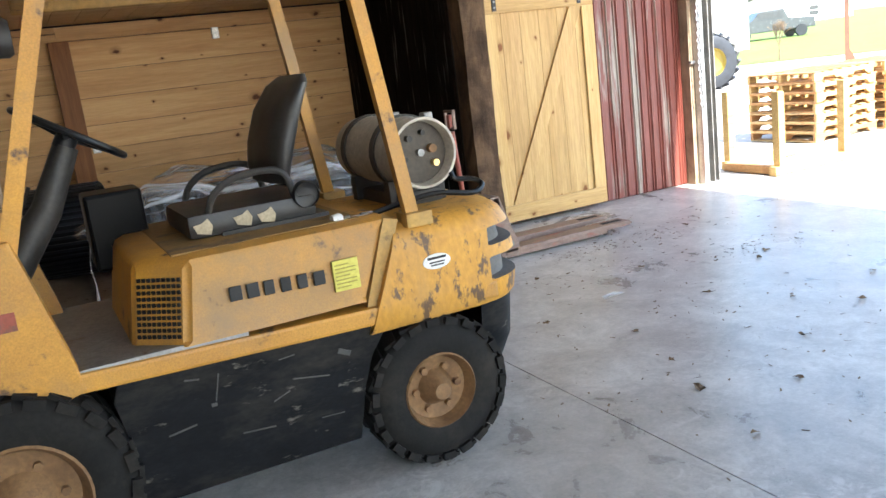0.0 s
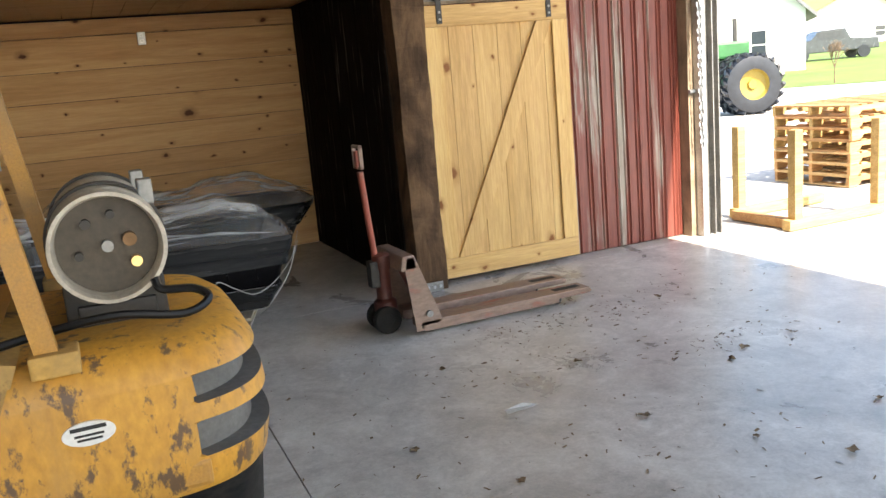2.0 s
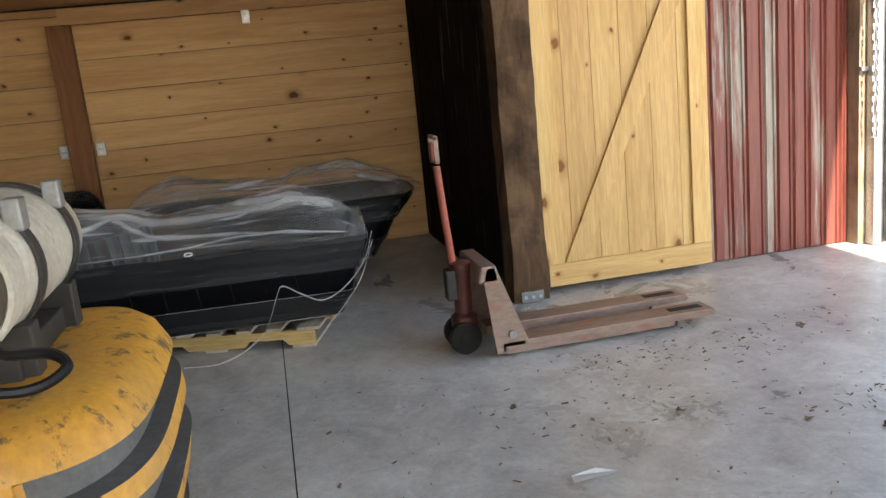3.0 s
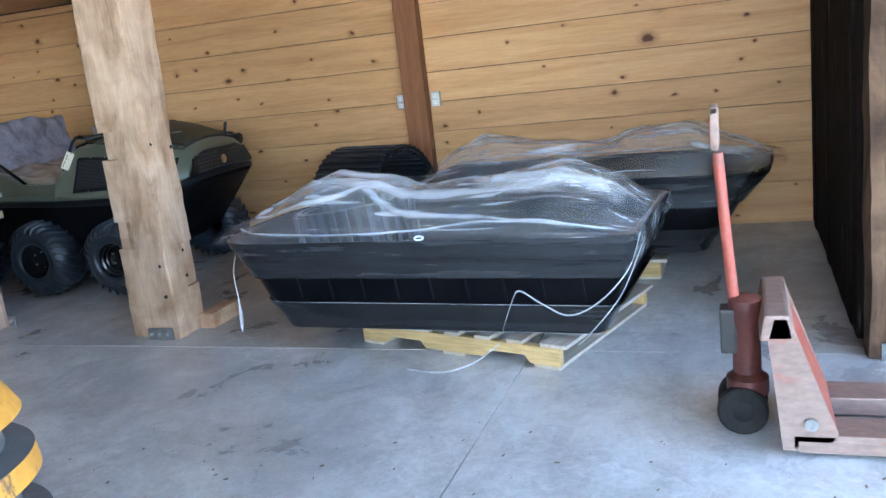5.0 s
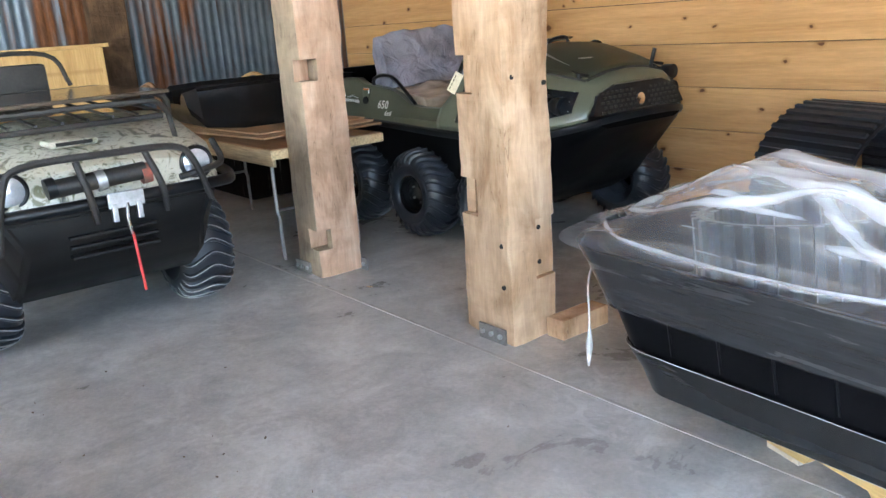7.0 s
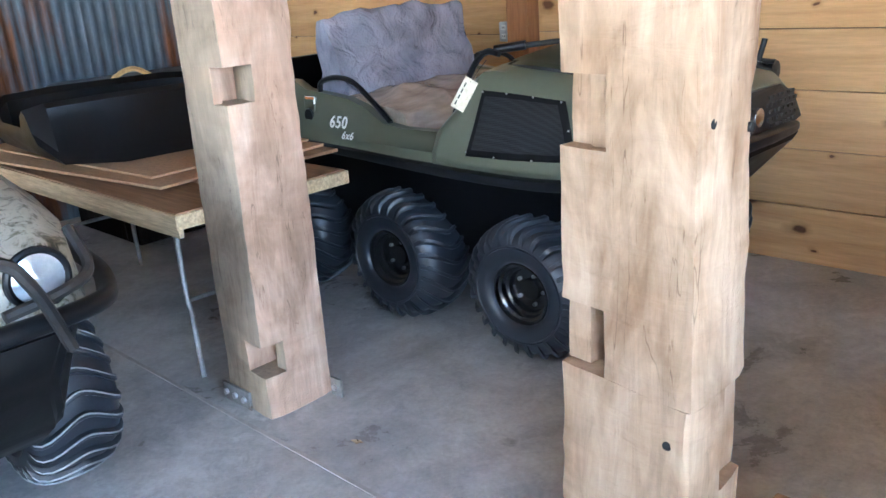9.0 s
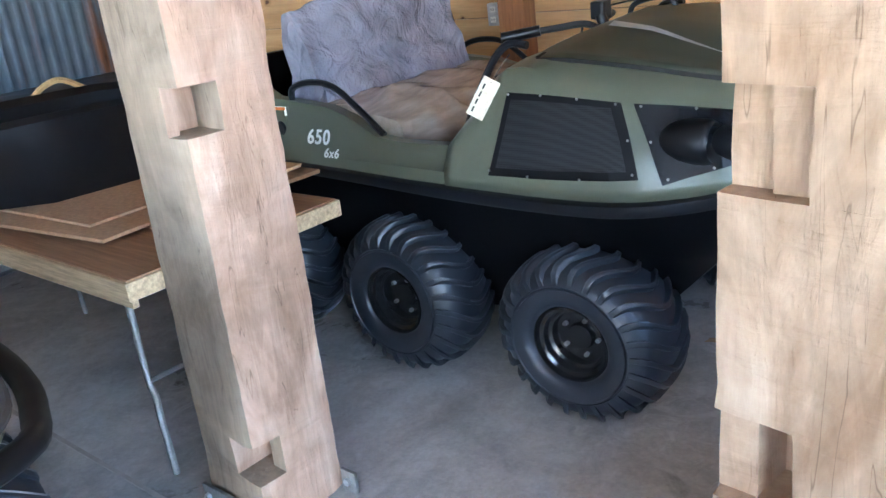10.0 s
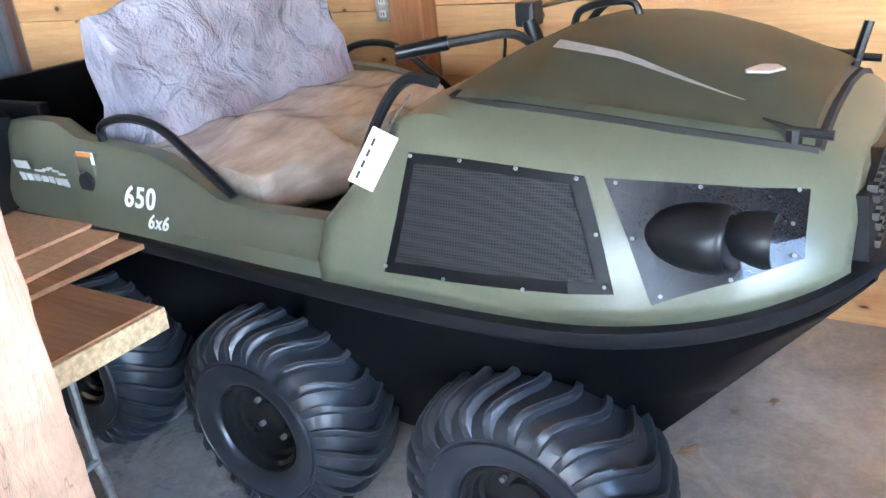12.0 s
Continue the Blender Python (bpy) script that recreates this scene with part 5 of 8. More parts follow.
# ---- six-wheeled amphibious vehicle ----
def balloon_tyre(parent, cx, cy, cz, out, w=0.29, crest=None, turn=-1):
    """Wide low-pressure tyre with swept chevron lugs; out is -1 or 1, the side of the rim."""
    m0 = Matrix.Translation((cx, cy, cz)) @ Matrix.Diagonal((1.05, 1, cz / 0.2952, 1)) @ Matrix.Diagonal((1, -out, 1, 1))
    bm = bmesh.new()
    h = w / 2
    lathe(bm, [(-h + 0.10, 0.108), (-h + 0.03, 0.126), (-h + 0.012, 0.131), (-h + 0.001, 0.142), (-h - 0.005, 0.165), (-h - 0.004, 0.192), (-h + 0.003, 0.1945), (-h + 0.003, 0.199), (-h - 0.001, 0.202),
               (-h + 0.006, 0.222), (-h + 0.022, 0.244), (-h + 0.05, 0.262), (-h + 0.09, 0.272), (0, 0.277), (h - 0.09, 0.272), (h - 0.05, 0.262), (h - 0.022, 0.244), (h - 0.004, 0.21), (h, 0.17), (h - 0.05, 0.11)], (0, 0, 0), "y", 64)
    bmesh.ops.transform(bm, matrix=m0, verts=bm.verts)
    tyre = part("wheel", bm, RUBBER, parent, "black balloon tyre with chevron lugs", smooth=True)
    n = 26
    bm, bc = bmesh.new(), bmesh.new()
    side = ((1.0, 0.213, -0.02), (0.965, 0.232, -0.02), (0.87, 0.252, 0.0), (0.72, 0.267, 0.05), (0.52, 0.276, 0.12), (0.3, 0.281, 0.19), (0.12, 0.283, 0.23))
    spine = [(-s, r_, turn * l_) for s, r_, l_ in side] + [(0.0, 0.284, turn * 0.24)] + [(s, r_, turn * l_) for s, r_, l_ in reversed(side)]
    for k in range(n):
        a0 = 2 * math.pi * k / n
        sec, cre = [], []
        for s, rad, lag in spine:
            a = a0 + lag
            hw = 0.027 + 0.016 * max(0.0, abs(s) - 0.45)
            up = 0.011 if abs(s) < 0.98 else 0.003
            sec.append([((rad + dr) * math.cos(a + da), s * h * 1.0, (rad + dr) * math.sin(a + da)) for da, dr in ((-hw * 1.5, -0.012), (-hw * 1.1, up - 0.003), (-hw * 0.6, up), (hw * 0.75, up), (hw, up - 0.003), (hw * 1.25, -0.012))])
            # strip along one lug edge whose paler colour stands in for a highlight
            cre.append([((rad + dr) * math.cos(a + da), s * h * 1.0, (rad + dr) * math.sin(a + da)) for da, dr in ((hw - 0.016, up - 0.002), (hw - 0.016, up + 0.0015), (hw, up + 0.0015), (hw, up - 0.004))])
        skin(bm, sec)
        if crest:
            skin(bc, cre)
    bmesh.ops.transform(bm, matrix=m0, verts=bm.verts)
    tagged(part("tread", bm, RUBBER, tyre, smooth=True), kind="stuff")
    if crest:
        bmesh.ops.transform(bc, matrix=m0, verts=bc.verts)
        tagged(part("lug_edge", bc, crest, tyre, "pale strips painting the highlight on the lug edges"), kind="stuff")
    else:
        bc.free()
    bm = bmesh.new()
    lathe(bm, [(-h + 0.028, 0.129), (-h + 0.014, 0.127), (-h + 0.013, 0.121), (-h + 0.03, 0.117), (-h + 0.036, 0.106), (-h + 0.058, 0.101), (-h + 0.063, 0.09), (-h + 0.085, 0.085), (-h + 0.09, 0.045), (-h + 0.078, 0.04), (-h + 0.078, 0.0)], (0, 0, 0), "y", 40)
    bmesh.ops.transform(bm, matrix=m0, verts=bm.verts)
    rim = part("rim", bm, plain_gloss, tyre, "glossy black steel rim", smooth=True)
    for k in range(5):
        a = 2 * math.pi * k / 5
        b = bmesh.new()
        cyl(b, (0.062 * math.cos(a), -h + 0.09, 0.062 * math.sin(a)), (0.062 * math.cos(a), -h + 0.074, 0.062 * math.sin(a)), 0.0075, 6)
        bmesh.ops.transform(b, matrix=m0, verts=b.verts)
        part("lug_nut", b, DULL_STEEL, rim)
    return tyre


# Slightly paler than the rubber: a soft highlight painted on the lug edges.
LUG_SHEEN = surface("lug_edge_sheen", (0.028, 0.032, 0.038), (0.045, 0.05, 0.058), 9, (0.4, 0.5))
plain_gloss = plain("gloss_black_steel", (0.014, 0.014, 0.015), 0.16, 0.2)
ARGO_Y = 8.08
argo = thing("amphibious_vehicle", "new olive green six-wheeled amphibious vehicle with a wrapped seat", "vehicle", at=(-1.75, ARGO_Y, 0))
for x, z in ((-0.935, 0.294), (-1.69, 0.303), (-2.47, 0.305)):
    balloon_tyre(argo, x, 7.492, z, -1, crest=LUG_SHEEN)
    balloon_tyre(argo, x, 2 * ARGO_Y - 7.492, z, 1)
# lower hull
bm = bmesh.new()
rows = []
for x, zt, wt, zb, wb in ((-3.02, 0.74, 0.50, 0.50, 0.36), (-2.92, 0.76, 0.56, 0.34, 0.40), (-2.6, 0.77, 0.60, 0.24, 0.42), (-1.3, 0.73, 0.62, 0.22, 0.44), (-0.95, 0.72, 0.62, 0.24, 0.44), (-0.75, 0.73, 0.60, 0.34, 0.43), (-0.58, 0.75, 0.56, 0.52, 0.41), (-0.40, 0.79, 0.44, 0.70, 0.36), (-0.32, 0.81, 0.34, 0.77, 0.30)):
    rows.append([(x, ARGO_Y + s * w, z) for s, w, z in ((-1, wt, zt), (-1, (wt + wb) / 2 + 0.03, (zt + zb) / 2), (-1, wb, zb), (1, wb, zb), (1, (wt + wb) / 2 + 0.03, (zt + zb) / 2), (1, wt, zt))])
skin(bm, rows)
part("lower_hull", bm, DARK_HULL, argo, "black lower hull", smooth=True)
# rim flange round the hull
RIM = [(-3.04, 0.30, 0.79), (-3.0, 0.48, 0.79), (-2.85, 0.60, 0.79), (-2.6, 0.645, 0.78), (-1.95, 0.655, 0.755), (-1.37, 0.66, 0.73), (-0.95, 0.655, 0.725), (-0.72, 0.63, 0.735), (-0.52, 0.56, 0.765), (-0.38, 0.44, 0.80), (-0.30, 0.26, 0.83), (-0.27, 0.0, 0.84)]
half = smooth_path([(x, ARGO_Y - w, z) for x, w, z in RIM], 5)
other = [Vector((p.x, 2 * ARGO_Y - p.y, p.z)) for p in reversed(half[:-1])]
loop = half + other


def sweep(pts, prof, inward):
    """Sweep a small (out, up) profile along a level path, out being away from the vehicle's middle."""
    bm = bmesh.new()
    rings_ = []
    for i, p in enumerate(pts):
        d = pts[min(i + 1, len(pts) - 1)] - pts[max(i - 1, 0)]
        o = Vector((d.y, -d.x, 0)).normalized()
        if o.dot(Vector((inward[0] - p.x, inward[1] - p.y, 0))) > 0:
            o = -o
        rings_.append([p + o * a + Vector((0, 0, b)) for a, b in prof])
    return skin(bm, rings_)


bm = sweep(loop, [(-0.03, -0.022), (0.004, -0.026), (0.014, -0.012), (0.014, 0.012), (0.002, 0.02), (-0.03, 0.02)], (-1.6, ARGO_Y))
part("rim_flange", bm, BLACK_PLASTIC, argo, "black plastic rub rail", smooth=True)

# hood and front body
HOOD = [
    # x, then (half width, height) from the rub rail to the middle
    (-1.42, ((0.650, 0.755), (0.652, 0.80), (0.625, 0.85), (0.615, 0.87), (0.60, 0.88), (0.50, 0.885), (0.48, 0.84), (0.47, 0.80))),
    (-1.30, ((0.648, 0.752), (0.650, 0.79), (0.620, 0.90), (0.600, 0.97), (0.56, 1.01), (0.50, 1.01), (0.44, 0.99), (0.42, 0.96))),
    (-1.20, ((0.646, 0.75), (0.648, 0.79), (0.612, 0.93), (0.588, 1.06), (0.55, 1.115), (0.44, 1.13), (0.22, 1.13), (0.0, 1.13))),
    (-1.02, ((0.644, 0.748), (0.646, 0.785), (0.608, 0.93), (0.580, 1.05), (0.54, 1.10), (0.45, 1.13), (0.22, 1.185), (0.0, 1.20))),
    (-0.82, ((0.636, 0.752), (0.638, 0.79), (0.595, 0.92), (0.562, 1.03), (0.52, 1.075), (0.44, 1.11), (0.21, 1.185), (0.0, 1.20))),
    (-0.66, ((0.606, 0.765), (0.608, 0.80), (0.565, 0.91), (0.520, 1.01), (0.48, 1.05), (0.41, 1.08), (0.20, 1.145), (0.0, 1.155))),
    (-0.52, ((0.548, 0.785), (0.548, 0.815), (0.510, 0.90), (0.450, 0.985), (0.42, 1.02), (0.36, 1.05), (0.18, 1.095), (0.0, 1.105))),
    (-0.42, ((0.470, 0.81), (0.470, 0.83), (0.435, 0.90), (0.375, 0.965), (0.35, 0.995), (0.31, 1.02), (0.16, 1.05), (0.0, 1.06))),
    (-0.365, ((0.405, 0.83), (0.405, 0.845), (0.37, 0.895), (0.335, 0.94), (0.31, 0.96), (0.28, 0.975), (0.15, 0.995), (0.0, 1.0))),
]
bm = bmesh.new()
rows = []
for x, pr in HOOD:
    rows.append([(x, ARGO_Y - w, z) for w, z in pr] + [(x, ARGO_Y + w, z) for w, z in reversed(pr[:-1])])
dense = []
for i in range(len(rows) - 1):
    a, b_ = rows[i], rows[i + 1]
    for k in range(3):
        t_ = k / 3
        p0, p3 = rows[max(i - 1, 0)], rows[min(i + 2, len(rows) - 1)]
        r_ = []
        for q0, q1, q2, q3 in zip(p0, a, b_, p3):
            r_.append(tuple(0.5 * (2 * u1 + (u2 - u0) * t_ + (2 * u0 - 5 * u1 + 4 * u2 - u3) * t_ ** 2 + (3 * u1 - u0 - 3 * u2 + u3) * t_ ** 3) for u0, u1, u2, u3 in zip(q0, q1, q2, q3)))
        dense.append(r_)
dense.append(rows[-1])
skin(bm, dense, False, False)
front_body = part("front_body", bm, OLIVE, argo, "olive green moulded front body", smooth=True)
mod = front_body.modifiers.new("thick", "SOLIDIFY")
mod.thickness, mod.offset = 0.012, 1.0


def hood_pt(x, s, lift=0.0, side=-1):
    """A point on the front body: s runs 0 to 7 from the rub rail to the middle."""
    xs = [h[0] for h in HOOD]
    i = max(0, min(len(xs) - 2, sum(1 for q in xs if q <= x) - 1))
    f = (x - xs[i]) / (xs[i + 1] - xs[i])
    k = min(6, int(s))
    g = s - k

    def at(row):
        (w0, z0), (w1, z1) = row[1][k], row[1][k + 1]
        return w0 + (w1 - w0) * g, z0 + (z1 - z0) * g
    (wa, za), (wb, zb) = at(HOOD[i]), at(HOOD[i + 1])
    w, z = wa + (wb - wa) * f, za + (zb - za) * f
    return Vector((x, ARGO_Y + side * (w + lift * 0.9), z + lift * 0.5))


def body_patch(corners, lift, n=6, side=-1):
    """A raised patch that follows the body between four (x, s) corners: bl, br, tr, tl."""
    bm = bmesh.new()
    (x0, s0), (x1, s1), (x2, s2), (x3, s3) = corners
    g = []
    for j in range(n + 1):
        v_ = j / n
        row = []
        for i in range(n + 1):
            u_ = i / n
            xx_ = (x0 * (1 - u_) + x1 * u_) * (1 - v_) + (x3 * (1 - u_) + x2 * u_) * v_
            ss_ = (s0 * (1 - u_) + s1 * u_) * (1 - v_) + (s3 * (1 - u_) + s2 * u_) * v_
            row.append(bm.verts.new(hood_pt(xx_, ss_, lift, side)))
        g.append(row)
    fs = [bm.faces.new((g[j][i], g[j][i + 1], g[j + 1][i + 1], g[j + 1][i])) for j in range(n) for i in range(n)]
    bmesh.ops.solidify(bm, geom=fs, thickness=0.008)
    return bm


for side in (-1, 1):
    part("screen_frame", body_patch(((-1.235, 1.05), (-0.725, 1.15), (-0.80, 2.95), (-1.175, 2.95)), 0.016, side=side), BLACK_PLASTIC, front_body, "black vent screen frame")
    part("vent_screen", body_patch(((-1.205, 1.22), (-0.76, 1.32), (-0.825, 2.78), (-1.158, 2.78)), 0.021, side=side), MESH_SCREEN, front_body, "fine black mesh vent screen")
    for x, s in ((-1.225, 1.15), (-1.08, 1.1), (-0.9, 1.12), (-0.74, 1.25), (-0.765, 2.0), (-0.81, 2.88), (-0.93, 2.9), (-1.05, 2.9), (-1.165, 2.88)):
        b = bmesh.new()
        p = hood_pt(x, s, 0.024, side)
        cyl(b, p, p + Vector((0, 0.004 * side, 0.002)), 0.004, 8)
        part("screw", b, DULL_STEEL, front_body)
    part("lamp_surround", body_patch(((-0.655, 1.0), (-0.425, 1.5), (-0.435, 3.1), (-0.765, 2.95)), 0.018, n=16, side=side), LAMP_TRAY, front_body, "black headlamp surround")
    for x, s in ((-0.64, 1.12), (-0.53, 1.32), (-0.44, 1.6), (-0.45, 2.3), (-0.45, 3.0), (-0.6, 2.95), (-0.74, 2.88), (-0.70, 2.0)):
        b = bmesh.new()
        p = hood_pt(x, s, 0.024, side)
        cyl(b, p, p + Vector((0, 0.004 * side, 0.002)), 0.004, 8)
        part("screw", b, DULL_STEEL, front_body)
    c = hood_pt(-0.585, 2.1, 0.012, side)
    b = bmesh.new()
    lathe(b, [(-0.12, 0.0), (-0.115, 0.022), (-0.10, 0.040), (-0.075, 0.054), (-0.04, 0.062), (0.0, 0.065), (0.03, 0.064), (0.043, 0.059), (0.046, 0.054), (0.036, 0.050), (0.01, 0.045), (0.0, 0.0)], c, "x", 32)
    pod = part("headlamp", b, BLACK_PLASTIC, front_body, "round black headlamp pod", smooth=True)
    b = bmesh.new()
    lathe(b, [(0.002, 0.034), (0.014, 0.028), (0.022, 0.015), (0.025, 0.0)], c, "x", 24)
    part("lens", b, LENS, pod, smooth=True)
    c2 = hood_pt(-0.505, 2.1, 0.002, side)
    b = bmesh.new()
    lathe(b, [(-0.06, 0.03), (-0.03, 0.05), (0.02, 0.054), (0.034, 0.05), (0.03, 0.04), (0.01, 0.0)], c2, "x", 24)
    part("headlamp", b, BLACK_PLASTIC, front_body, "second round black headlamp pod", smooth=True)
# grille at the nose
bm = bmesh.new()
skin(bm, [[(-0.375 + d, ARGO_Y - 0.345, 0.955), (-0.36 + d, ARGO_Y - 0.40, 0.85), (-0.35 + d, ARGO_Y - 0.20, 0.825), (-0.35 + d, ARGO_Y + 0.20, 0.825), (-0.36 + d, ARGO_Y + 0.40, 0.85), (-0.375 + d, ARGO_Y + 0.345, 0.955), (-0.37 + d, ARGO_Y + 0.2, 1.005), (-0.37 + d, ARGO_Y - 0.2, 1.005)] for d in (0.0, 0.03)])
grille = part("grille", bm, BLACK_PLASTIC, argo, "black moulded nose grille")
for j in range(5):
    for i in range(16):
        b = bmesh.new()
        yy = ARGO_Y - 0.33 + i * 0.042 + (j % 2) * 0.02
        zz = 0.85 + j * 0.027
        if abs(yy - ARGO_Y) > 0.055:
            xx_ = -0.322 - (zz - 0.82) * 0.12
            box(b, xx_ - 0.012, xx_ + 0.006, yy, yy + 0.022, zz, zz + 0.014)
            part("grille_stud", b, BLACK_IRON, grille)
b = bmesh.new()
lathe(b, [(0.0, 0.038), (0.012, 0.036), (0.015, 0.0)], (-0.338, ARGO_Y, 0.905), "x", 24)
part("nose_badge", b, CHROME, grille, "round chrome badge", smooth=True)
b = bmesh.new()
lathe(b, [(-0.08, 0.03), (-0.04, 0.045), (0.02, 0.045), (0.025, 0.0)], (-0.52, ARGO_Y + 0.53, 1.01), "x", 18)
part("side_lamp", b, BLACK_PLASTIC, argo, smooth=True)

# raised hood lid with its seam and stripe
bm = bmesh.new()
fs = []
g = []
for j in range(13):
    row = []
    for i in range(11):
        xx_ = -1.13 + 0.68 * i / 10
        s_ = 4.75 + 4.5 * j / 12
        s2_ = s_ if s_ <= 7 else 14 - s_
        p = hood_pt(xx_, min(6.999, s2_), 0.0, -1 if s_ <= 7 else 1)
        p.z += 0.036
        row.append(bm.verts.new(p))
    g.append(row)
fs = [bm.faces.new((g[j][i], g[j][i + 1], g[j + 1][i + 1], g[j + 1][i])) for j in range(12) for i in range(10)]
bmesh.ops.solidify(bm, geom=fs, thickness=0.014)
part("hood_lid", bm, OLIVE, argo, "olive green hood lid", smooth=True)
edge = []
for j in range(13):
    s_ = 4.72 + 4.56 * j / 12
    s2_ = s_ if s_ <= 7 else 14 - s_
    edge.append((s2_, -1 if s_ <= 7 else 1))
for x_end in (-1.142, -0.438):
    b = bmesh.new()
    tube(b, [hood_pt(x_end, min(6.999, q), 0.0, sd) + Vector((0, 0, 0.014)) for q, sd in edge], 0.011, 6)
    part("lid_seam", b, DARK_VOID, argo, "dark gap round the hood lid")
for sd in (-1, 1):
    b = bmesh.new()
    tube(b, [hood_pt(-1.14 + 0.70 * k / 12, 4.68, 0.0, sd) + Vector((0, 0, 0.013)) for k in range(13)], 0.010, 6)
    part("lid_seam", b, DARK_VOID, argo, "dark gap round the hood lid")
for side in (-1,):
    bm = bmesh.new()
    vs = []
    for i in range(9):
        f = i / 8
        xx_ = -0.995 + 0.42 * f
        vs.append((hood_pt(xx_, 5.75 - 0.45 * f), hood_pt(xx_, 5.75 - 0.45 * f + 0.16 * (1 - f) + 0.01)))
    a = [bm.verts.new(p + Vector((0, 0, 0.042))) for p, q in vs]
    b_ = [bm.verts.new(q + Vector((0, 0, 0.042))) for p, q in vs]
    fs = [bm.faces.new((a[i], a[i + 1], b_[i + 1], b_[i])) for i in range(8)]
    bmesh.ops.solidify(bm, geom=fs, thickness=0.003)
    part("hood_stripe", bm, SILVER_INK, argo, "silver hood stripe decal")
b = bmesh.new()
pb = hood_pt(-0.575, 6.0)
lathe(b, [(0.036, 0.045), (0.040, 0.042), (0.041, 0.0)], pb, "z", 6)
part("hood_badge", b, SILVER_INK, argo, "silver hood badge")
for xx_, s_, side in ((-0.48, 4.9, -1), (-0.48, 5.2, 1)):
    b = bmesh.new()
    p = hood_pt(xx_, s_, 0.0, side)
    tube(b, [p + Vector((-0.06, 0, 0.05)), p + Vector((0.0, 0.0, 0.035)), p + Vector((0.07, 0.0, 0.03))], 0.010, 8)
    tube(b, [p, p + Vector((0, 0, 0.04))], 0.016, 8)
    part("hood_latch", b, BLACK_PLASTIC, argo, "black rubber hood latch", smooth=True)
b = bmesh.new()
p = Vector((-0.47, 8.34, 1.03))
tube(b, [p, p + Vector((0.01, 0, 0.05)), p + Vector((0.03, 0.01, 0.14))], 0.012, 8)
part("tie_cleat", b, BLACK_PLASTIC, argo, smooth=True)
b = bmesh.new()
tube(b, smooth_path([(-1.08, 8.10, 1.20), (-1.05, 8.10, 1.25), (-0.93, 8.10, 1.265), (-0.90, 8.10, 1.215)]), 0.010, 8)
part("hood_handle", b, BLACK_PLASTIC, argo, smooth=True)

# cockpit sides
TOP = [(-2.98, 0.98, 0.50), (-2.80, 1.03, 0.55), (-2.63, 1.055, 0.585), (-2.45, 1.055, 0.595), (-2.36, 1.015, 0.60), (-2.20, 1.00, 0.60), (-2.05, 0.985, 0.60), (-1.93, 0.95, 0.605), (-1.80, 0.885, 0.61), (-1.68, 0.872, 0.61), (-1.42, 0.872, 0.61), (-1.34, 0.90, 0.61), (-1.26, 1.0, 0.60)]
for side in (-1, 1):
    bm = bmesh.new()
    rows = []
    for x, z, w in TOP:
        wr = 0.655 if x > -2.7 else 0.655 - (-2.7 - x) * 0.35
        zr = 0.755 + (-1.42 - x) * 0.022 if x < -1.42 else 0.755
        rows.append([(x, ARGO_Y + side * q, zz) for q, zz in ((wr, zr), (wr + 0.002, zr + 0.045), ((wr + w) / 2 - 0.004, (zr + z) / 2), (w, z - 0.03), (w - 0.025, z), (w - 0.075, z), (w - 0.10, z - 0.03), (w - 0.10, zr))])
    skin(bm, rows)
    part("side_body", bm, OLIVE, argo, "olive green cockpit side", smooth=True)
    b = bmesh.new()
    yy = ARGO_Y + side * 0.555
    tube(b, smooth_path([(-2.27, yy, 0.995), (-2.255, yy, 1.05), (-2.15, yy, 1.075), (-2.02, yy, 1.06), (-1.90, yy, 0.98), (-1.78, yy, 0.885)], 5), 0.013, 8)
    part("grab_rail", b, BLACK_PLASTIC, argo, "black tubular grab rail", smooth=True)
    b = bmesh.new()
    tube(b, smooth_path([(-1.40, yy, 0.88), (-1.36, yy, 0.98), (-1.26, yy, 1.14), (-1.19, yy, 1.20), (-1.12, yy, 1.195)], 5), 0.013, 8)
    part("grab_rail", b, BLACK_PLASTIC, argo, "black tubular grab rail", smooth=True)
part("cockpit_floor", boxes((-2.9, -1.2, 7.6, 8.56, 0.70, 0.74)), BLACK_PLASTIC, argo)
part("dash_wall", boxes((-1.27, -1.24, 7.55, 8.6, 0.74, 1.10)), BLACK_PLASTIC, argo)
cargo = part("cargo_box", boxes((-3.30, -2.60, 7.58, 8.58, 0.72, 0.76)), DARK_HULL, argo, "black ribbed cargo box")
for y0, y1 in ((7.56, 7.60), (8.56, 8.60)):
    part("side_wall", boxes((-3.268, -2.60, y0, y1, 0.762, 1.09), bevel=0.01), DARK_HULL, cargo)
part("end_wall", boxes((-3.32, -3.27, 7.56, 8.60, 0.74, 1.09), bevel=0.01), DARK_HULL, cargo)
for i in range(9):
    part("rib", boxes((-3.26 + i * 0.075, -3.235 + i * 0.075, 8.54, 8.562, 0.78, 1.06), bevel=0.004), DARK_HULL, cargo)
part("tail_lamp_recess", boxes((-2.33, -2.25, 7.462, 7.50, 0.86, 0.985), bevel=0.008), OLIVE, argo)
b = bmesh.new()
lathe(b, [(0.0, 0.0), (0.0, 0.03), (0.01, 0.034), (0.02, 0.034)], (-2.29, 7.452, 0.90), "y", 16)
part("fuel_cap", b, BLACK_PLASTIC, argo, smooth=True)
part("warning_label", boxes((-2.315, -2.245, 7.463, 7.467, 0.955, 0.99)), PAPER, argo, "small white and orange warning label")
part("warning_band", boxes((-2.313, -2.247, 7.4615, 7.4642, 0.977, 0.989)), plain("orange_print", (0.60, 0.18, 0.03), 0.6), argo)
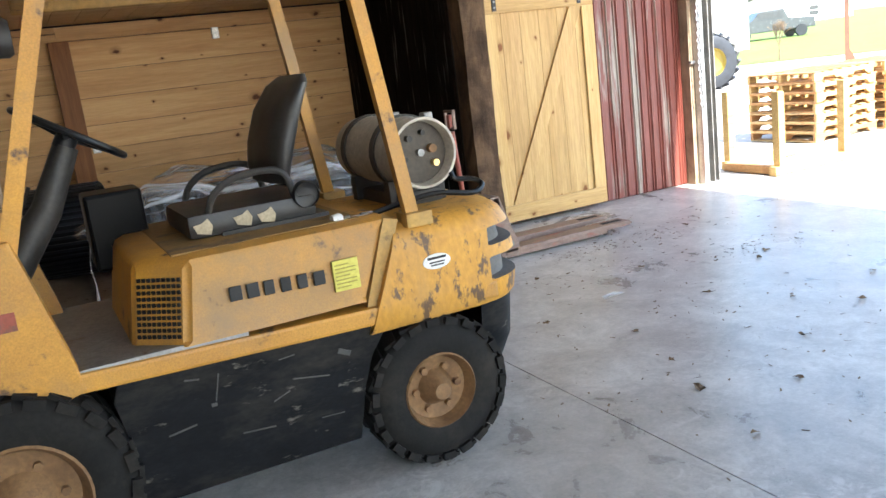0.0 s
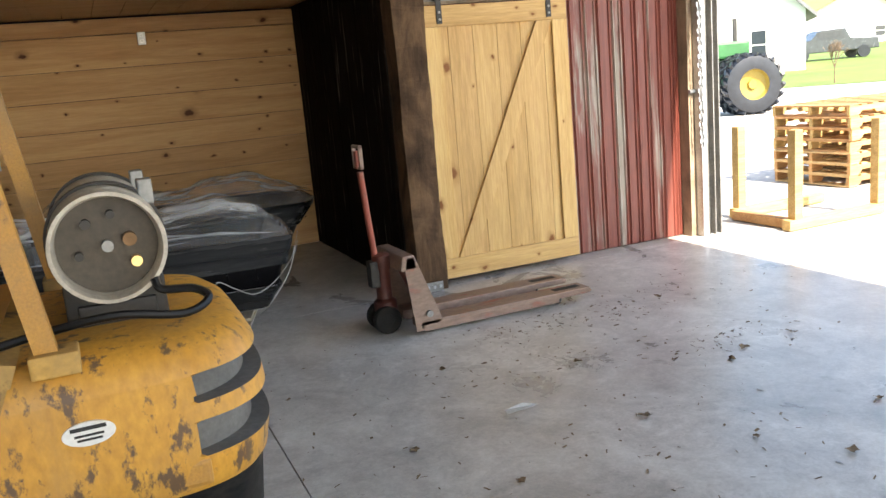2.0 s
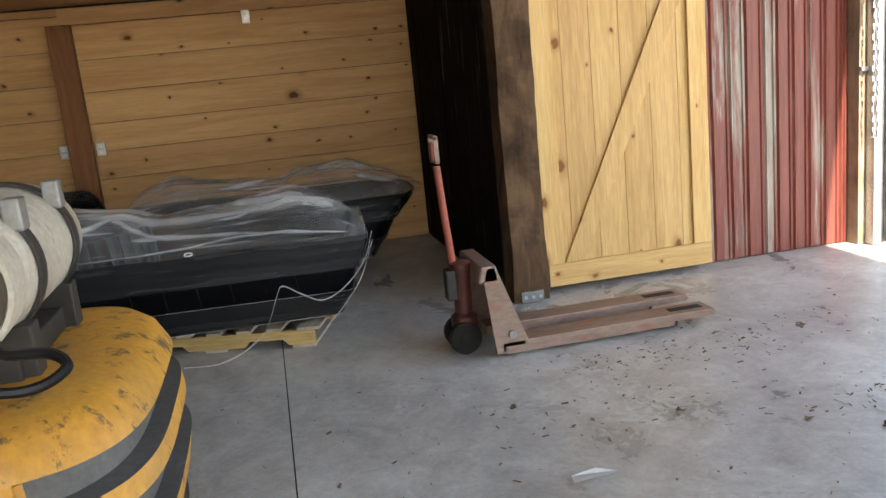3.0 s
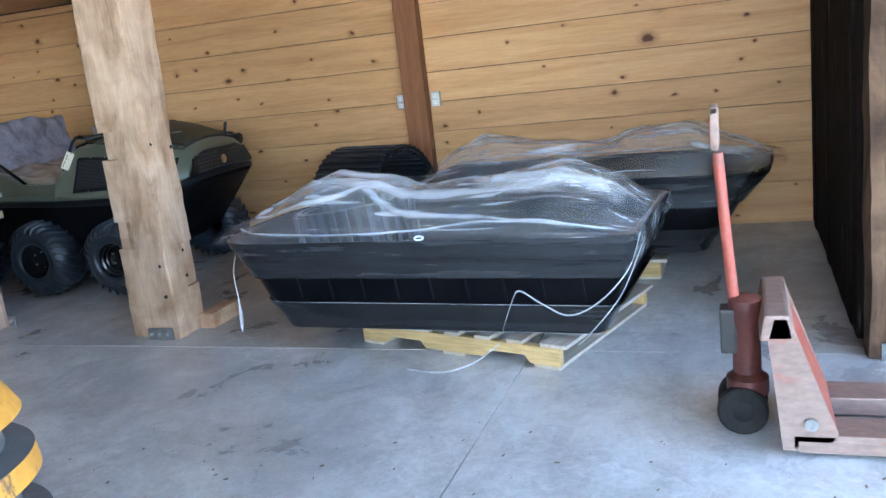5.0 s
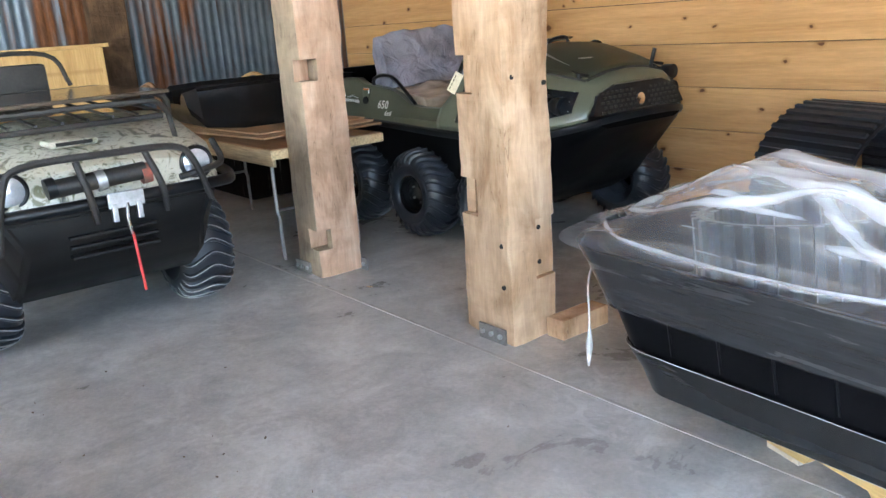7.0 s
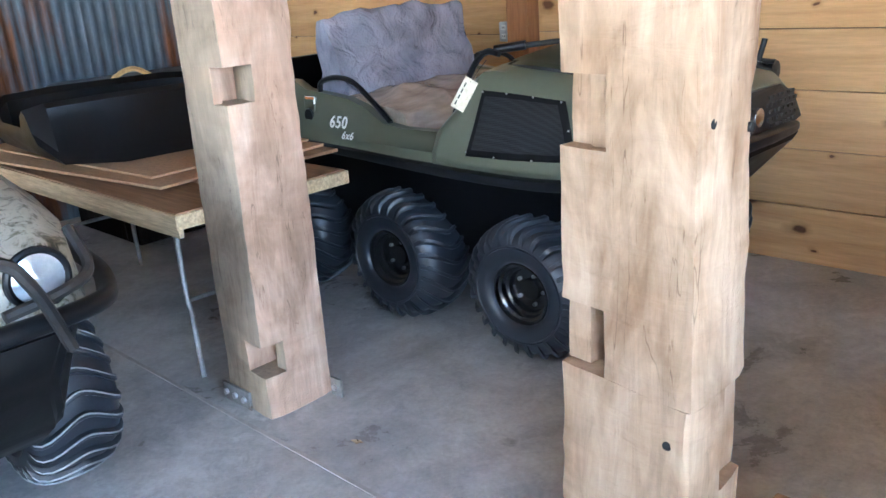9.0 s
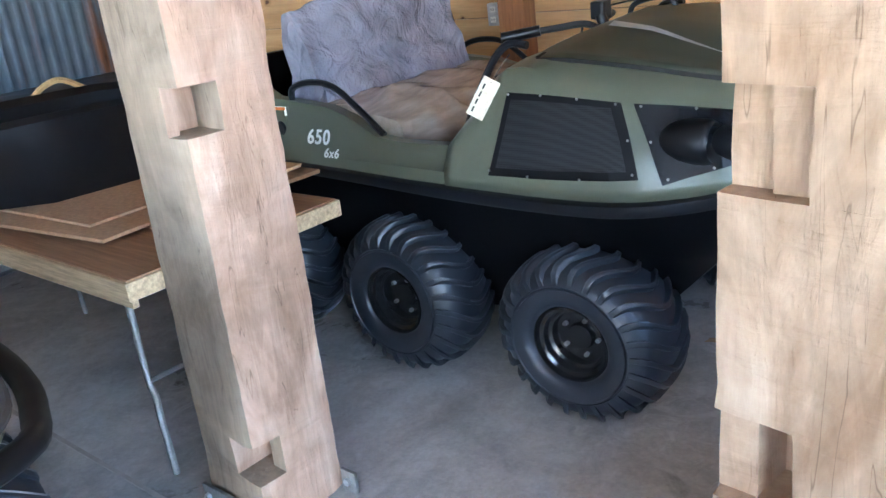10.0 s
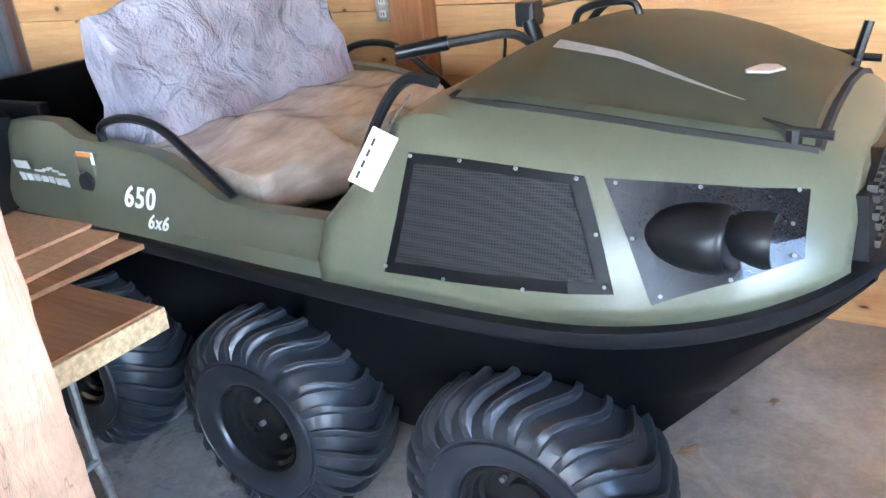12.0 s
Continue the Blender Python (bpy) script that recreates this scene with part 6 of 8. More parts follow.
side_m = Matrix.Translation((-2.12, 7.439, 0.858)) @ Matrix.Rotation(radians(70), 4, "X")
lettering("number_decal", "650", 0.078, WHITE, side_m, argo, "silver model number decal")
lettering("number_decal", "6x6", 0.05, WHITE, Matrix.Translation((-2.01, 7.416, 0.815)) @ Matrix.Rotation(radians(63), 4, "X"), argo, "silver drive decal")
part("name_decal", bars_text([(0, 0.0, 0.028, 0.04), (0.036, 0.0, 0.028, 0.038), (0.072, 0.0, 0.028, 0.038), (0.108, 0.0, 0.028, 0.036), (0.144, 0.0, 0.024, 0.036), (0.176, 0.0, 0.024, 0.034), (0.206, 0.0, 0.026, 0.034), (0.0, 0.055, 0.07, 0.026), (0.09, 0.05, 0.05, 0.006), (0.135, 0.056, 0.03, 0.006), (0.16, 0.062, 0.025, 0.006), (0.18, 0.054, 0.03, 0.006), (0.205, 0.046, 0.03, 0.006)], Matrix.Translation((-2.60, 7.455, 0.875)) @ Matrix.Rotation(radians(11), 4, "X")), SILVER_INK, argo, "silver decal of plain bars")

# wrapped bench seat
wrapped = thing("bench_seat", "bench seat wrapped in clear bubble wrap", "seat", at=(-2.1, 8.05, 0.74))


def crumple(rows, seed, amp=0.026):
    out = []
    for r in rows:
        q = []
        for p in r:
            v_ = Vector(p)
            q.append(v_ + noise.noise_vector(v_ * 3.5 + Vector((seed, 0, 0))) * amp * 1.7 + noise.noise_vector(v_ * 9 + Vector((seed, 1, 0))) * amp * 0.8 + noise.noise_vector(v_ * 17 + Vector((seed, 3, 0))) * amp * 0.1 + Vector((0.8, 0, 0.5)) * (amp * 1.6 * (0.3 - abs(noise.noise(Vector((v_.x * 5, v_.y * 5.5 + v_.z * 4, v_.z * 7 + seed)))))))
        out.append(q)
    return out


def pad(y0, y1, prof, seed, n=44):
    bm = bmesh.new()
    rows_ = []
    for i in range(n + 1):
        y_ = y0 + (y1 - y0) * i / n
        e = 0.9 + 0.1 * math.sin(math.pi * i / n) ** 0.4
        cx_ = sum(p[0] for p in prof) / len(prof)
        cz_ = sum(p[1] for p in prof) / len(prof)
        rows_.append([(cx_ + (x_ - cx_) * e, y_, cz_ + (z_ - cz_) * e) for x_, z_ in prof])
    skin(bm, crumple(rows_, seed))
    return bm


def rounded(prof, n=7):
    return [(p.x, p.z) for p in smooth_path([(x_, 0, z_) for x_, z_ in prof + [prof[0]]], n)[:-1]]


part("backrest", pad(7.60, 8.55, rounded([(-2.32, 0.90), (-2.18, 0.92), (-2.21, 1.10), (-2.26, 1.33), (-2.31, 1.36), (-2.36, 1.31), (-2.39, 1.05)]), 3.0), BUBBLE, wrapped, "backrest in crumpled bubble wrap", smooth=True)
BROWN_WRAP = surface("brown_seat_under_film", (0.33, 0.265, 0.205), (0.47, 0.40, 0.335), 2.2, (0.12, 0.22), 0, 0.2, 9, stretch=(3.5, 0.8, 3.5))
part("cushion", pad(7.60, 8.55, rounded([(-2.26, 0.80), (-1.80, 0.78), (-1.72, 0.86), (-1.78, 0.955), (-2.04, 0.99), (-2.26, 0.96)]), 9.0), BROWN_WRAP, wrapped, "brown cushion under clear film", smooth=True)

bar = thing("handlebar", "black handlebar with bright brake lever and switch box", "handlebar", at=(-1.410, 8.3, 1.13))
b = bmesh.new()
tube(b, smooth_path([(-1.250, 8.28, 1.10), (-1.310, 8.22, 1.17), (-1.410, 8.14, 1.17), (-1.570, 8.05, 1.155)]), 0.013, 8)
part("bar_tube", b, BLACK_IRON, bar, smooth=True)
b = bmesh.new()
tube(b, smooth_path([(-1.310, 8.30, 1.17), (-1.350, 8.46, 1.18), (-1.430, 8.62, 1.17)]), 0.013, 8)
part("bar_tube", b, BLACK_IRON, bar, smooth=True)
b = bmesh.new()
tube(b, [(-1.460, 8.11, 1.168), (-1.590, 8.04, 1.152)], 0.021, 12)
part("grip", b, BLACK_PLASTIC, bar, smooth=True)
b = bmesh.new()
tube(b, [(-1.240, 8.28, 1.06), (-1.290, 8.27, 1.20)], 0.022, 10)
part("stem", b, BLACK_PLASTIC, bar, smooth=True)
part("switch_box", boxes((-1.33, -1.27, 8.26, 8.33, 1.18, 1.25), bevel=0.012), BLACK_PLASTIC, bar)
b = bmesh.new()
tube(b, [(-1.310, 8.30, 1.225), (-1.150, 8.40, 1.25)], 0.008, 8)
part("brake_lever", b, CHROME, bar, smooth=True)
b = bmesh.new()
tube(b, smooth_path([(-1.330, 8.20, 1.16), (-1.290, 8.12, 1.10), (-1.230, 8.1, 1.05)]), 0.005, 6)
part("cable", b, BLACK_PLASTIC, bar, smooth=True)

tag = part("paper_tag", boxes((-0.029, 0.029, -0.001, 0.001, -0.135, 0.0)), OFFWHITE_TAG, None, "cream card tag hanging from the grab rail", category="tag")
tag.matrix_basis = Matrix.Translation((-1.225, 7.475, 1.10)) @ Matrix.Rotation(radians(30), 4, "Y") @ Matrix.Rotation(radians(-12), 4, "X") @ Matrix.Rotation(radians(25), 4, "Z")
b = bmesh.new()
for i in range(4):
    box(b, -0.018, -0.012, -0.0025, -0.001, -0.04 - i * 0.027, -0.022 - i * 0.027)
ink = part("tag_writing", b, BLACK_INK)
ink.parent = tag
b = bmesh.new()
tube(b, [(0, 0, -0.012), (0.005, 0.01, 0.05), (0.012, 0.02, 0.09)], 0.002, 5)
cord = part("tag_string", b, BLACK_PLASTIC)
cord.parent = tag


# ---- wrapped boats on pallets ----
def pallet(label, at, rz, mats, group=""):
    t_ = thing("pallet", label, "pallet", group, at, rz)
    L, W = 1.22, 1.02
    for i in range(3):
        y0 = (0, W / 2 - 0.019, W - 0.038)[i]
        bm_ = bmesh.new()
        prof = [(0, 0.018), (0.16, 0.018), (0.19, 0.055), (0.40, 0.055), (0.43, 0.018), (0.79, 0.018), (0.82, 0.055), (1.03, 0.055), (1.06, 0.018), (L, 0.018), (L, 0.105), (0, 0.105)]
        skin(bm_, [[(x_, y_, z_) for x_, z_ in prof] for y_ in (y0, y0 + 0.038)])
        local("stringer", bm_, mats[0], t_)
    for i in range(7):
        x0 = i * (L - 0.10) / 6
        bm_ = bmesh.new()
        box(bm_, x0, x0 + (0.14 if i in (0, 6) else 0.09), 0, W, 0.106, 0.124, bevel=0.002)
        local("deck_board", bm_, mats[1], t_)
    for x0 in (0.0, 0.54, L - 0.14):
        bm_ = bmesh.new()
        box(bm_, x0, x0 + 0.14, 0, W, 0.0, 0.017, bevel=0.002)
        local("bottom_board", bm_, mats[1], t_)
    return t_


PAL_GREY = wood("pale_dry_pallet_slats", (0.52, 0.45, 0.36), (0.36, 0.29, 0.21), None, "y", rough=0.8)
ca = math.atan2(6.131 - 6.486, 2.643 - 1.473)
pallet("wooden pallet with pale slats under the wrapped boat", (1.473, 6.486, 0.001), math.degrees(ca), (YELLOW_PALLET, PAL_GREY))


def boat_level(z, xf, xb, hw, r):
    """Plan outline of the blunt-bowed hull at one height, bow at small x, corners rounded by r."""
    pts = []
    for cx_, cy_, a0 in ((xf + r, hw - r, 90), (xf + r, -hw + r, 180)):
        for k in range(11):
            a = radians(a0 + 9 * k)
            pts.append((cx_ + r * math.cos(a) * (1.0 if r < 0.2 else 0.75), cy_ + r * math.sin(a), z))
    rs = 0.06
    for cx_, cy_, a0 in ((xb - rs, -hw + rs, 270), (xb - rs, hw - rs, 0)):
        for k in range(5):
            a = radians(a0 + 22.5 * k)
            pts.append((cx_ + rs * math.cos(a), cy_ + rs * math.sin(a), z))
    return pts


HULL_LEVELS = ((0.022, 0.50, 2.19, 0.43, 0.11), (0.026, 0.47, 2.205, 0.455, 0.12), (0.05, 0.455, 2.215, 0.465, 0.12), (0.168, 0.375, 2.27, 0.473, 0.15), (0.176, 0.355, 2.285, 0.492, 0.16), (0.19, 0.34, 2.29, 0.497, 0.17),
               (0.33, 0.185, 2.33, 0.507, 0.25), (0.455, 0.045, 2.37, 0.515, 0.33), (0.462, 0.01, 2.39, 0.538, 0.34), (0.495, 0.0, 2.40, 0.545, 0.34), (0.508, 0.01, 2.39, 0.535, 0.34), (0.50, 0.05, 2.36, 0.50, 0.33),
               (0.40, 0.16, 2.32, 0.48, 0.30), (0.14, 0.46, 2.2, 0.43, 0.26))


def boat(label, at, rz):
    t_ = thing("boat", label, "boat", "wrapped black boats", at, rz)
    bm_ = bmesh.new()
    skin(bm_, [boat_level(*l) for l in HULL_LEVELS])
    local("hull", bm_, DARK_HULL, t_, "black plastic hull", smooth=True)
    for s in (-1, 1):
        for k in range(9):
            x_ = 0.62 + k * 0.19
            bm_ = bmesh.new()
            tube(bm_, [(x_ + 0.01, s * 0.497, 0.20), (x_, s * 0.506, 0.31), (x_ - 0.004, s * 0.508, 0.335)], 0.006, 6)
            local("hull_rib", bm_, DARK_HULL, t_)
    return t_


def ribbed_loop(parent, make, centre, radius, width, squash=1.0, n=44):
    """A rubber drive track bent into a loop: a band with cross ribs."""
    bm_ = bmesh.new()
    cx_, cy_, cz_ = centre
    ring_o = []
    for rr in (radius, radius - 0.02):
        for yy_ in (-width / 2, width / 2):
            ring_o.append((yy_, rr))
    rows_ = []
    for k in range(n + 1):
        a = 2 * math.pi * k / n
        rows_.append([(cx_ + yy_, cy_ + rr * math.cos(a), cz_ + squash * rr * math.sin(a)) for yy_, rr in (ring_o[0], ring_o[1], ring_o[3], ring_o[2])])
    skin(bm_, rows_, True, False)
    band = make("track_band", bm_, BLACK_PLASTIC, parent, smooth=True)
    bm_ = bmesh.new()
    for k in range(n):
        a = 2 * math.pi * k / n
        m_ = Matrix.Translation((cx_, cy_, cz_)) @ Matrix.Diagonal((1, 1, squash, 1)) @ Matrix.Rotation(a, 4, "X")
        box(bm_, -width * 0.49, width * 0.49, radius - 0.004, radius + 0.016, -0.012, 0.012, m=m_)
        box(bm_, -width * 0.46, width * 0.46, radius - 0.045, radius - 0.018, -0.016, 0.016, m=m_)
    make("track_ribs", bm_, RUBBER, parent)
    return band


BOAT_AT, BOAT_RZ = (0.66, 6.81, 0.126), -3.6
boat_1 = boat("black boat wrapped in clear stretch film on a pallet", BOAT_AT, BOAT_RZ)
boat_2 = boat("black boat wrapped in stretch film beside the pine wall", (3.72, 8.10, 0.128), 178.0)
pallet("wooden pallet under the second wrapped boat", (1.75, 7.62, 0.001), 0.0, (YELLOW_PALLET, PAL_GREY))

coil_1 = thing("rubber_track", "coiled black ribbed rubber track inside the boat", "rubber track", "black ribbed rubber tracks", (1.40, 6.75, 0.62))
coil_1.matrix_basis = pose(1.40, 6.75, 0.62, 0, 84, 0)
ribbed_loop(coil_1, local, (0.0, 0.0, 0.0), 0.27, 0.24, 1.25, 30)
part("track_crate", boxes((1.08, 1.72, 6.55, 6.95, 0.27, 0.50), bevel=0.01), DARK_HULL, None, "dark box under the coiled track inside the boat", category="box")
coil_2 = thing("rubber_track", "black ribbed rubber track standing as a loop by the pine wall", "rubber track", "black ribbed rubber tracks", (0.72, 8.52, 0.0), -16)
ribbed_loop(coil_2, local, (0, 0, 0.435), 0.415, 0.62)


RIDGE = ((0.0, 0.515), (0.10, 0.545), (0.30, 0.635), (0.58, 0.76), (0.95, 0.725), (1.14, 0.66), (1.50, 0.70), (1.96, 0.758), (2.18, 0.69), (2.40, 0.545))


def ridge_height(x_):
    for (x0, z0), (x1, z1) in zip(RIDGE, RIDGE[1:]):
        if x_ <= x1:
            f = max(0.0, (x_ - x0) / (x1 - x0))
            return z0 + (z1 - z0) * f * f * (3 - 2 * f) * 0.5 + (z1 - z0) * f * 0.5
    return RIDGE[-1][1]


def half_width(x_):
    """Half width of the gunwale x_ metres behind the bow."""
    f = min(1.0, max(0.0, x_ / 0.255))
    return 0.212 + 0.34 * math.sqrt(max(0.0, 1 - (1 - f) ** 2))


def film_z(x_, y_, seed=0.0):
    """Height of the film: a tent from gunwale to ridge, drawn in between the humps, with pulled folds."""
    hw = half_width(x_)
    f = min(1.0, abs(y_) / hw)
    zr = ridge_height(x_)
    t_ = 1 - f
    t_ = min(1.0, t_ * 1.35)
    t_ = t_ ** 1.15
    fold = 0.020 * noise.noise(Vector((x_ * 1.6, y_ * 7 + x_ * 2.2, seed))) + 0.010 * noise.noise(Vector((x_ * 3.0, y_ * 19 - x_ * 5, seed + 4))) + 0.006 * noise.noise(Vector((x_ * 5.0, y_ * 33 + x_ * 9, seed + 8)))
    return 0.512 + (zr - 0.512) * t_ + fold * (1 - f ** 4) * min(1.0, (zr - 0.5) * 8)


def film_ribbon(t_, pts, width, seed, lift=0.008):
    """A bunched band of film along (x, y) points on the tent."""
    path = smooth_path([(x_, y_, 0) for x_, y_ in pts], 9)
    bm_ = bmesh.new()
    rows_ = []
    for i, p in enumerate(path):
        d = (path[min(i + 1, len(path) - 1)] - path[max(i - 1, 0)]).normalized()
        o = Vector((-d.y, d.x, 0))
        w = 1.35 * width * (0.55 + 0.45 * math.sin(math.pi * min(1, i / len(path) * 1.1 + 0.15))) * (1 + 0.35 * noise.noise(Vector((i * 0.3, seed, 0))))
        row = []
        for k in range(9):
            a = (k - 4) / 4
            q = p + o * (w * a)
            row.append((q.x, q.y, film_z(q.x, q.y, seed) + lift + 0.006 * (1 - a * a) + 0.004 * noise.noise(Vector((i * 0.25, k * 1.7, seed)))))
        rows_.append(row)
    skin(bm_, rows_, False, False)
    band = local("film_band", bm_, BAND_FILM, t_, "bunched milky band of film", smooth=True)
    thin = band.data.attributes.new("thickness", "FLOAT", "POINT")
    for i in range(len(band.data.vertices)):
        r_, k = divmod(i, 9)
        e = min(1.0, r_ / 4, (len(path) - 1 - r_) / 4)
        thin.data[i].value = max(0.0, 1 - (abs(k - 4) / 4) ** 1.5) * (0.35 + 0.65 * e)


def wrap_film(label, at, rz, seed):
    """Stretch film from gunwale to gunwale over what stands inside, and wound round the sides."""
    t_ = thing("stretch_film", label, "plastic wrap", "", at, rz)
    bm_ = bmesh.new()
    rows_ = []
    for i in range(97):
        x_ = 2.41 * i / 96
        hw = half_width(x_) + 0.012
        rows_.append([(x_, hw * (-1 + 2 * k / 56), film_z(x_, hw * (-1 + 2 * k / 56), seed)) for k in range(57)])
    skin(bm_, rows_, False, False)
    local("film", bm_, WRAP, t_, smooth=True)

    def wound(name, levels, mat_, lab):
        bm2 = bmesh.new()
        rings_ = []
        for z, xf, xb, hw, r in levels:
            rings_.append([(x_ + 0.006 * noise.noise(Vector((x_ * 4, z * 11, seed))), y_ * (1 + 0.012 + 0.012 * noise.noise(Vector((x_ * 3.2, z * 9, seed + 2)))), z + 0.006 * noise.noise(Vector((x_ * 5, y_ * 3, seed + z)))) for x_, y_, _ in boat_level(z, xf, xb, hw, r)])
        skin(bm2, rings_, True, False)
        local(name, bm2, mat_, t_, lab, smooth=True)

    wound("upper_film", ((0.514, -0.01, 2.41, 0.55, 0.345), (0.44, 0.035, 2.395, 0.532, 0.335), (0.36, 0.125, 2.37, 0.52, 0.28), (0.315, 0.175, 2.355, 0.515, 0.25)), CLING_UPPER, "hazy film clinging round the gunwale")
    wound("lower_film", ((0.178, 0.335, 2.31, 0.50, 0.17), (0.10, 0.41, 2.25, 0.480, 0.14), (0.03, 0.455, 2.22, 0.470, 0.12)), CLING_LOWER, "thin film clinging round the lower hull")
    # thin white tubes stand in for the highlight along the film's edges
    for z, xf, xb, hw, r in ((0.180, 0.335, 2.30, 0.508, 0.17), (0.030, 0.455, 2.215, 0.474, 0.12)):
        bm_ = bmesh.new()
        ring_ = boat_level(z, xf, xb, hw, r)
        tube(bm_, [Vector(p) + Vector((0, 0, 0.004 * noise.noise(Vector(p) * 3))) for p in ring_[14:22] + [(ring_[21][0] * (1 - f) + ring_[22][0] * f, ring_[22][1], z) for f in (0.1, 0.25, 0.4, 0.55, 0.7, 0.85)] + ring_[22:25]], 0.0011, 5)
        local("film_edge_glint", bm_, ROPE_FILM, t_, smooth=True)
    # stern end
    bm_ = bmesh.new()
    skin(bm_, [[(2.405 + 0.01 * math.sin(k), -0.55 + 1.1 * k / 16, film_z(2.40, -0.55 + 1.1 * k / 16, seed) - f * 0.10 + 0.0) for k in range(17)] for f in (0, 1)], False, False)
    local("end_film", bm_, HAZE_WRAP, t_, smooth=True)
    film_ribbon(t_, [(0.03, -0.16), (0.22, -0.12), (0.42, -0.13), (0.62, -0.10), (0.85, -0.12), (1.12, -0.16), (1.5, -0.22), (1.95, -0.20), (2.35, -0.12)], 0.065, seed + 1)
    film_ribbon(t_, [(0.03, -0.20), (0.25, -0.28), (0.50, -0.30), (0.75, -0.25), (1.05, -0.12), (1.35, 0.05)], 0.026, seed + 2, 0.012)
    film_ribbon(t_, [(0.02, -0.18), (0.12, -0.22), (0.22, -0.20), (0.36, -0.22)], 0.08, seed + 8, 0.010)
    film_ribbon(t_, [(0.02, 0.10), (0.16, 0.16), (0.34, 0.24), (0.6, 0.30)], 0.08, seed + 9, 0.008)
    film_ribbon(t_, [(1.55, -0.10), (1.8, -0.16), (2.05, -0.15), (2.3, -0.2)], 0.09, seed + 10, 0.006)
    film_ribbon(t_, [(0.06, -0.10), (0.30, 0.02), (0.55, 0.10), (0.85, 0.05), (1.2, 0.10), (1.6, 0.25)], 0.075, seed + 3)
    film_ribbon(t_, [(0.70, 0.02), (0.95, -0.20), (1.25, -0.34), (1.7, -0.42), (2.3, -0.50)], 0.030, seed + 4)
    film_ribbon(t_, [(0.06, -0.24), (0.35, -0.46), (0.7, -0.51), (1.15, -0.515)], 0.014, seed + 5)
    film_ribbon(t_, [(0.60, -0.525), (1.2, -0.50), (1.6, -0.46), (2.0, -0.47), (2.38, -0.52)], 0.012, seed + 6, 0.012)
    film_ribbon(t_, [(1.25, 0.10), (1.6, 0.06), (1.95, 0.02), (2.2, 0.10)], 0.05, seed + 7)
    return t_


ROPE_FILM = film_wrap("bunched_film", (0.80, 0.80, 0.81), 0.32, 0.62, 0.4, 0.3)
BAND_FILM = film_wrap("milky_film_band", (0.82, 0.82, 0.83), 0.34, 0.66, 0.3, 0.3, True)
HAZE_WRAP = film_wrap("hazy_clear_film", (0.62, 0.63, 0.65), 0.08, 0.2, 0.2, 0.1)
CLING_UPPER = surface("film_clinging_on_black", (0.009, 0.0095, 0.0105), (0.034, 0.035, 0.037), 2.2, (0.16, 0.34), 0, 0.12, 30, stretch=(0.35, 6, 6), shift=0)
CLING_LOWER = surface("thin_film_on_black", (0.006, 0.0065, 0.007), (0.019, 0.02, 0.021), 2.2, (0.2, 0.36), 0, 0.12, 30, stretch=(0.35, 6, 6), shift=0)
wrap_film("clear stretch film pulled over the boat in folds", BOAT_AT, BOAT_RZ, 0.0)
wrap_film("clear stretch film over the second boat", (3.72, 8.10, 0.128), 178.0, 5.0)
# knot of film on the gunwale
b = bmesh.new()
loop = [Vector((2.0 + 0.022 * math.cos(a), 6.168 + 0.006 * math.sin(a), 0.650 + 0.008 * math.sin(a))) for a in (2 * math.pi * k / 18 for k in range(19))]
tube(b, loop, 0.004, 7)
part("film_knot", b, PAPER, None, "white twisted knot of film on the gunwale", category="plastic wrap", smooth=True)
STRAP_RUNS = ([(3.05, 6.08, 0.66), (2.99, 6.07, 0.50), (2.86, 6.06, 0.36), (2.72, 6.06, 0.295), (2.60, 6.06, 0.35), (2.50, 6.06, 0.412), (2.46, 6.06, 0.36), (2.41, 6.06, 0.24), (2.36, 6.12, 0.135)], [(2.36, 6.12, 0.134), (2.24, 6.10, 0.05), (2.08, 6.07, 0.006), (1.88, 6.10, 0.005)], [(3.05, 6.1, 0.6), (2.95, 6.08, 0.38), (2.80, 6.07, 0.2), (2.74, 6.11, 0.138)])
straps = thing("packing_strap", "loose white plastic packing strap trailing off the boat", "strap", at=(2.3, 6.1, 0.1))
for pts in (STRAP_RUNS):
    b = bmesh.new()
    P = smooth_path(pts, 6)
    rows = []
    for p in P:
        rows.append([p + Vector((0.0, 0.0, 0.004)), p + Vector((0.0, 0.0015, 0.004)), p + Vector((0, 0.0015, -0.003)), p + Vector((0, 0, -0.003))])
    skin(b, rows)
    part("strap", b, STRAP, straps)
b = bmesh.new()
tube(b, smooth_path([(0.74, 6.52, 0.58), (0.71, 6.48, 0.42), (0.72, 6.47, 0.25), (0.70, 6.48, 0.06)], 6), 0.005, 6, [0.004] * 12 + [0.004, 0.006, 0.010, 0.014, 0.012, 0.008, 0.004])
part("film_tail", b, ROPE_FILM, None, "twisted tail of stretch film hanging from the bow", category="plastic wrap", smooth=True)


# ---- camouflage utility vehicle with bumper bars ----
CY = 5.28
utv = thing("camouflage_vehicle", "muddy black amphibious vehicle with camouflage hood, winch and bumper bars", "vehicle", at=(-2.0, CY, 0))
MUDDY = surface("muddy_black_hull", (0.004, 0.004, 0.0045), (0.011, 0.0105, 0.010), 4, (0.35, 0.55), 0, 0.1, spec=0.2)
# Light grey that paints a bright highlight along the dark lugs.
LUG_GLINT = surface("lug_edge_glint", (0.22, 0.22, 0.22), (0.34, 0.335, 0.33), 8, (0.6, 0.75))
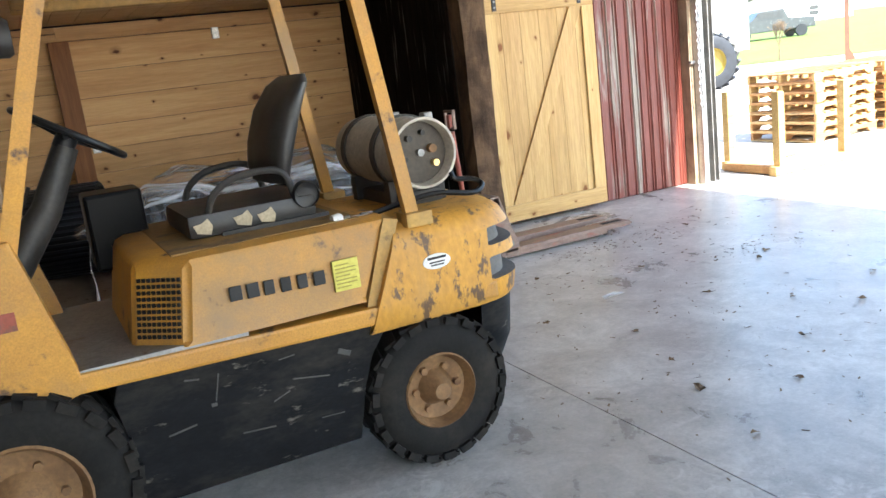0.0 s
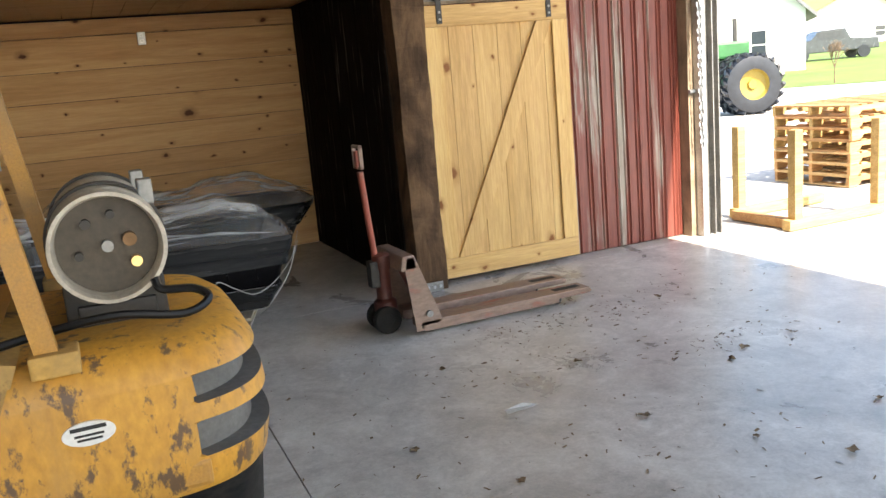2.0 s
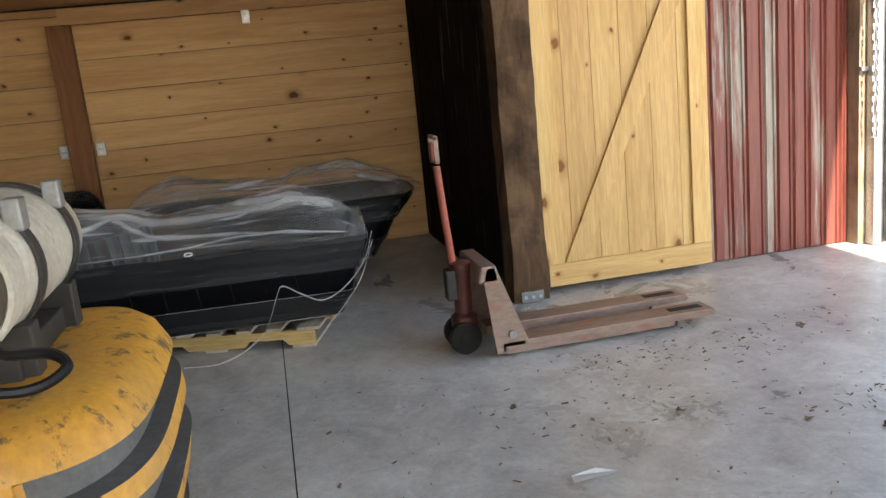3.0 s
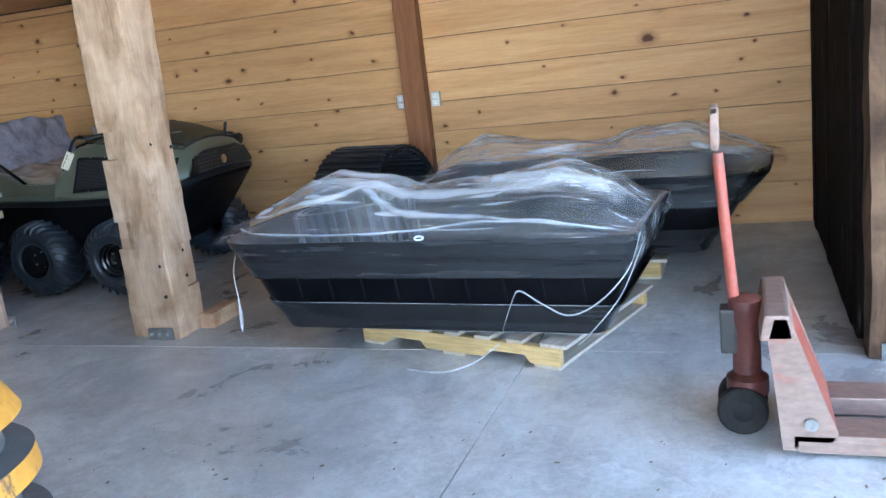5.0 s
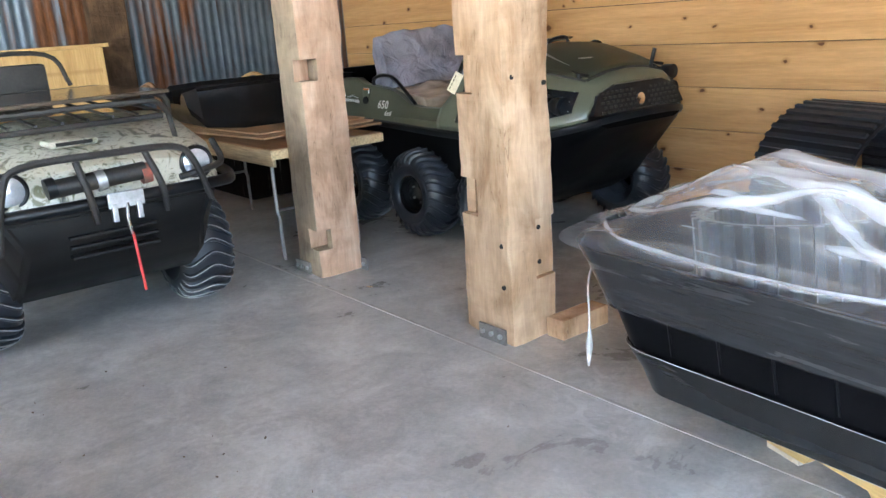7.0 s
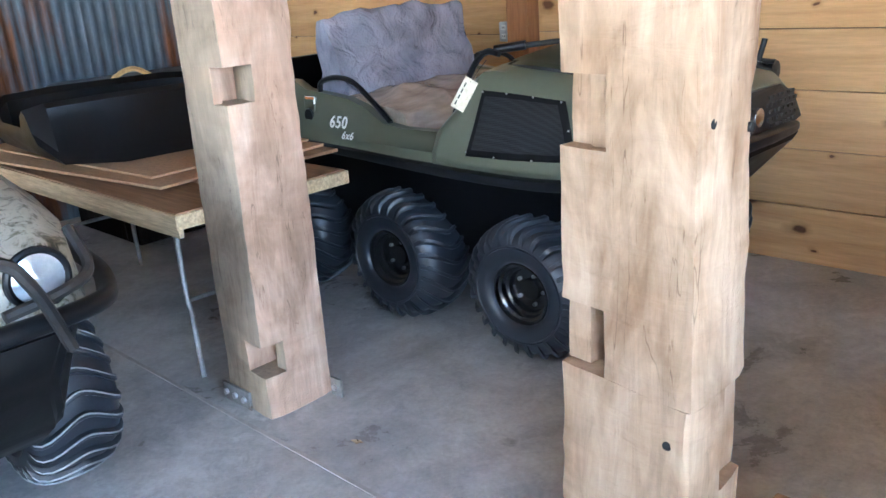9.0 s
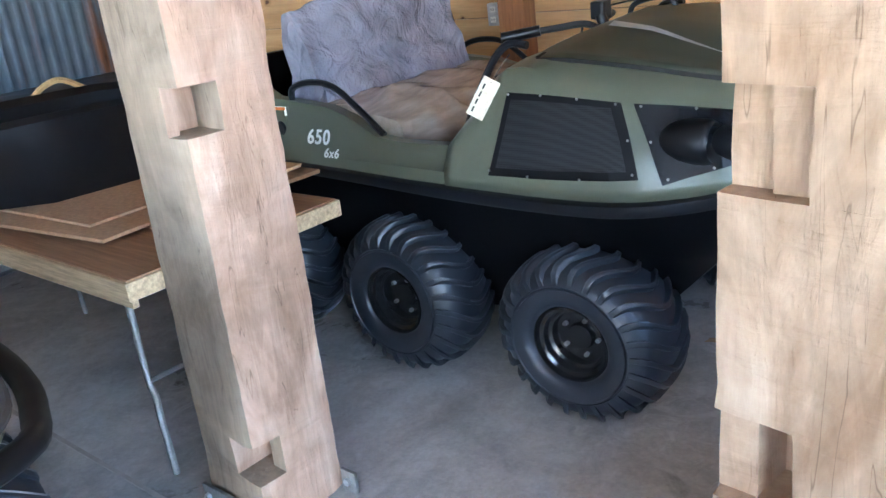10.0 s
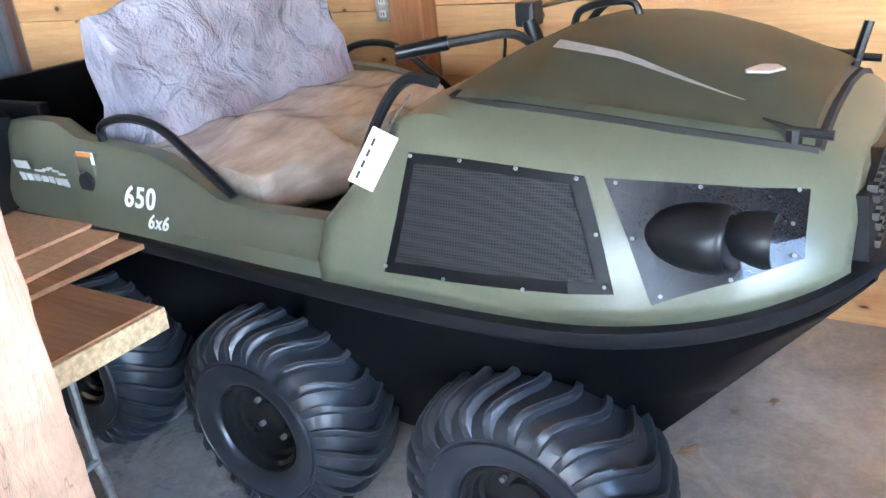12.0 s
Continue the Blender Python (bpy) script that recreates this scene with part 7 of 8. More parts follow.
for x in (-1.68, -2.45, -3.22):
    balloon_tyre(utv, x, CY + 0.545, 0.309, 1, crest=LUG_GLINT, turn=1)
    balloon_tyre(utv, x, CY - 0.545, 0.309, -1, crest=LUG_GLINT, turn=1)
bm = bmesh.new()
rows = []
for x, zt, wt, zb, wb in ((-3.7, 0.66, 0.50, 0.45, 0.40), (-3.5, 0.70, 0.56, 0.26, 0.42), (-1.75, 0.70, 0.58, 0.22, 0.44), (-1.4, 0.70, 0.58, 0.27, 0.44), (-1.2, 0.70, 0.54, 0.40, 0.43), (-1.10, 0.71, 0.48, 0.56, 0.40)):
    rows.append([(x, CY + s * w, z) for s, w, z in ((-1, wt, zt), (-1, wb, zb), (1, wb, zb), (1, wt, zt))])
skin(bm, rows)
bmesh.ops.bevel(bm, geom=list(bm.edges), offset=0.02, segments=2, affect="EDGES")
hull2 = part("lower_hull", bm, MUDDY, utv, smooth=True)
for i in range(3):
    part("louvre", boxes((-1.13, -1.07, CY - 0.22, CY + 0.18, 0.50 + i * 0.045, 0.515 + i * 0.045), bevel=0.004), MUDDY, hull2)
bm = bmesh.new()
rows = []
for x, ws, z0, zc in ((-1.09, 0.46, 0.72, 0.80), (-1.13, 0.50, 0.72, 0.90), (-1.25, 0.58, 0.72, 0.96), (-1.5, 0.66, 0.73, 1.01), (-1.8, 0.70, 0.74, 1.05), (-2.05, 0.70, 0.74, 1.07)):
    rows.append([(x, CY + s * w, z) for s, w, z in ((-1, ws, z0), (-1, ws - 0.02, z0 + (zc - z0) * 0.55), (-1, ws - 0.12, zc - 0.03), (-1, 0.15, zc), (1, 0.15, zc), (1, ws - 0.12, zc - 0.03), (1, ws - 0.02, z0 + (zc - z0) * 0.55), (1, ws, z0))])
skin(bm, rows)
part("hood", bm, CAMO, utv, "camouflage printed hood", smooth=True)
bm = bmesh.new()
box(bm, -1.40, -1.22, CY - 0.20, CY + 0.02, 0.985, 1.02, bevel=0.02)
scoop = part("hood_scoop", bm, CAMO, utv, smooth=True)
part("scoop_mouth", boxes((-1.225, -1.215, CY - 0.17, CY - 0.01, 0.995, 1.012)), DARK_VOID, scoop)
for s in (-1, 1):
    b = bmesh.new()
    lathe(b, [(-0.06, 0.05), (0.0, 0.068), (0.02, 0.066), (0.03, 0.04), (0.034, 0.0)], (-1.12, CY + s * 0.42, 0.845), "x", 24)
    lamp = part("headlamp", b, LENS, utv, "round clear headlamp", smooth=True)
    b = bmesh.new()
    tube(b, [(-1.105, CY + s * 0.42 + 0.074 * math.cos(a), 0.845 + 0.074 * math.sin(a)) for a in (2 * math.pi * k / 28 for k in range(29))], 0.011, 8)
    part("bezel", b, BLACK_PLASTIC, lamp, "black headlamp bezel", smooth=True)
b = bmesh.new()
tube(b, smooth_path([(-2.3, CY - 0.74, 0.74), (-1.6, CY - 0.72, 0.73), (-1.25, CY - 0.64, 0.73), (-1.08, CY - 0.5, 0.74), (-1.04, CY, 0.745), (-1.08, CY + 0.5, 0.74), (-1.25, CY + 0.64, 0.73), (-1.6, CY + 0.72, 0.73), (-2.3, CY + 0.74, 0.74)], 6), 0.028, 10)
part("rim_flange", b, BLACK_PLASTIC, utv, "black rub rail round the hull", smooth=True)
for k, pts in enumerate(([(-1.0, CY - 0.52, 0.60), (-0.97, CY - 0.47, 0.85), (-0.98, CY - 0.38, 0.955), (-0.96, CY, 0.965), (-0.98, CY + 0.28, 0.95), (-0.97, CY + 0.36, 0.87), (-1.0, CY + 0.43, 0.68)],
                         [(-0.98, CY - 0.16, 0.95), (-0.97, CY - 0.13, 0.8), (-1.02, CY - 0.10, 0.66)], [(-0.98, CY + 0.14, 0.95), (-0.97, CY + 0.19, 0.8), (-1.02, CY + 0.22, 0.66)],
                         [(-1.02, CY + 0.30, 0.80), (-1.03, CY + 0.45, 0.82), (-1.10, CY + 0.545, 0.84), (-1.2, CY + 0.55, 0.93)])):
    b = bmesh.new()
    tube(b, smooth_path(pts, 5), 0.016, 8)
    part("bumper_bar", b, BLACK_IRON, utv, "black tubular bumper bar", smooth=True)
b = bmesh.new()
tube(b, [(-1.02, CY - 0.26, 0.84), (-1.02, CY + 0.14, 0.86)], 0.04, 16)
winch = part("winch", b, BLACK_IRON, utv, "black winch drum", smooth=True)
for y_, mat_ in ((CY - 0.27, BLACK_PLASTIC), (CY - 0.06, STEEL), (CY + 0.14, RED_PAINT)):
    b = bmesh.new()
    tube(b, [(-1.02, y_ - 0.02, 0.843), (-1.02, y_ + 0.02, 0.848)], 0.047, 16)
    part("winch_end", b, mat_, winch, smooth=True)
part("fairlead", boxes((-0.975, -0.955, CY - 0.06, CY + 0.10, 0.72, 0.79), (-0.98, -0.95, CY - 0.05, CY - 0.025, 0.66, 0.74), (-0.98, -0.95, CY + 0.06, CY + 0.085, 0.66, 0.74), bevel=0.004), STEEL, winch, "bright steel fairlead")
b = bmesh.new()
tube(b, smooth_path([(-0.95, CY + 0.02, 0.74), (-0.94, CY + 0.01, 0.66), (-0.93, CY + 0.015, 0.60)]), 0.008, 6)
part("hook", b, CHROME, winch)
b = bmesh.new()
tube(b, smooth_path([(-0.93, CY + 0.015, 0.61), (-0.925, CY + 0.02, 0.5), (-0.93, CY + 0.03, 0.33)]), 0.007, 6)
part("pull_strap", b, RED_ROPE, winch, "red and white pull strap")
# rack over the hood and rear bars
rack = thing("cargo_rack", "black tubular cargo rack above the camouflage hood", "rack", at=(-1.8, CY, 1.1))
for pts in ([(-1.30, CY - 0.52, 1.05), (-1.28, CY - 0.50, 1.14), (-1.28, CY - 0.2, 1.15), (-1.28, CY + 0.2, 1.15), (-1.28, CY + 0.33, 1.14), (-1.32, CY + 0.40, 1.07)], [(-1.32, CY + 0.40, 1.07), (-1.5, CY + 0.44, 1.15), (-2.3, CY + 0.46, 1.17), (-2.7, CY + 0.46, 1.17)],
            [(-1.30, CY - 0.50, 1.07), (-1.30, CY + 0.36, 1.07)], [(-2.7, CY - 0.5, 1.17), (-2.7, CY + 0.46, 1.17)], [(-1.33, CY + 0.40, 1.07), (-1.36, CY + 0.43, 0.92), (-1.5, CY + 0.45, 0.86)]):
    b = bmesh.new()
    tube(b, smooth_path(pts, 5), 0.014, 8)
    part("bar", b, BLACK_IRON, rack, smooth=True)
for i in range(8):
    b = bmesh.new()
    y_ = CY - 0.45 + i * 0.115
    tube(b, [(-1.30, y_, 1.09), (-2.7, y_, 1.15)], 0.007, 6)
    part("slat", b, BLACK_IRON, rack)
RACK_BOX = surface("tinted_glossy_screen", (0.055, 0.042, 0.032), (0.10, 0.078, 0.06), 3, (0.06, 0.12))
part("rack_case", boxes((-2.6, -1.46, CY - 0.50, CY + 0.47, 1.165, 1.185), bevel=0.006), RACK_BOX, rack, "folded tinted windscreen lying on the rack")
b = bmesh.new()
tube(b, smooth_path([(-2.62, CY - 0.6, 1.10), (-2.62, CY - 0.5, 1.36), (-2.62, CY - 0.3, 1.40), (-2.62, CY + 0.18, 1.39), (-2.64, CY + 0.30, 1.20)], 5), 0.014, 8)
roll = part("seat_hoop", b, BLACK_IRON, utv, "black tubular seat hoop", smooth=True)
part("seat_back", boxes((-2.80, -2.72, CY - 0.55, CY + 0.20, 1.02, 1.34), bevel=0.03), VINYL, utv, "black seat back", smooth=True)
# bronze hoop standing behind
b = bmesh.new()
tube(b, smooth_path([(-2.55, 5.95, 1.13), (-2.45, 6.0, 1.16), (-2.42, 6.02, 1.05), (-2.45, 6.02, 0.96), (-2.6, 5.98, 0.95)], 6), 0.016, 8)
part("side_hoop", b, RIM_RUST, utv, "rusty tubular side hoop", smooth=True)

# ---- folding table with boards ----
table = thing("folding_table", "folding table with a worn plywood top", "table", at=(-2.7, 6.78, 0))
part("top", boxes((-3.95, -1.70, 6.385, 7.19, 0.69, 0.745), bevel=0.003), PLY_EDGE, table, "plywood top with pale edges")
part("top_skin", boxes((-3.94, -1.71, 6.395, 7.18, 0.7455, 0.751)), PLY, table)
part("apron", boxes((-3.85, -1.80, 6.44, 6.46, 0.63, 0.70)), PLY_EDGE, table)
for x in (-1.95, -3.6):
    b = bmesh.new()
    for y in (6.50, 7.06):
        tube(b, smooth_path([(x, y, 0.70), (x, y, 0.35), (x + 0.02, y, 0.28), (x + 0.06, y - 0.02, 0.22), (x + 0.07, y - 0.02, 0.02)], 4), 0.012, 8)
    tube(b, [(x + 0.01, 6.50, 0.33), (x + 0.01, 7.06, 0.33)], 0.010, 8)
    part("leg", b, DULL_STEEL, table, "bent steel tube leg", smooth=True)
board_1 = part("plywood_offcut", boxes((-2.95, -2.04, 6.70, 7.46, 0.752, 0.767), bevel=0.002), PLY, None, "loose brown plywood sheet on the table", category="board")
card = part("cardboard_sheet", boxes((-0.95, 0.95, -0.5, 0.5, 0.0, 0.012), bevel=0.002), CARD, None, "flat brown cardboard sheet lying on the table", category="cardboard")
card.matrix_basis = pose(-3.05, 6.92, 0.768, 0, 0, 6)
card2 = part("cardboard_sheet", boxes((-0.85, 0.85, -0.45, 0.45, 0.0, 0.010), bevel=0.002), CARD, None, "second brown cardboard sheet on the stack", category="cardboard")
card2.matrix_basis = pose(-3.1, 6.98, 0.781, 0, 0, 3)


def shell(label, at, rz):
    """Open black body tub, lying on the table."""
    bm_ = bmesh.new()
    rows_ = []
    for x_, w_, z0_, z1_ in ((-0.62, 0.32, 0.12, 0.26), (-0.55, 0.42, 0.03, 0.29), (-0.3, 0.46, 0.0, 0.30), (0.3, 0.46, 0.0, 0.30), (0.55, 0.42, 0.02, 0.28), (0.66, 0.30, 0.06, 0.22)):
        rows_.append([(x_, -w_ - 0.06, z0_), (x_, -w_, z0_ + 0.05), (x_, -w_ + 0.05, z1_ - 0.02), (x_, -w_ + 0.09, z1_), (x_, -w_ + 0.14, z1_ - 0.03), (x_, -w_ + 0.16, z0_ + 0.06), (x_, w_ - 0.16, z0_ + 0.06), (x_, w_ - 0.14, z1_ - 0.03), (x_, w_ - 0.09, z1_), (x_, w_ - 0.05, z1_ - 0.02), (x_, w_, z0_ + 0.05), (x_, w_ + 0.06, z0_)])
    skin(bm_, rows_)
    o = part("moulded_tub", bm_, BLACK_PLASTIC, None, label, smooth=True, category="tub")
    o.matrix_basis = pose(*at, 0, 0, rz)
    return o


shell("black moulded plastic tub lying on the cardboard", (-3.15, 7.02, 0.792), 85)
part("moulded_tub", boxes((-4.9, -3.9, 7.2, 8.3, 0.75, 1.0), bevel=0.06), BLACK_PLASTIC, None, "large black moulded tub stacked by the tin wall", category="tub", smooth=True)
part("tub_stand", boxes((-4.85, -3.95, 7.25, 8.25, 0.0, 0.748), bevel=0.01), SHADED_BOARD, None, "dark wooden stand under the black tub", category="stand")
b = bmesh.new()
tube(b, smooth_path([(-4.2, 7.35, 1.0), (-4.16, 7.42, 1.06), (-4.12, 7.5, 1.08), (-4.08, 7.6, 1.02)], 5), 0.018, 6)
part("bent_lath", b, PALE_PINE, None, "curved pale wooden lath lying on the tub", category="wood", smooth=True)

# ---- litter on the floor ----
rng = random.Random(7)
scrap = part("paper_scrap", boxes((-0.001, 0, 0, 0.001, 0, 0.001)), PAPER, None, "torn white paper scrap on the floor", category="paper")
bm = bmesh.new()
vs = [bm.verts.new((3.525 + a, 4.0 + b_, 0.012 + c * 3)) for a, b_, c in ((-0.075, -0.02, 0), (-0.03, -0.035, 0.004), (0.06, -0.02, 0.002), (0.11, 0.01, 0), (0.03, 0.028, 0.006), (-0.07, 0.02, 0.003))]
f = bm.faces.new(vs)
bmesh.ops.solidify(bm, geom=[f], thickness=0.002)
bm.to_mesh(scrap.data)
bm.free()


def leaf(x, y, size, mat_, rz):
    bm_ = bmesh.new()
    n_ = 9
    c = bm_.verts.new((0, 0, 0.006))
    out = []
    for k in range(n_):
        a = 2 * math.pi * k / n_
        r_ = size * (0.55 + 0.45 * rng.random()) * (1.0 if k % 2 else 0.6)
        out.append(bm_.verts.new((r_ * math.cos(a), 0.7 * r_ * math.sin(a), 0.002 + size * 0.35 * rng.random())))
    fs_ = [bm_.faces.new((c, out[k], out[(k + 1) % n_])) for k in range(n_)]
    o = part("dry_leaf", bm_, mat_, None, "curled dry leaf on the concrete", category="leaf", group="leaf litter")
    o.matrix_basis = pose(x, y, 0.001, 0, 0, rz)


for x, y in ((4.52, 4.12), (4.93, 4.05), (5.2, 5.14), (3.96, 3.62), (4.2, 3.2), (3.2, 3.4), (2.95, 3.9), (4.75, 3.95), (2.9, 2.6), (3.3, 2.4), (3.05, 2.95), (3.75, 2.75), (2.75, 2.15), (4.4, 2.9), (4.9, 3.2), (3.45, 4.75), (4.1, 4.4), (5.3, 4.1)):
    leaf(x, y, rng.uniform(0.035, 0.06), DRY_LEAF, rng.uniform(0, 360))
leaf(-0.78, 8.12, 0.06, PALE_LEAF, 40)
leaf(-0.62, 8.45, 0.04, PALE_LEAF, 80)
leaf(-1.0, 6.55, 0.035, PALE_LEAF, 10)


def scatter(name, label, spots, count, size, mat_, seed):
    r_ = random.Random(seed)
    verts, faces = [], []
    for i in range(count):
        x0, y0, sx, sy = r_.choice(spots)
        x_, y_ = r_.gauss(x0, sx), r_.gauss(y0, sy)
        a = r_.uniform(0, math.pi)
        l, w = size * r_.uniform(0.3, 1.6), size * r_.uniform(0.12, 0.5)
        dx, dy = math.cos(a) * l, math.sin(a) * l
        nx, ny = -math.sin(a) * w, math.cos(a) * w
        h = 0.001 + r_.random() * 0.006
        k = len(verts)
        verts += [(x_ - dx - nx, y_ - dy - ny, 0.001), (x_ + dx - nx, y_ + dy - ny, 0.0015), (x_ + dx + nx, y_ + dy + ny, h), (x_ - dx + nx, y_ - dy + ny, h * 0.8)]
        faces.append((k, k + 1, k + 2, k + 3))
    me = bpy.data.meshes.new(name)
    me.from_pydata(verts, [], faces)
    me.materials.append(mat_)
    return tagged(new(name, me), label, "debris", kind="stuff")


scatter("straw_litter", "scattered dry straw and leaf crumbs on the concrete", [(5.0, 4.2, 0.25, 0.12), (4.6, 5.0, 0.35, 0.12), (4.3, 5.15, 0.25, 0.08), (4.2, 3.8, 0.8, 0.7), (3.6, 3.3, 0.9, 0.8), (5.2, 5.3, 0.4, 0.3), (3.9, 4.6, 0.5, 0.2), (3.3, 2.4, 0.6, 0.6)], 650, 0.011, DRY_LEAF, 11)
scatter("dust_crumbs", "dark dirt crumbs on the concrete", [(1.6, 5.2, 0.6, 0.3), (0.4, 4.8, 0.8, 0.4), (2.9, 5.0, 0.5, 0.5), (4.0, 4.0, 1.2, 0.9)], 150, 0.006, DRY_LEAF, 12)

# ---- outdoors ----
bm = bmesh.new()
N = 60


def rise(x, y):
    d = math.hypot(x - 1.5, y)
    return -0.01 + max(0.0, d - 30) * 0.0143 if d < 300 else -0.01 + 270 * 0.0143


grid_v = {}
span = [-400, -200, -100, -60, -40, -25, -15, -8, -5.3, 0, 3, 6.9, 9, 12, 16, 20, 25, 30, 36, 43, 50, 60, 80, 120, 200, 400, 900]
for i, x in enumerate(span):
    for j, y in enumerate(span):
        grid_v[i, j] = bm.verts.new((x, y, rise(x, y) if x >= 6.9 else -0.13))
for i in range(len(span) - 1):
    for j in range(len(span) - 1):
        bm.faces.new((grid_v[i, j], grid_v[i + 1, j], grid_v[i + 1, j + 1], grid_v[i, j + 1]))
part("ground", bm, GRAVEL, None, "pale sunlit gravel yard", kind="structure", category="ground")
bm = bmesh.new()
strip = [[(x + 1.5, y, rise(x + 1.5, y) + 0.02) for x, y in ((d * math.sin(a), d * math.cos(a)) for a in (radians(20 + 2.5 * k) for k in range(25)))] for d in (33, 38, 44, 52, 62, 80, 140)]
skin(bm, strip, False, False)
part("lawn", bm, GRASS, None, "bright green spring lawn", kind="structure", category="lawn")


def stack(label, at, count, rz, seed):
    r_ = random.Random(seed)
    for i in range(count):
        mats = r_.choice(((ORANGE_PALLET, PALLET_WOOD), (YELLOW_PALLET, ORANGE_PALLET), (PALLET_WOOD, PALLET_WOOD)))
        pallet(label, (at[0] + r_.uniform(-0.02, 0.02), at[1] + r_.uniform(-0.02, 0.02), 0.126 * i), rz + r_.uniform(-1.2, 1.2), mats, "stacked pallets in the yard")


stack("weathered wooden pallet in an outdoor stack", (9.32, 7.18, 0), 7, 3, 1)
stack("weathered wooden pallet in an outdoor stack", (10.62, 7.15, 0), 7, 2, 2)
stand = thing("wooden_stand", "rough timber stand with uprights in the sunlit yard", "stand", at=(7.8, 6.4, 0))
part("base_rail", boxes((7.28, 8.42, 6.02, 6.11, 0.0, 0.09), bevel=0.004), YELLOW_PALLET, stand)
part("base_rail", boxes((7.40, 8.54, 6.80, 6.89, 0.0, 0.09), bevel=0.004), YELLOW_PALLET, stand)
part("cross_rail", boxes((7.34, 7.43, 6.115, 6.795, 0.0, 0.085), bevel=0.004), ORANGE_PALLET, stand)
for x, y in ((7.34, 6.02), (7.44, 6.80), (8.33, 6.02)):
    part("upright", boxes((x, x + 0.09, y + 0.002, y + 0.088, 0.091, 0.86), bevel=0.004), YELLOW_PALLET, stand)


def polar(az, d, z=None):
    x, y = 1.55 + d * math.sin(radians(az)), 0.42 + d * math.cos(radians(az))
    return Vector((x, y, rise(x, y) if z is None else z))


# tractor
p = polar(40.3, 22.6)
tractor = thing("tractor", "green farm tractor with dual rear tyres", "tractor", at=(p.x, p.y, p.z), rz=-20)
for yy in (-0.55, 0.0, ):
    bm = bmesh.new()
    lathe(bm, [(-0.22, 0.36), (-0.24, 0.5), (-0.2, 0.66), (0, 0.70), (0.2, 0.66), (0.24, 0.5), (0.22, 0.36)], (0.9, yy - 0.5, 0.71), "y", 36)
    tw = local("rear_tyre", bm, RUBBER, tractor, smooth=True)
    bm = bmesh.new()
    for k in range(20):
        for s in (-1, 1):
            m_ = Matrix.Translation((0.9, yy - 0.5, 0.71)) @ Matrix.Rotation(2 * math.pi * (k + 0.25 * s) / 20, 4, "Y") @ Matrix.Rotation(0.6 * s, 4, "Z")
            box(bm, -0.035, 0.035, 0.0 if s > 0 else -0.26, 0.26 if s > 0 else 0.0, 0.66, 0.74, m=m_)
    o = tagged(local("tread", bm, RUBBER, tractor), kind="stuff")
    bm = bmesh.new()
    lathe(bm, [(-0.2, 0.37), (-0.1, 0.33), (-0.06, 0.12), (-0.12, 0.1), (-0.12, 0.0)], (0.9, yy - 0.5, 0.71), "y", 28)
    local("wheel_disc", bm, TRACTOR_YELLOW, tractor, smooth=True)
local("body", boxes((-1.2, 0.9, -0.2, 0.9, 0.75, 1.35), bevel=0.05), TRACTOR_GREEN, tractor)
local("fender", boxes((0.2, 1.2, -0.35, 0.0, 1.35, 1.75), bevel=0.06), TRACTOR_GREEN, tractor)
b = bmesh.new()
cyl(b, (0.3, 0.1, 1.3), (0.3, 0.1, 2.35), 0.07, 12)
local("exhaust", b, DULL_STEEL, tractor)
local("exhaust_cap", boxes((0.18, 0.45, 0.02, 0.2, 2.36, 2.42)), DULL_STEEL, tractor)
local("cab_post", boxes((0.9, 0.98, -0.1, 0.0, 1.75, 2.3)), BLACK_IRON, tractor)


def house(name, label, at, rz, w, dep, h, pitch, roof_mat, windows):
    t_ = thing(name, label, "house", at=at, rz=rz)
    bm_ = bmesh.new()
    box(bm_, -w / 2, w / 2, 0, dep, -0.5, h)
    vs_ = [bm_.verts.new(q) for q in ((-w / 2, 0, h), (w / 2, 0, h), (0, 0, h + pitch), (-w / 2, dep, h), (w / 2, dep, h), (0, dep, h + pitch))]
    bm_.faces.new((vs_[0], vs_[1], vs_[2]))
    bm_.faces.new((vs_[3], vs_[5], vs_[4]))
    local("wall", bm_, SIDING, t_, "white siding")
    for s in (-1, 1):
        bm_ = bmesh.new()
        e = 0.5
        k = pitch / (w / 2)
        skin(bm_, [[(0, y_, h + pitch + 0.12), (s * (w / 2 + e), y_, h - e * k + 0.12), (s * (w / 2 + e), y_, h - e * k - 0.06), (0, y_, h + pitch - 0.06)] for y_ in (-e, dep + e)])
        local("roof", bm_, roof_mat, t_)
    for x_, z_, ww, hh in windows:
        win = local("window", boxes((x_, x_ + ww, -0.06, 0.0, z_, z_ + hh)), WHITE, t_)
        fr = local("pane", boxes((x_ + 0.12, x_ + ww - 0.12, -0.08, -0.058, z_ + 0.12, z_ + hh - 0.12)), GLASS_DARK, t_)
        local("trim", boxes((x_, x_ + ww, -0.09, -0.082, z_ + hh / 2 - 0.03, z_ + hh / 2 + 0.03)), WHITE, t_)
    return t_


p = polar(41.0, 46)
house("farmhouse", "white farmhouse with a grey gabled roof", tuple(p), -44, 9.0, 9, 3.0, 4.2, ROOF_GREY, ((-1.4, 0.6, 0.9, 1.6), (1.9, 0.6, 0.9, 1.6), (-3.6, 0.6, 0.9, 1.6)))
p = polar(49.3, 95)
house("far_house", "distant house with an orange brown roof", tuple(p), -20, 14, 10, 2.2, 3.2, ROOF_ORANGE, ((-3, 0.5, 1.2, 1.2), (2, 0.5, 1.2, 1.2)))
p = polar(47.8, 57)
truck = thing("pickup_truck", "dark grey pickup truck parked on the lawn", "car", at=tuple(p), rz=-28)
bm = bmesh.new()
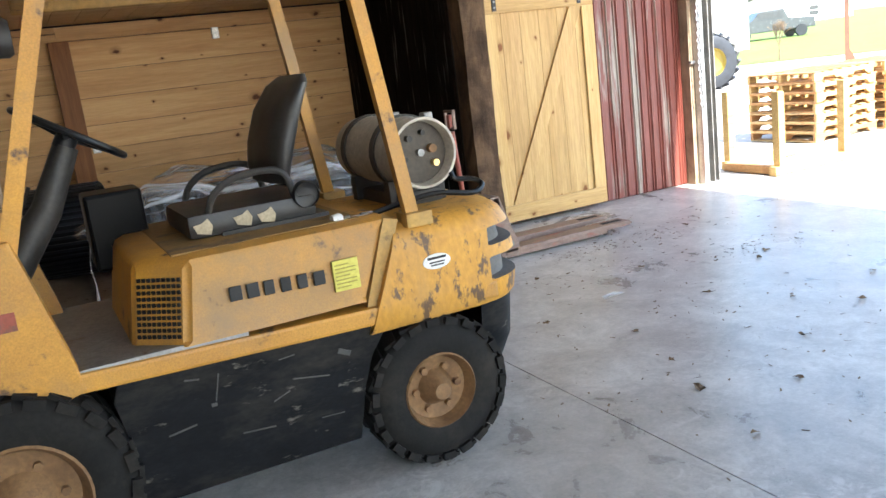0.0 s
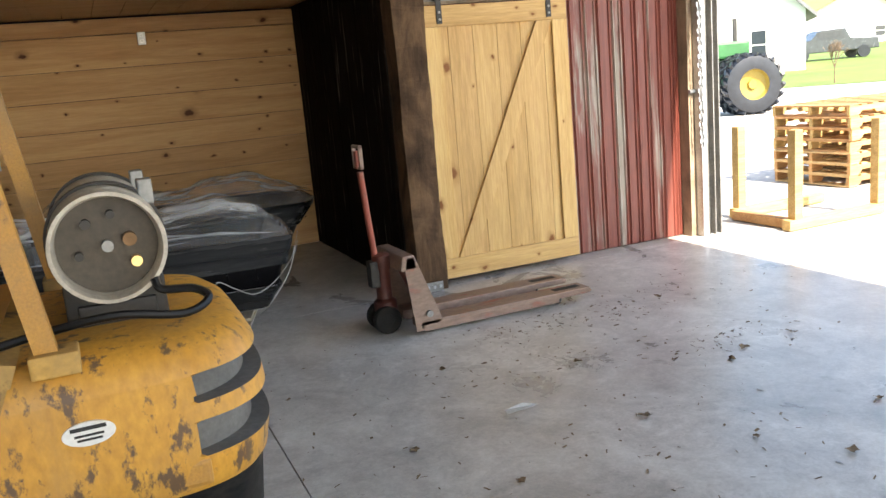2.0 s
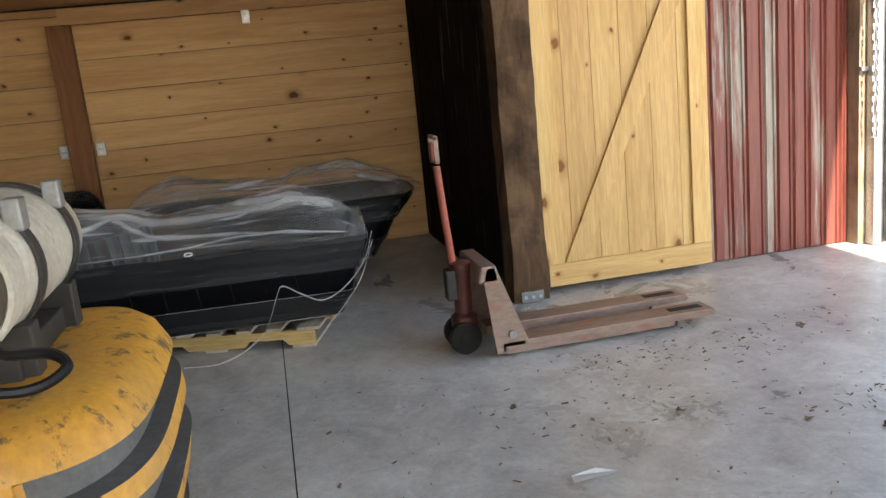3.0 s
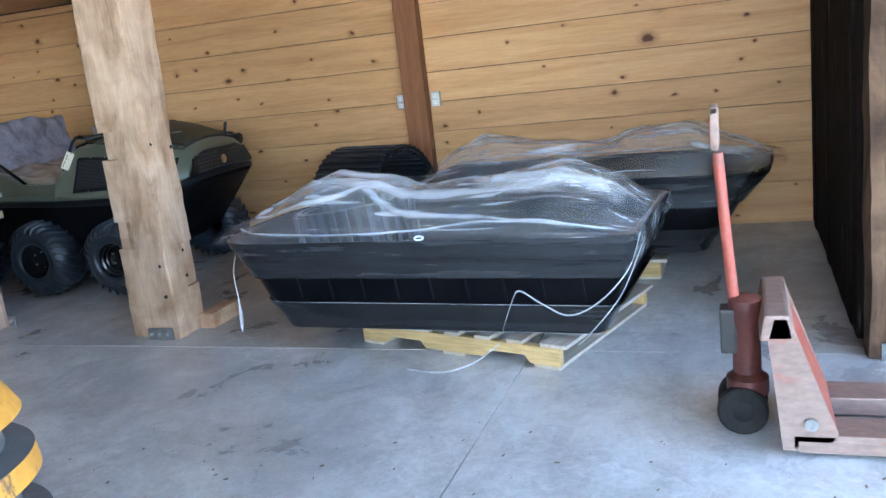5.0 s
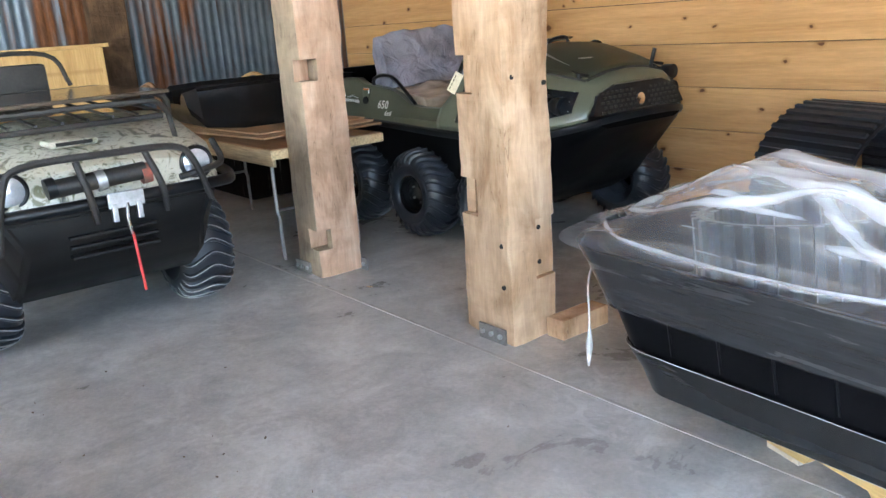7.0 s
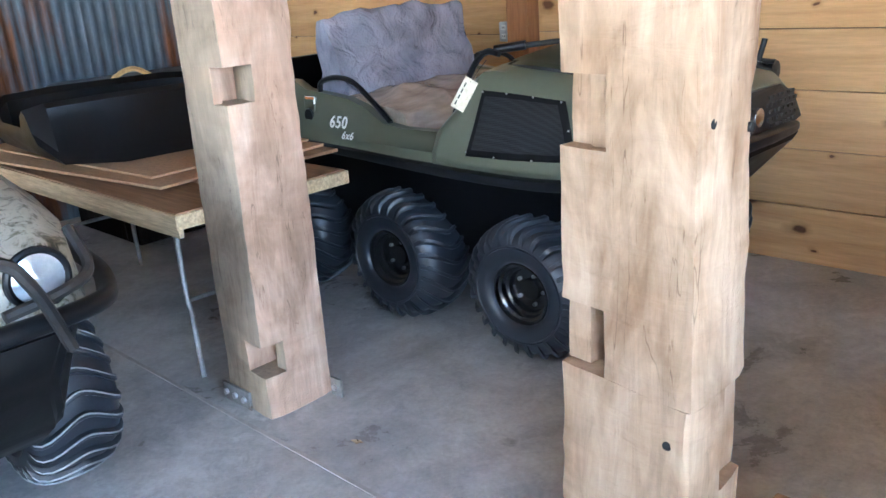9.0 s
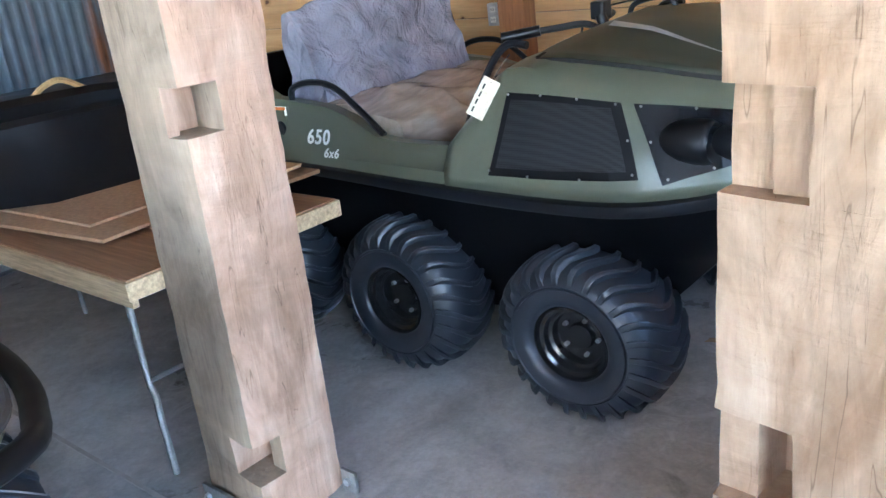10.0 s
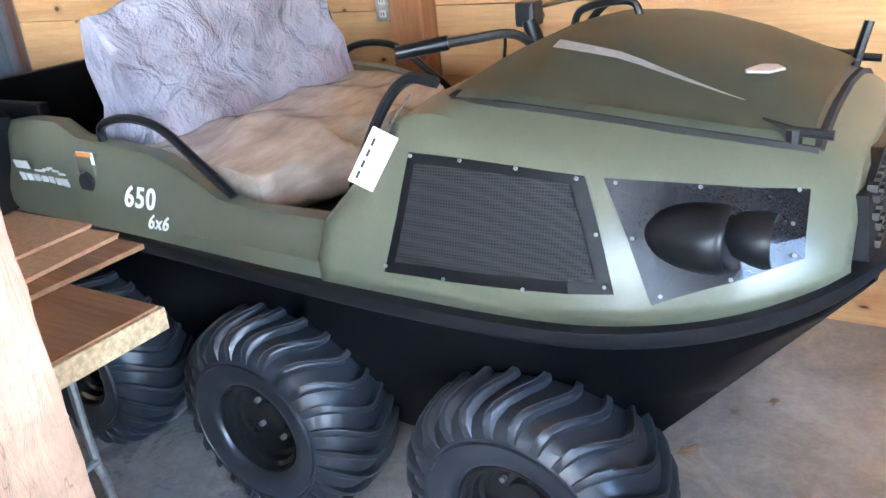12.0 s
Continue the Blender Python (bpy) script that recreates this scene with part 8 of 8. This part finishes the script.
prism(bm, [(-2.6, 0.45), (-2.65, 0.9), (-2.45, 1.08), (-1.3, 1.15), (-0.7, 1.75), (0.7, 1.8), (0.95, 1.15), (2.6, 1.12), (2.65, 0.5)], -0.95, 0.95, 0.06)
local("body", bm, CAR_GREY, truck)
for s in (-0.96, 0.93):
    local("side_window", boxes((-0.95, 0.6, s, s + 0.03, 1.2, 1.65)), GLASS_DARK, truck)
bm = bmesh.new()
prism(bm, [(-1.28, 1.2), (-0.8, 1.68), (-0.76, 1.68), (-1.24, 1.2)], -0.85, 0.85)
local("windscreen", bm, GLASS_DARK, truck)
for x in (-1.75, 1.75):
    for y in (-0.9, 0.9):
        b = bmesh.new()
        lathe(b, [(-0.12, 0.0), (-0.12, 0.2), (-0.12, 0.36), (0.12, 0.36), (0.12, 0.2), (0.12, 0.0)], (x, y, 0.38), "y", 20)
        local("wheel", b, RUBBER, truck)
p = polar(52.0, 26)
sign = thing("steel_frame_post", "rusty steel post frame with a crossbar in the yard", "post", at=tuple(p), rz=-50)
local("post", boxes((-0.06, 0.06, -0.06, 0.06, 0, 2.6)), RUST_POST, sign)
local("post", boxes((2.2, 2.32, -0.06, 0.06, 0, 2.6)), RUST_POST, sign)
local("crossbar", boxes((-0.2, 2.5, -0.06, 0.06, 2.601, 2.70)), RUST_POST, sign)
local("box", boxes((0.06, 0.5, -0.1, 0.1, 1.9, 2.3), bevel=0.01), RUST_POST, sign)
bm = bmesh.new()
prism(bm, [(0.06, 0.0), (0.35, 0.0), (0.06, 0.5)], -0.05, 0.05)
local("brace", bm, RUST_POST, sign)
p = polar(48.2, 33.5)
bush = thing("bare_shrub", "small bare shrub on the lawn", "shrub", at=tuple(p))
rb = random.Random(3)
bm = bmesh.new()


def twig(a, d, ln, r_, depth):
    e = a + d * ln
    tube(bm, [a, e], r_, 5, [r_, r_ * 0.6])
    if depth:
        for _ in range(4):
            nd = (d + Vector((rb.uniform(-0.8, 0.8), rb.uniform(-0.8, 0.8), rb.uniform(-0.1, 0.5)))).normalized()
            twig(e, nd, ln * rb.uniform(0.55, 0.8), r_ * 0.6, depth - 1)


twig(Vector((0, 0, 0)), Vector((0, 0, 1)), 0.55, 0.035, 4)
local("branches", bm, BARK, bush)
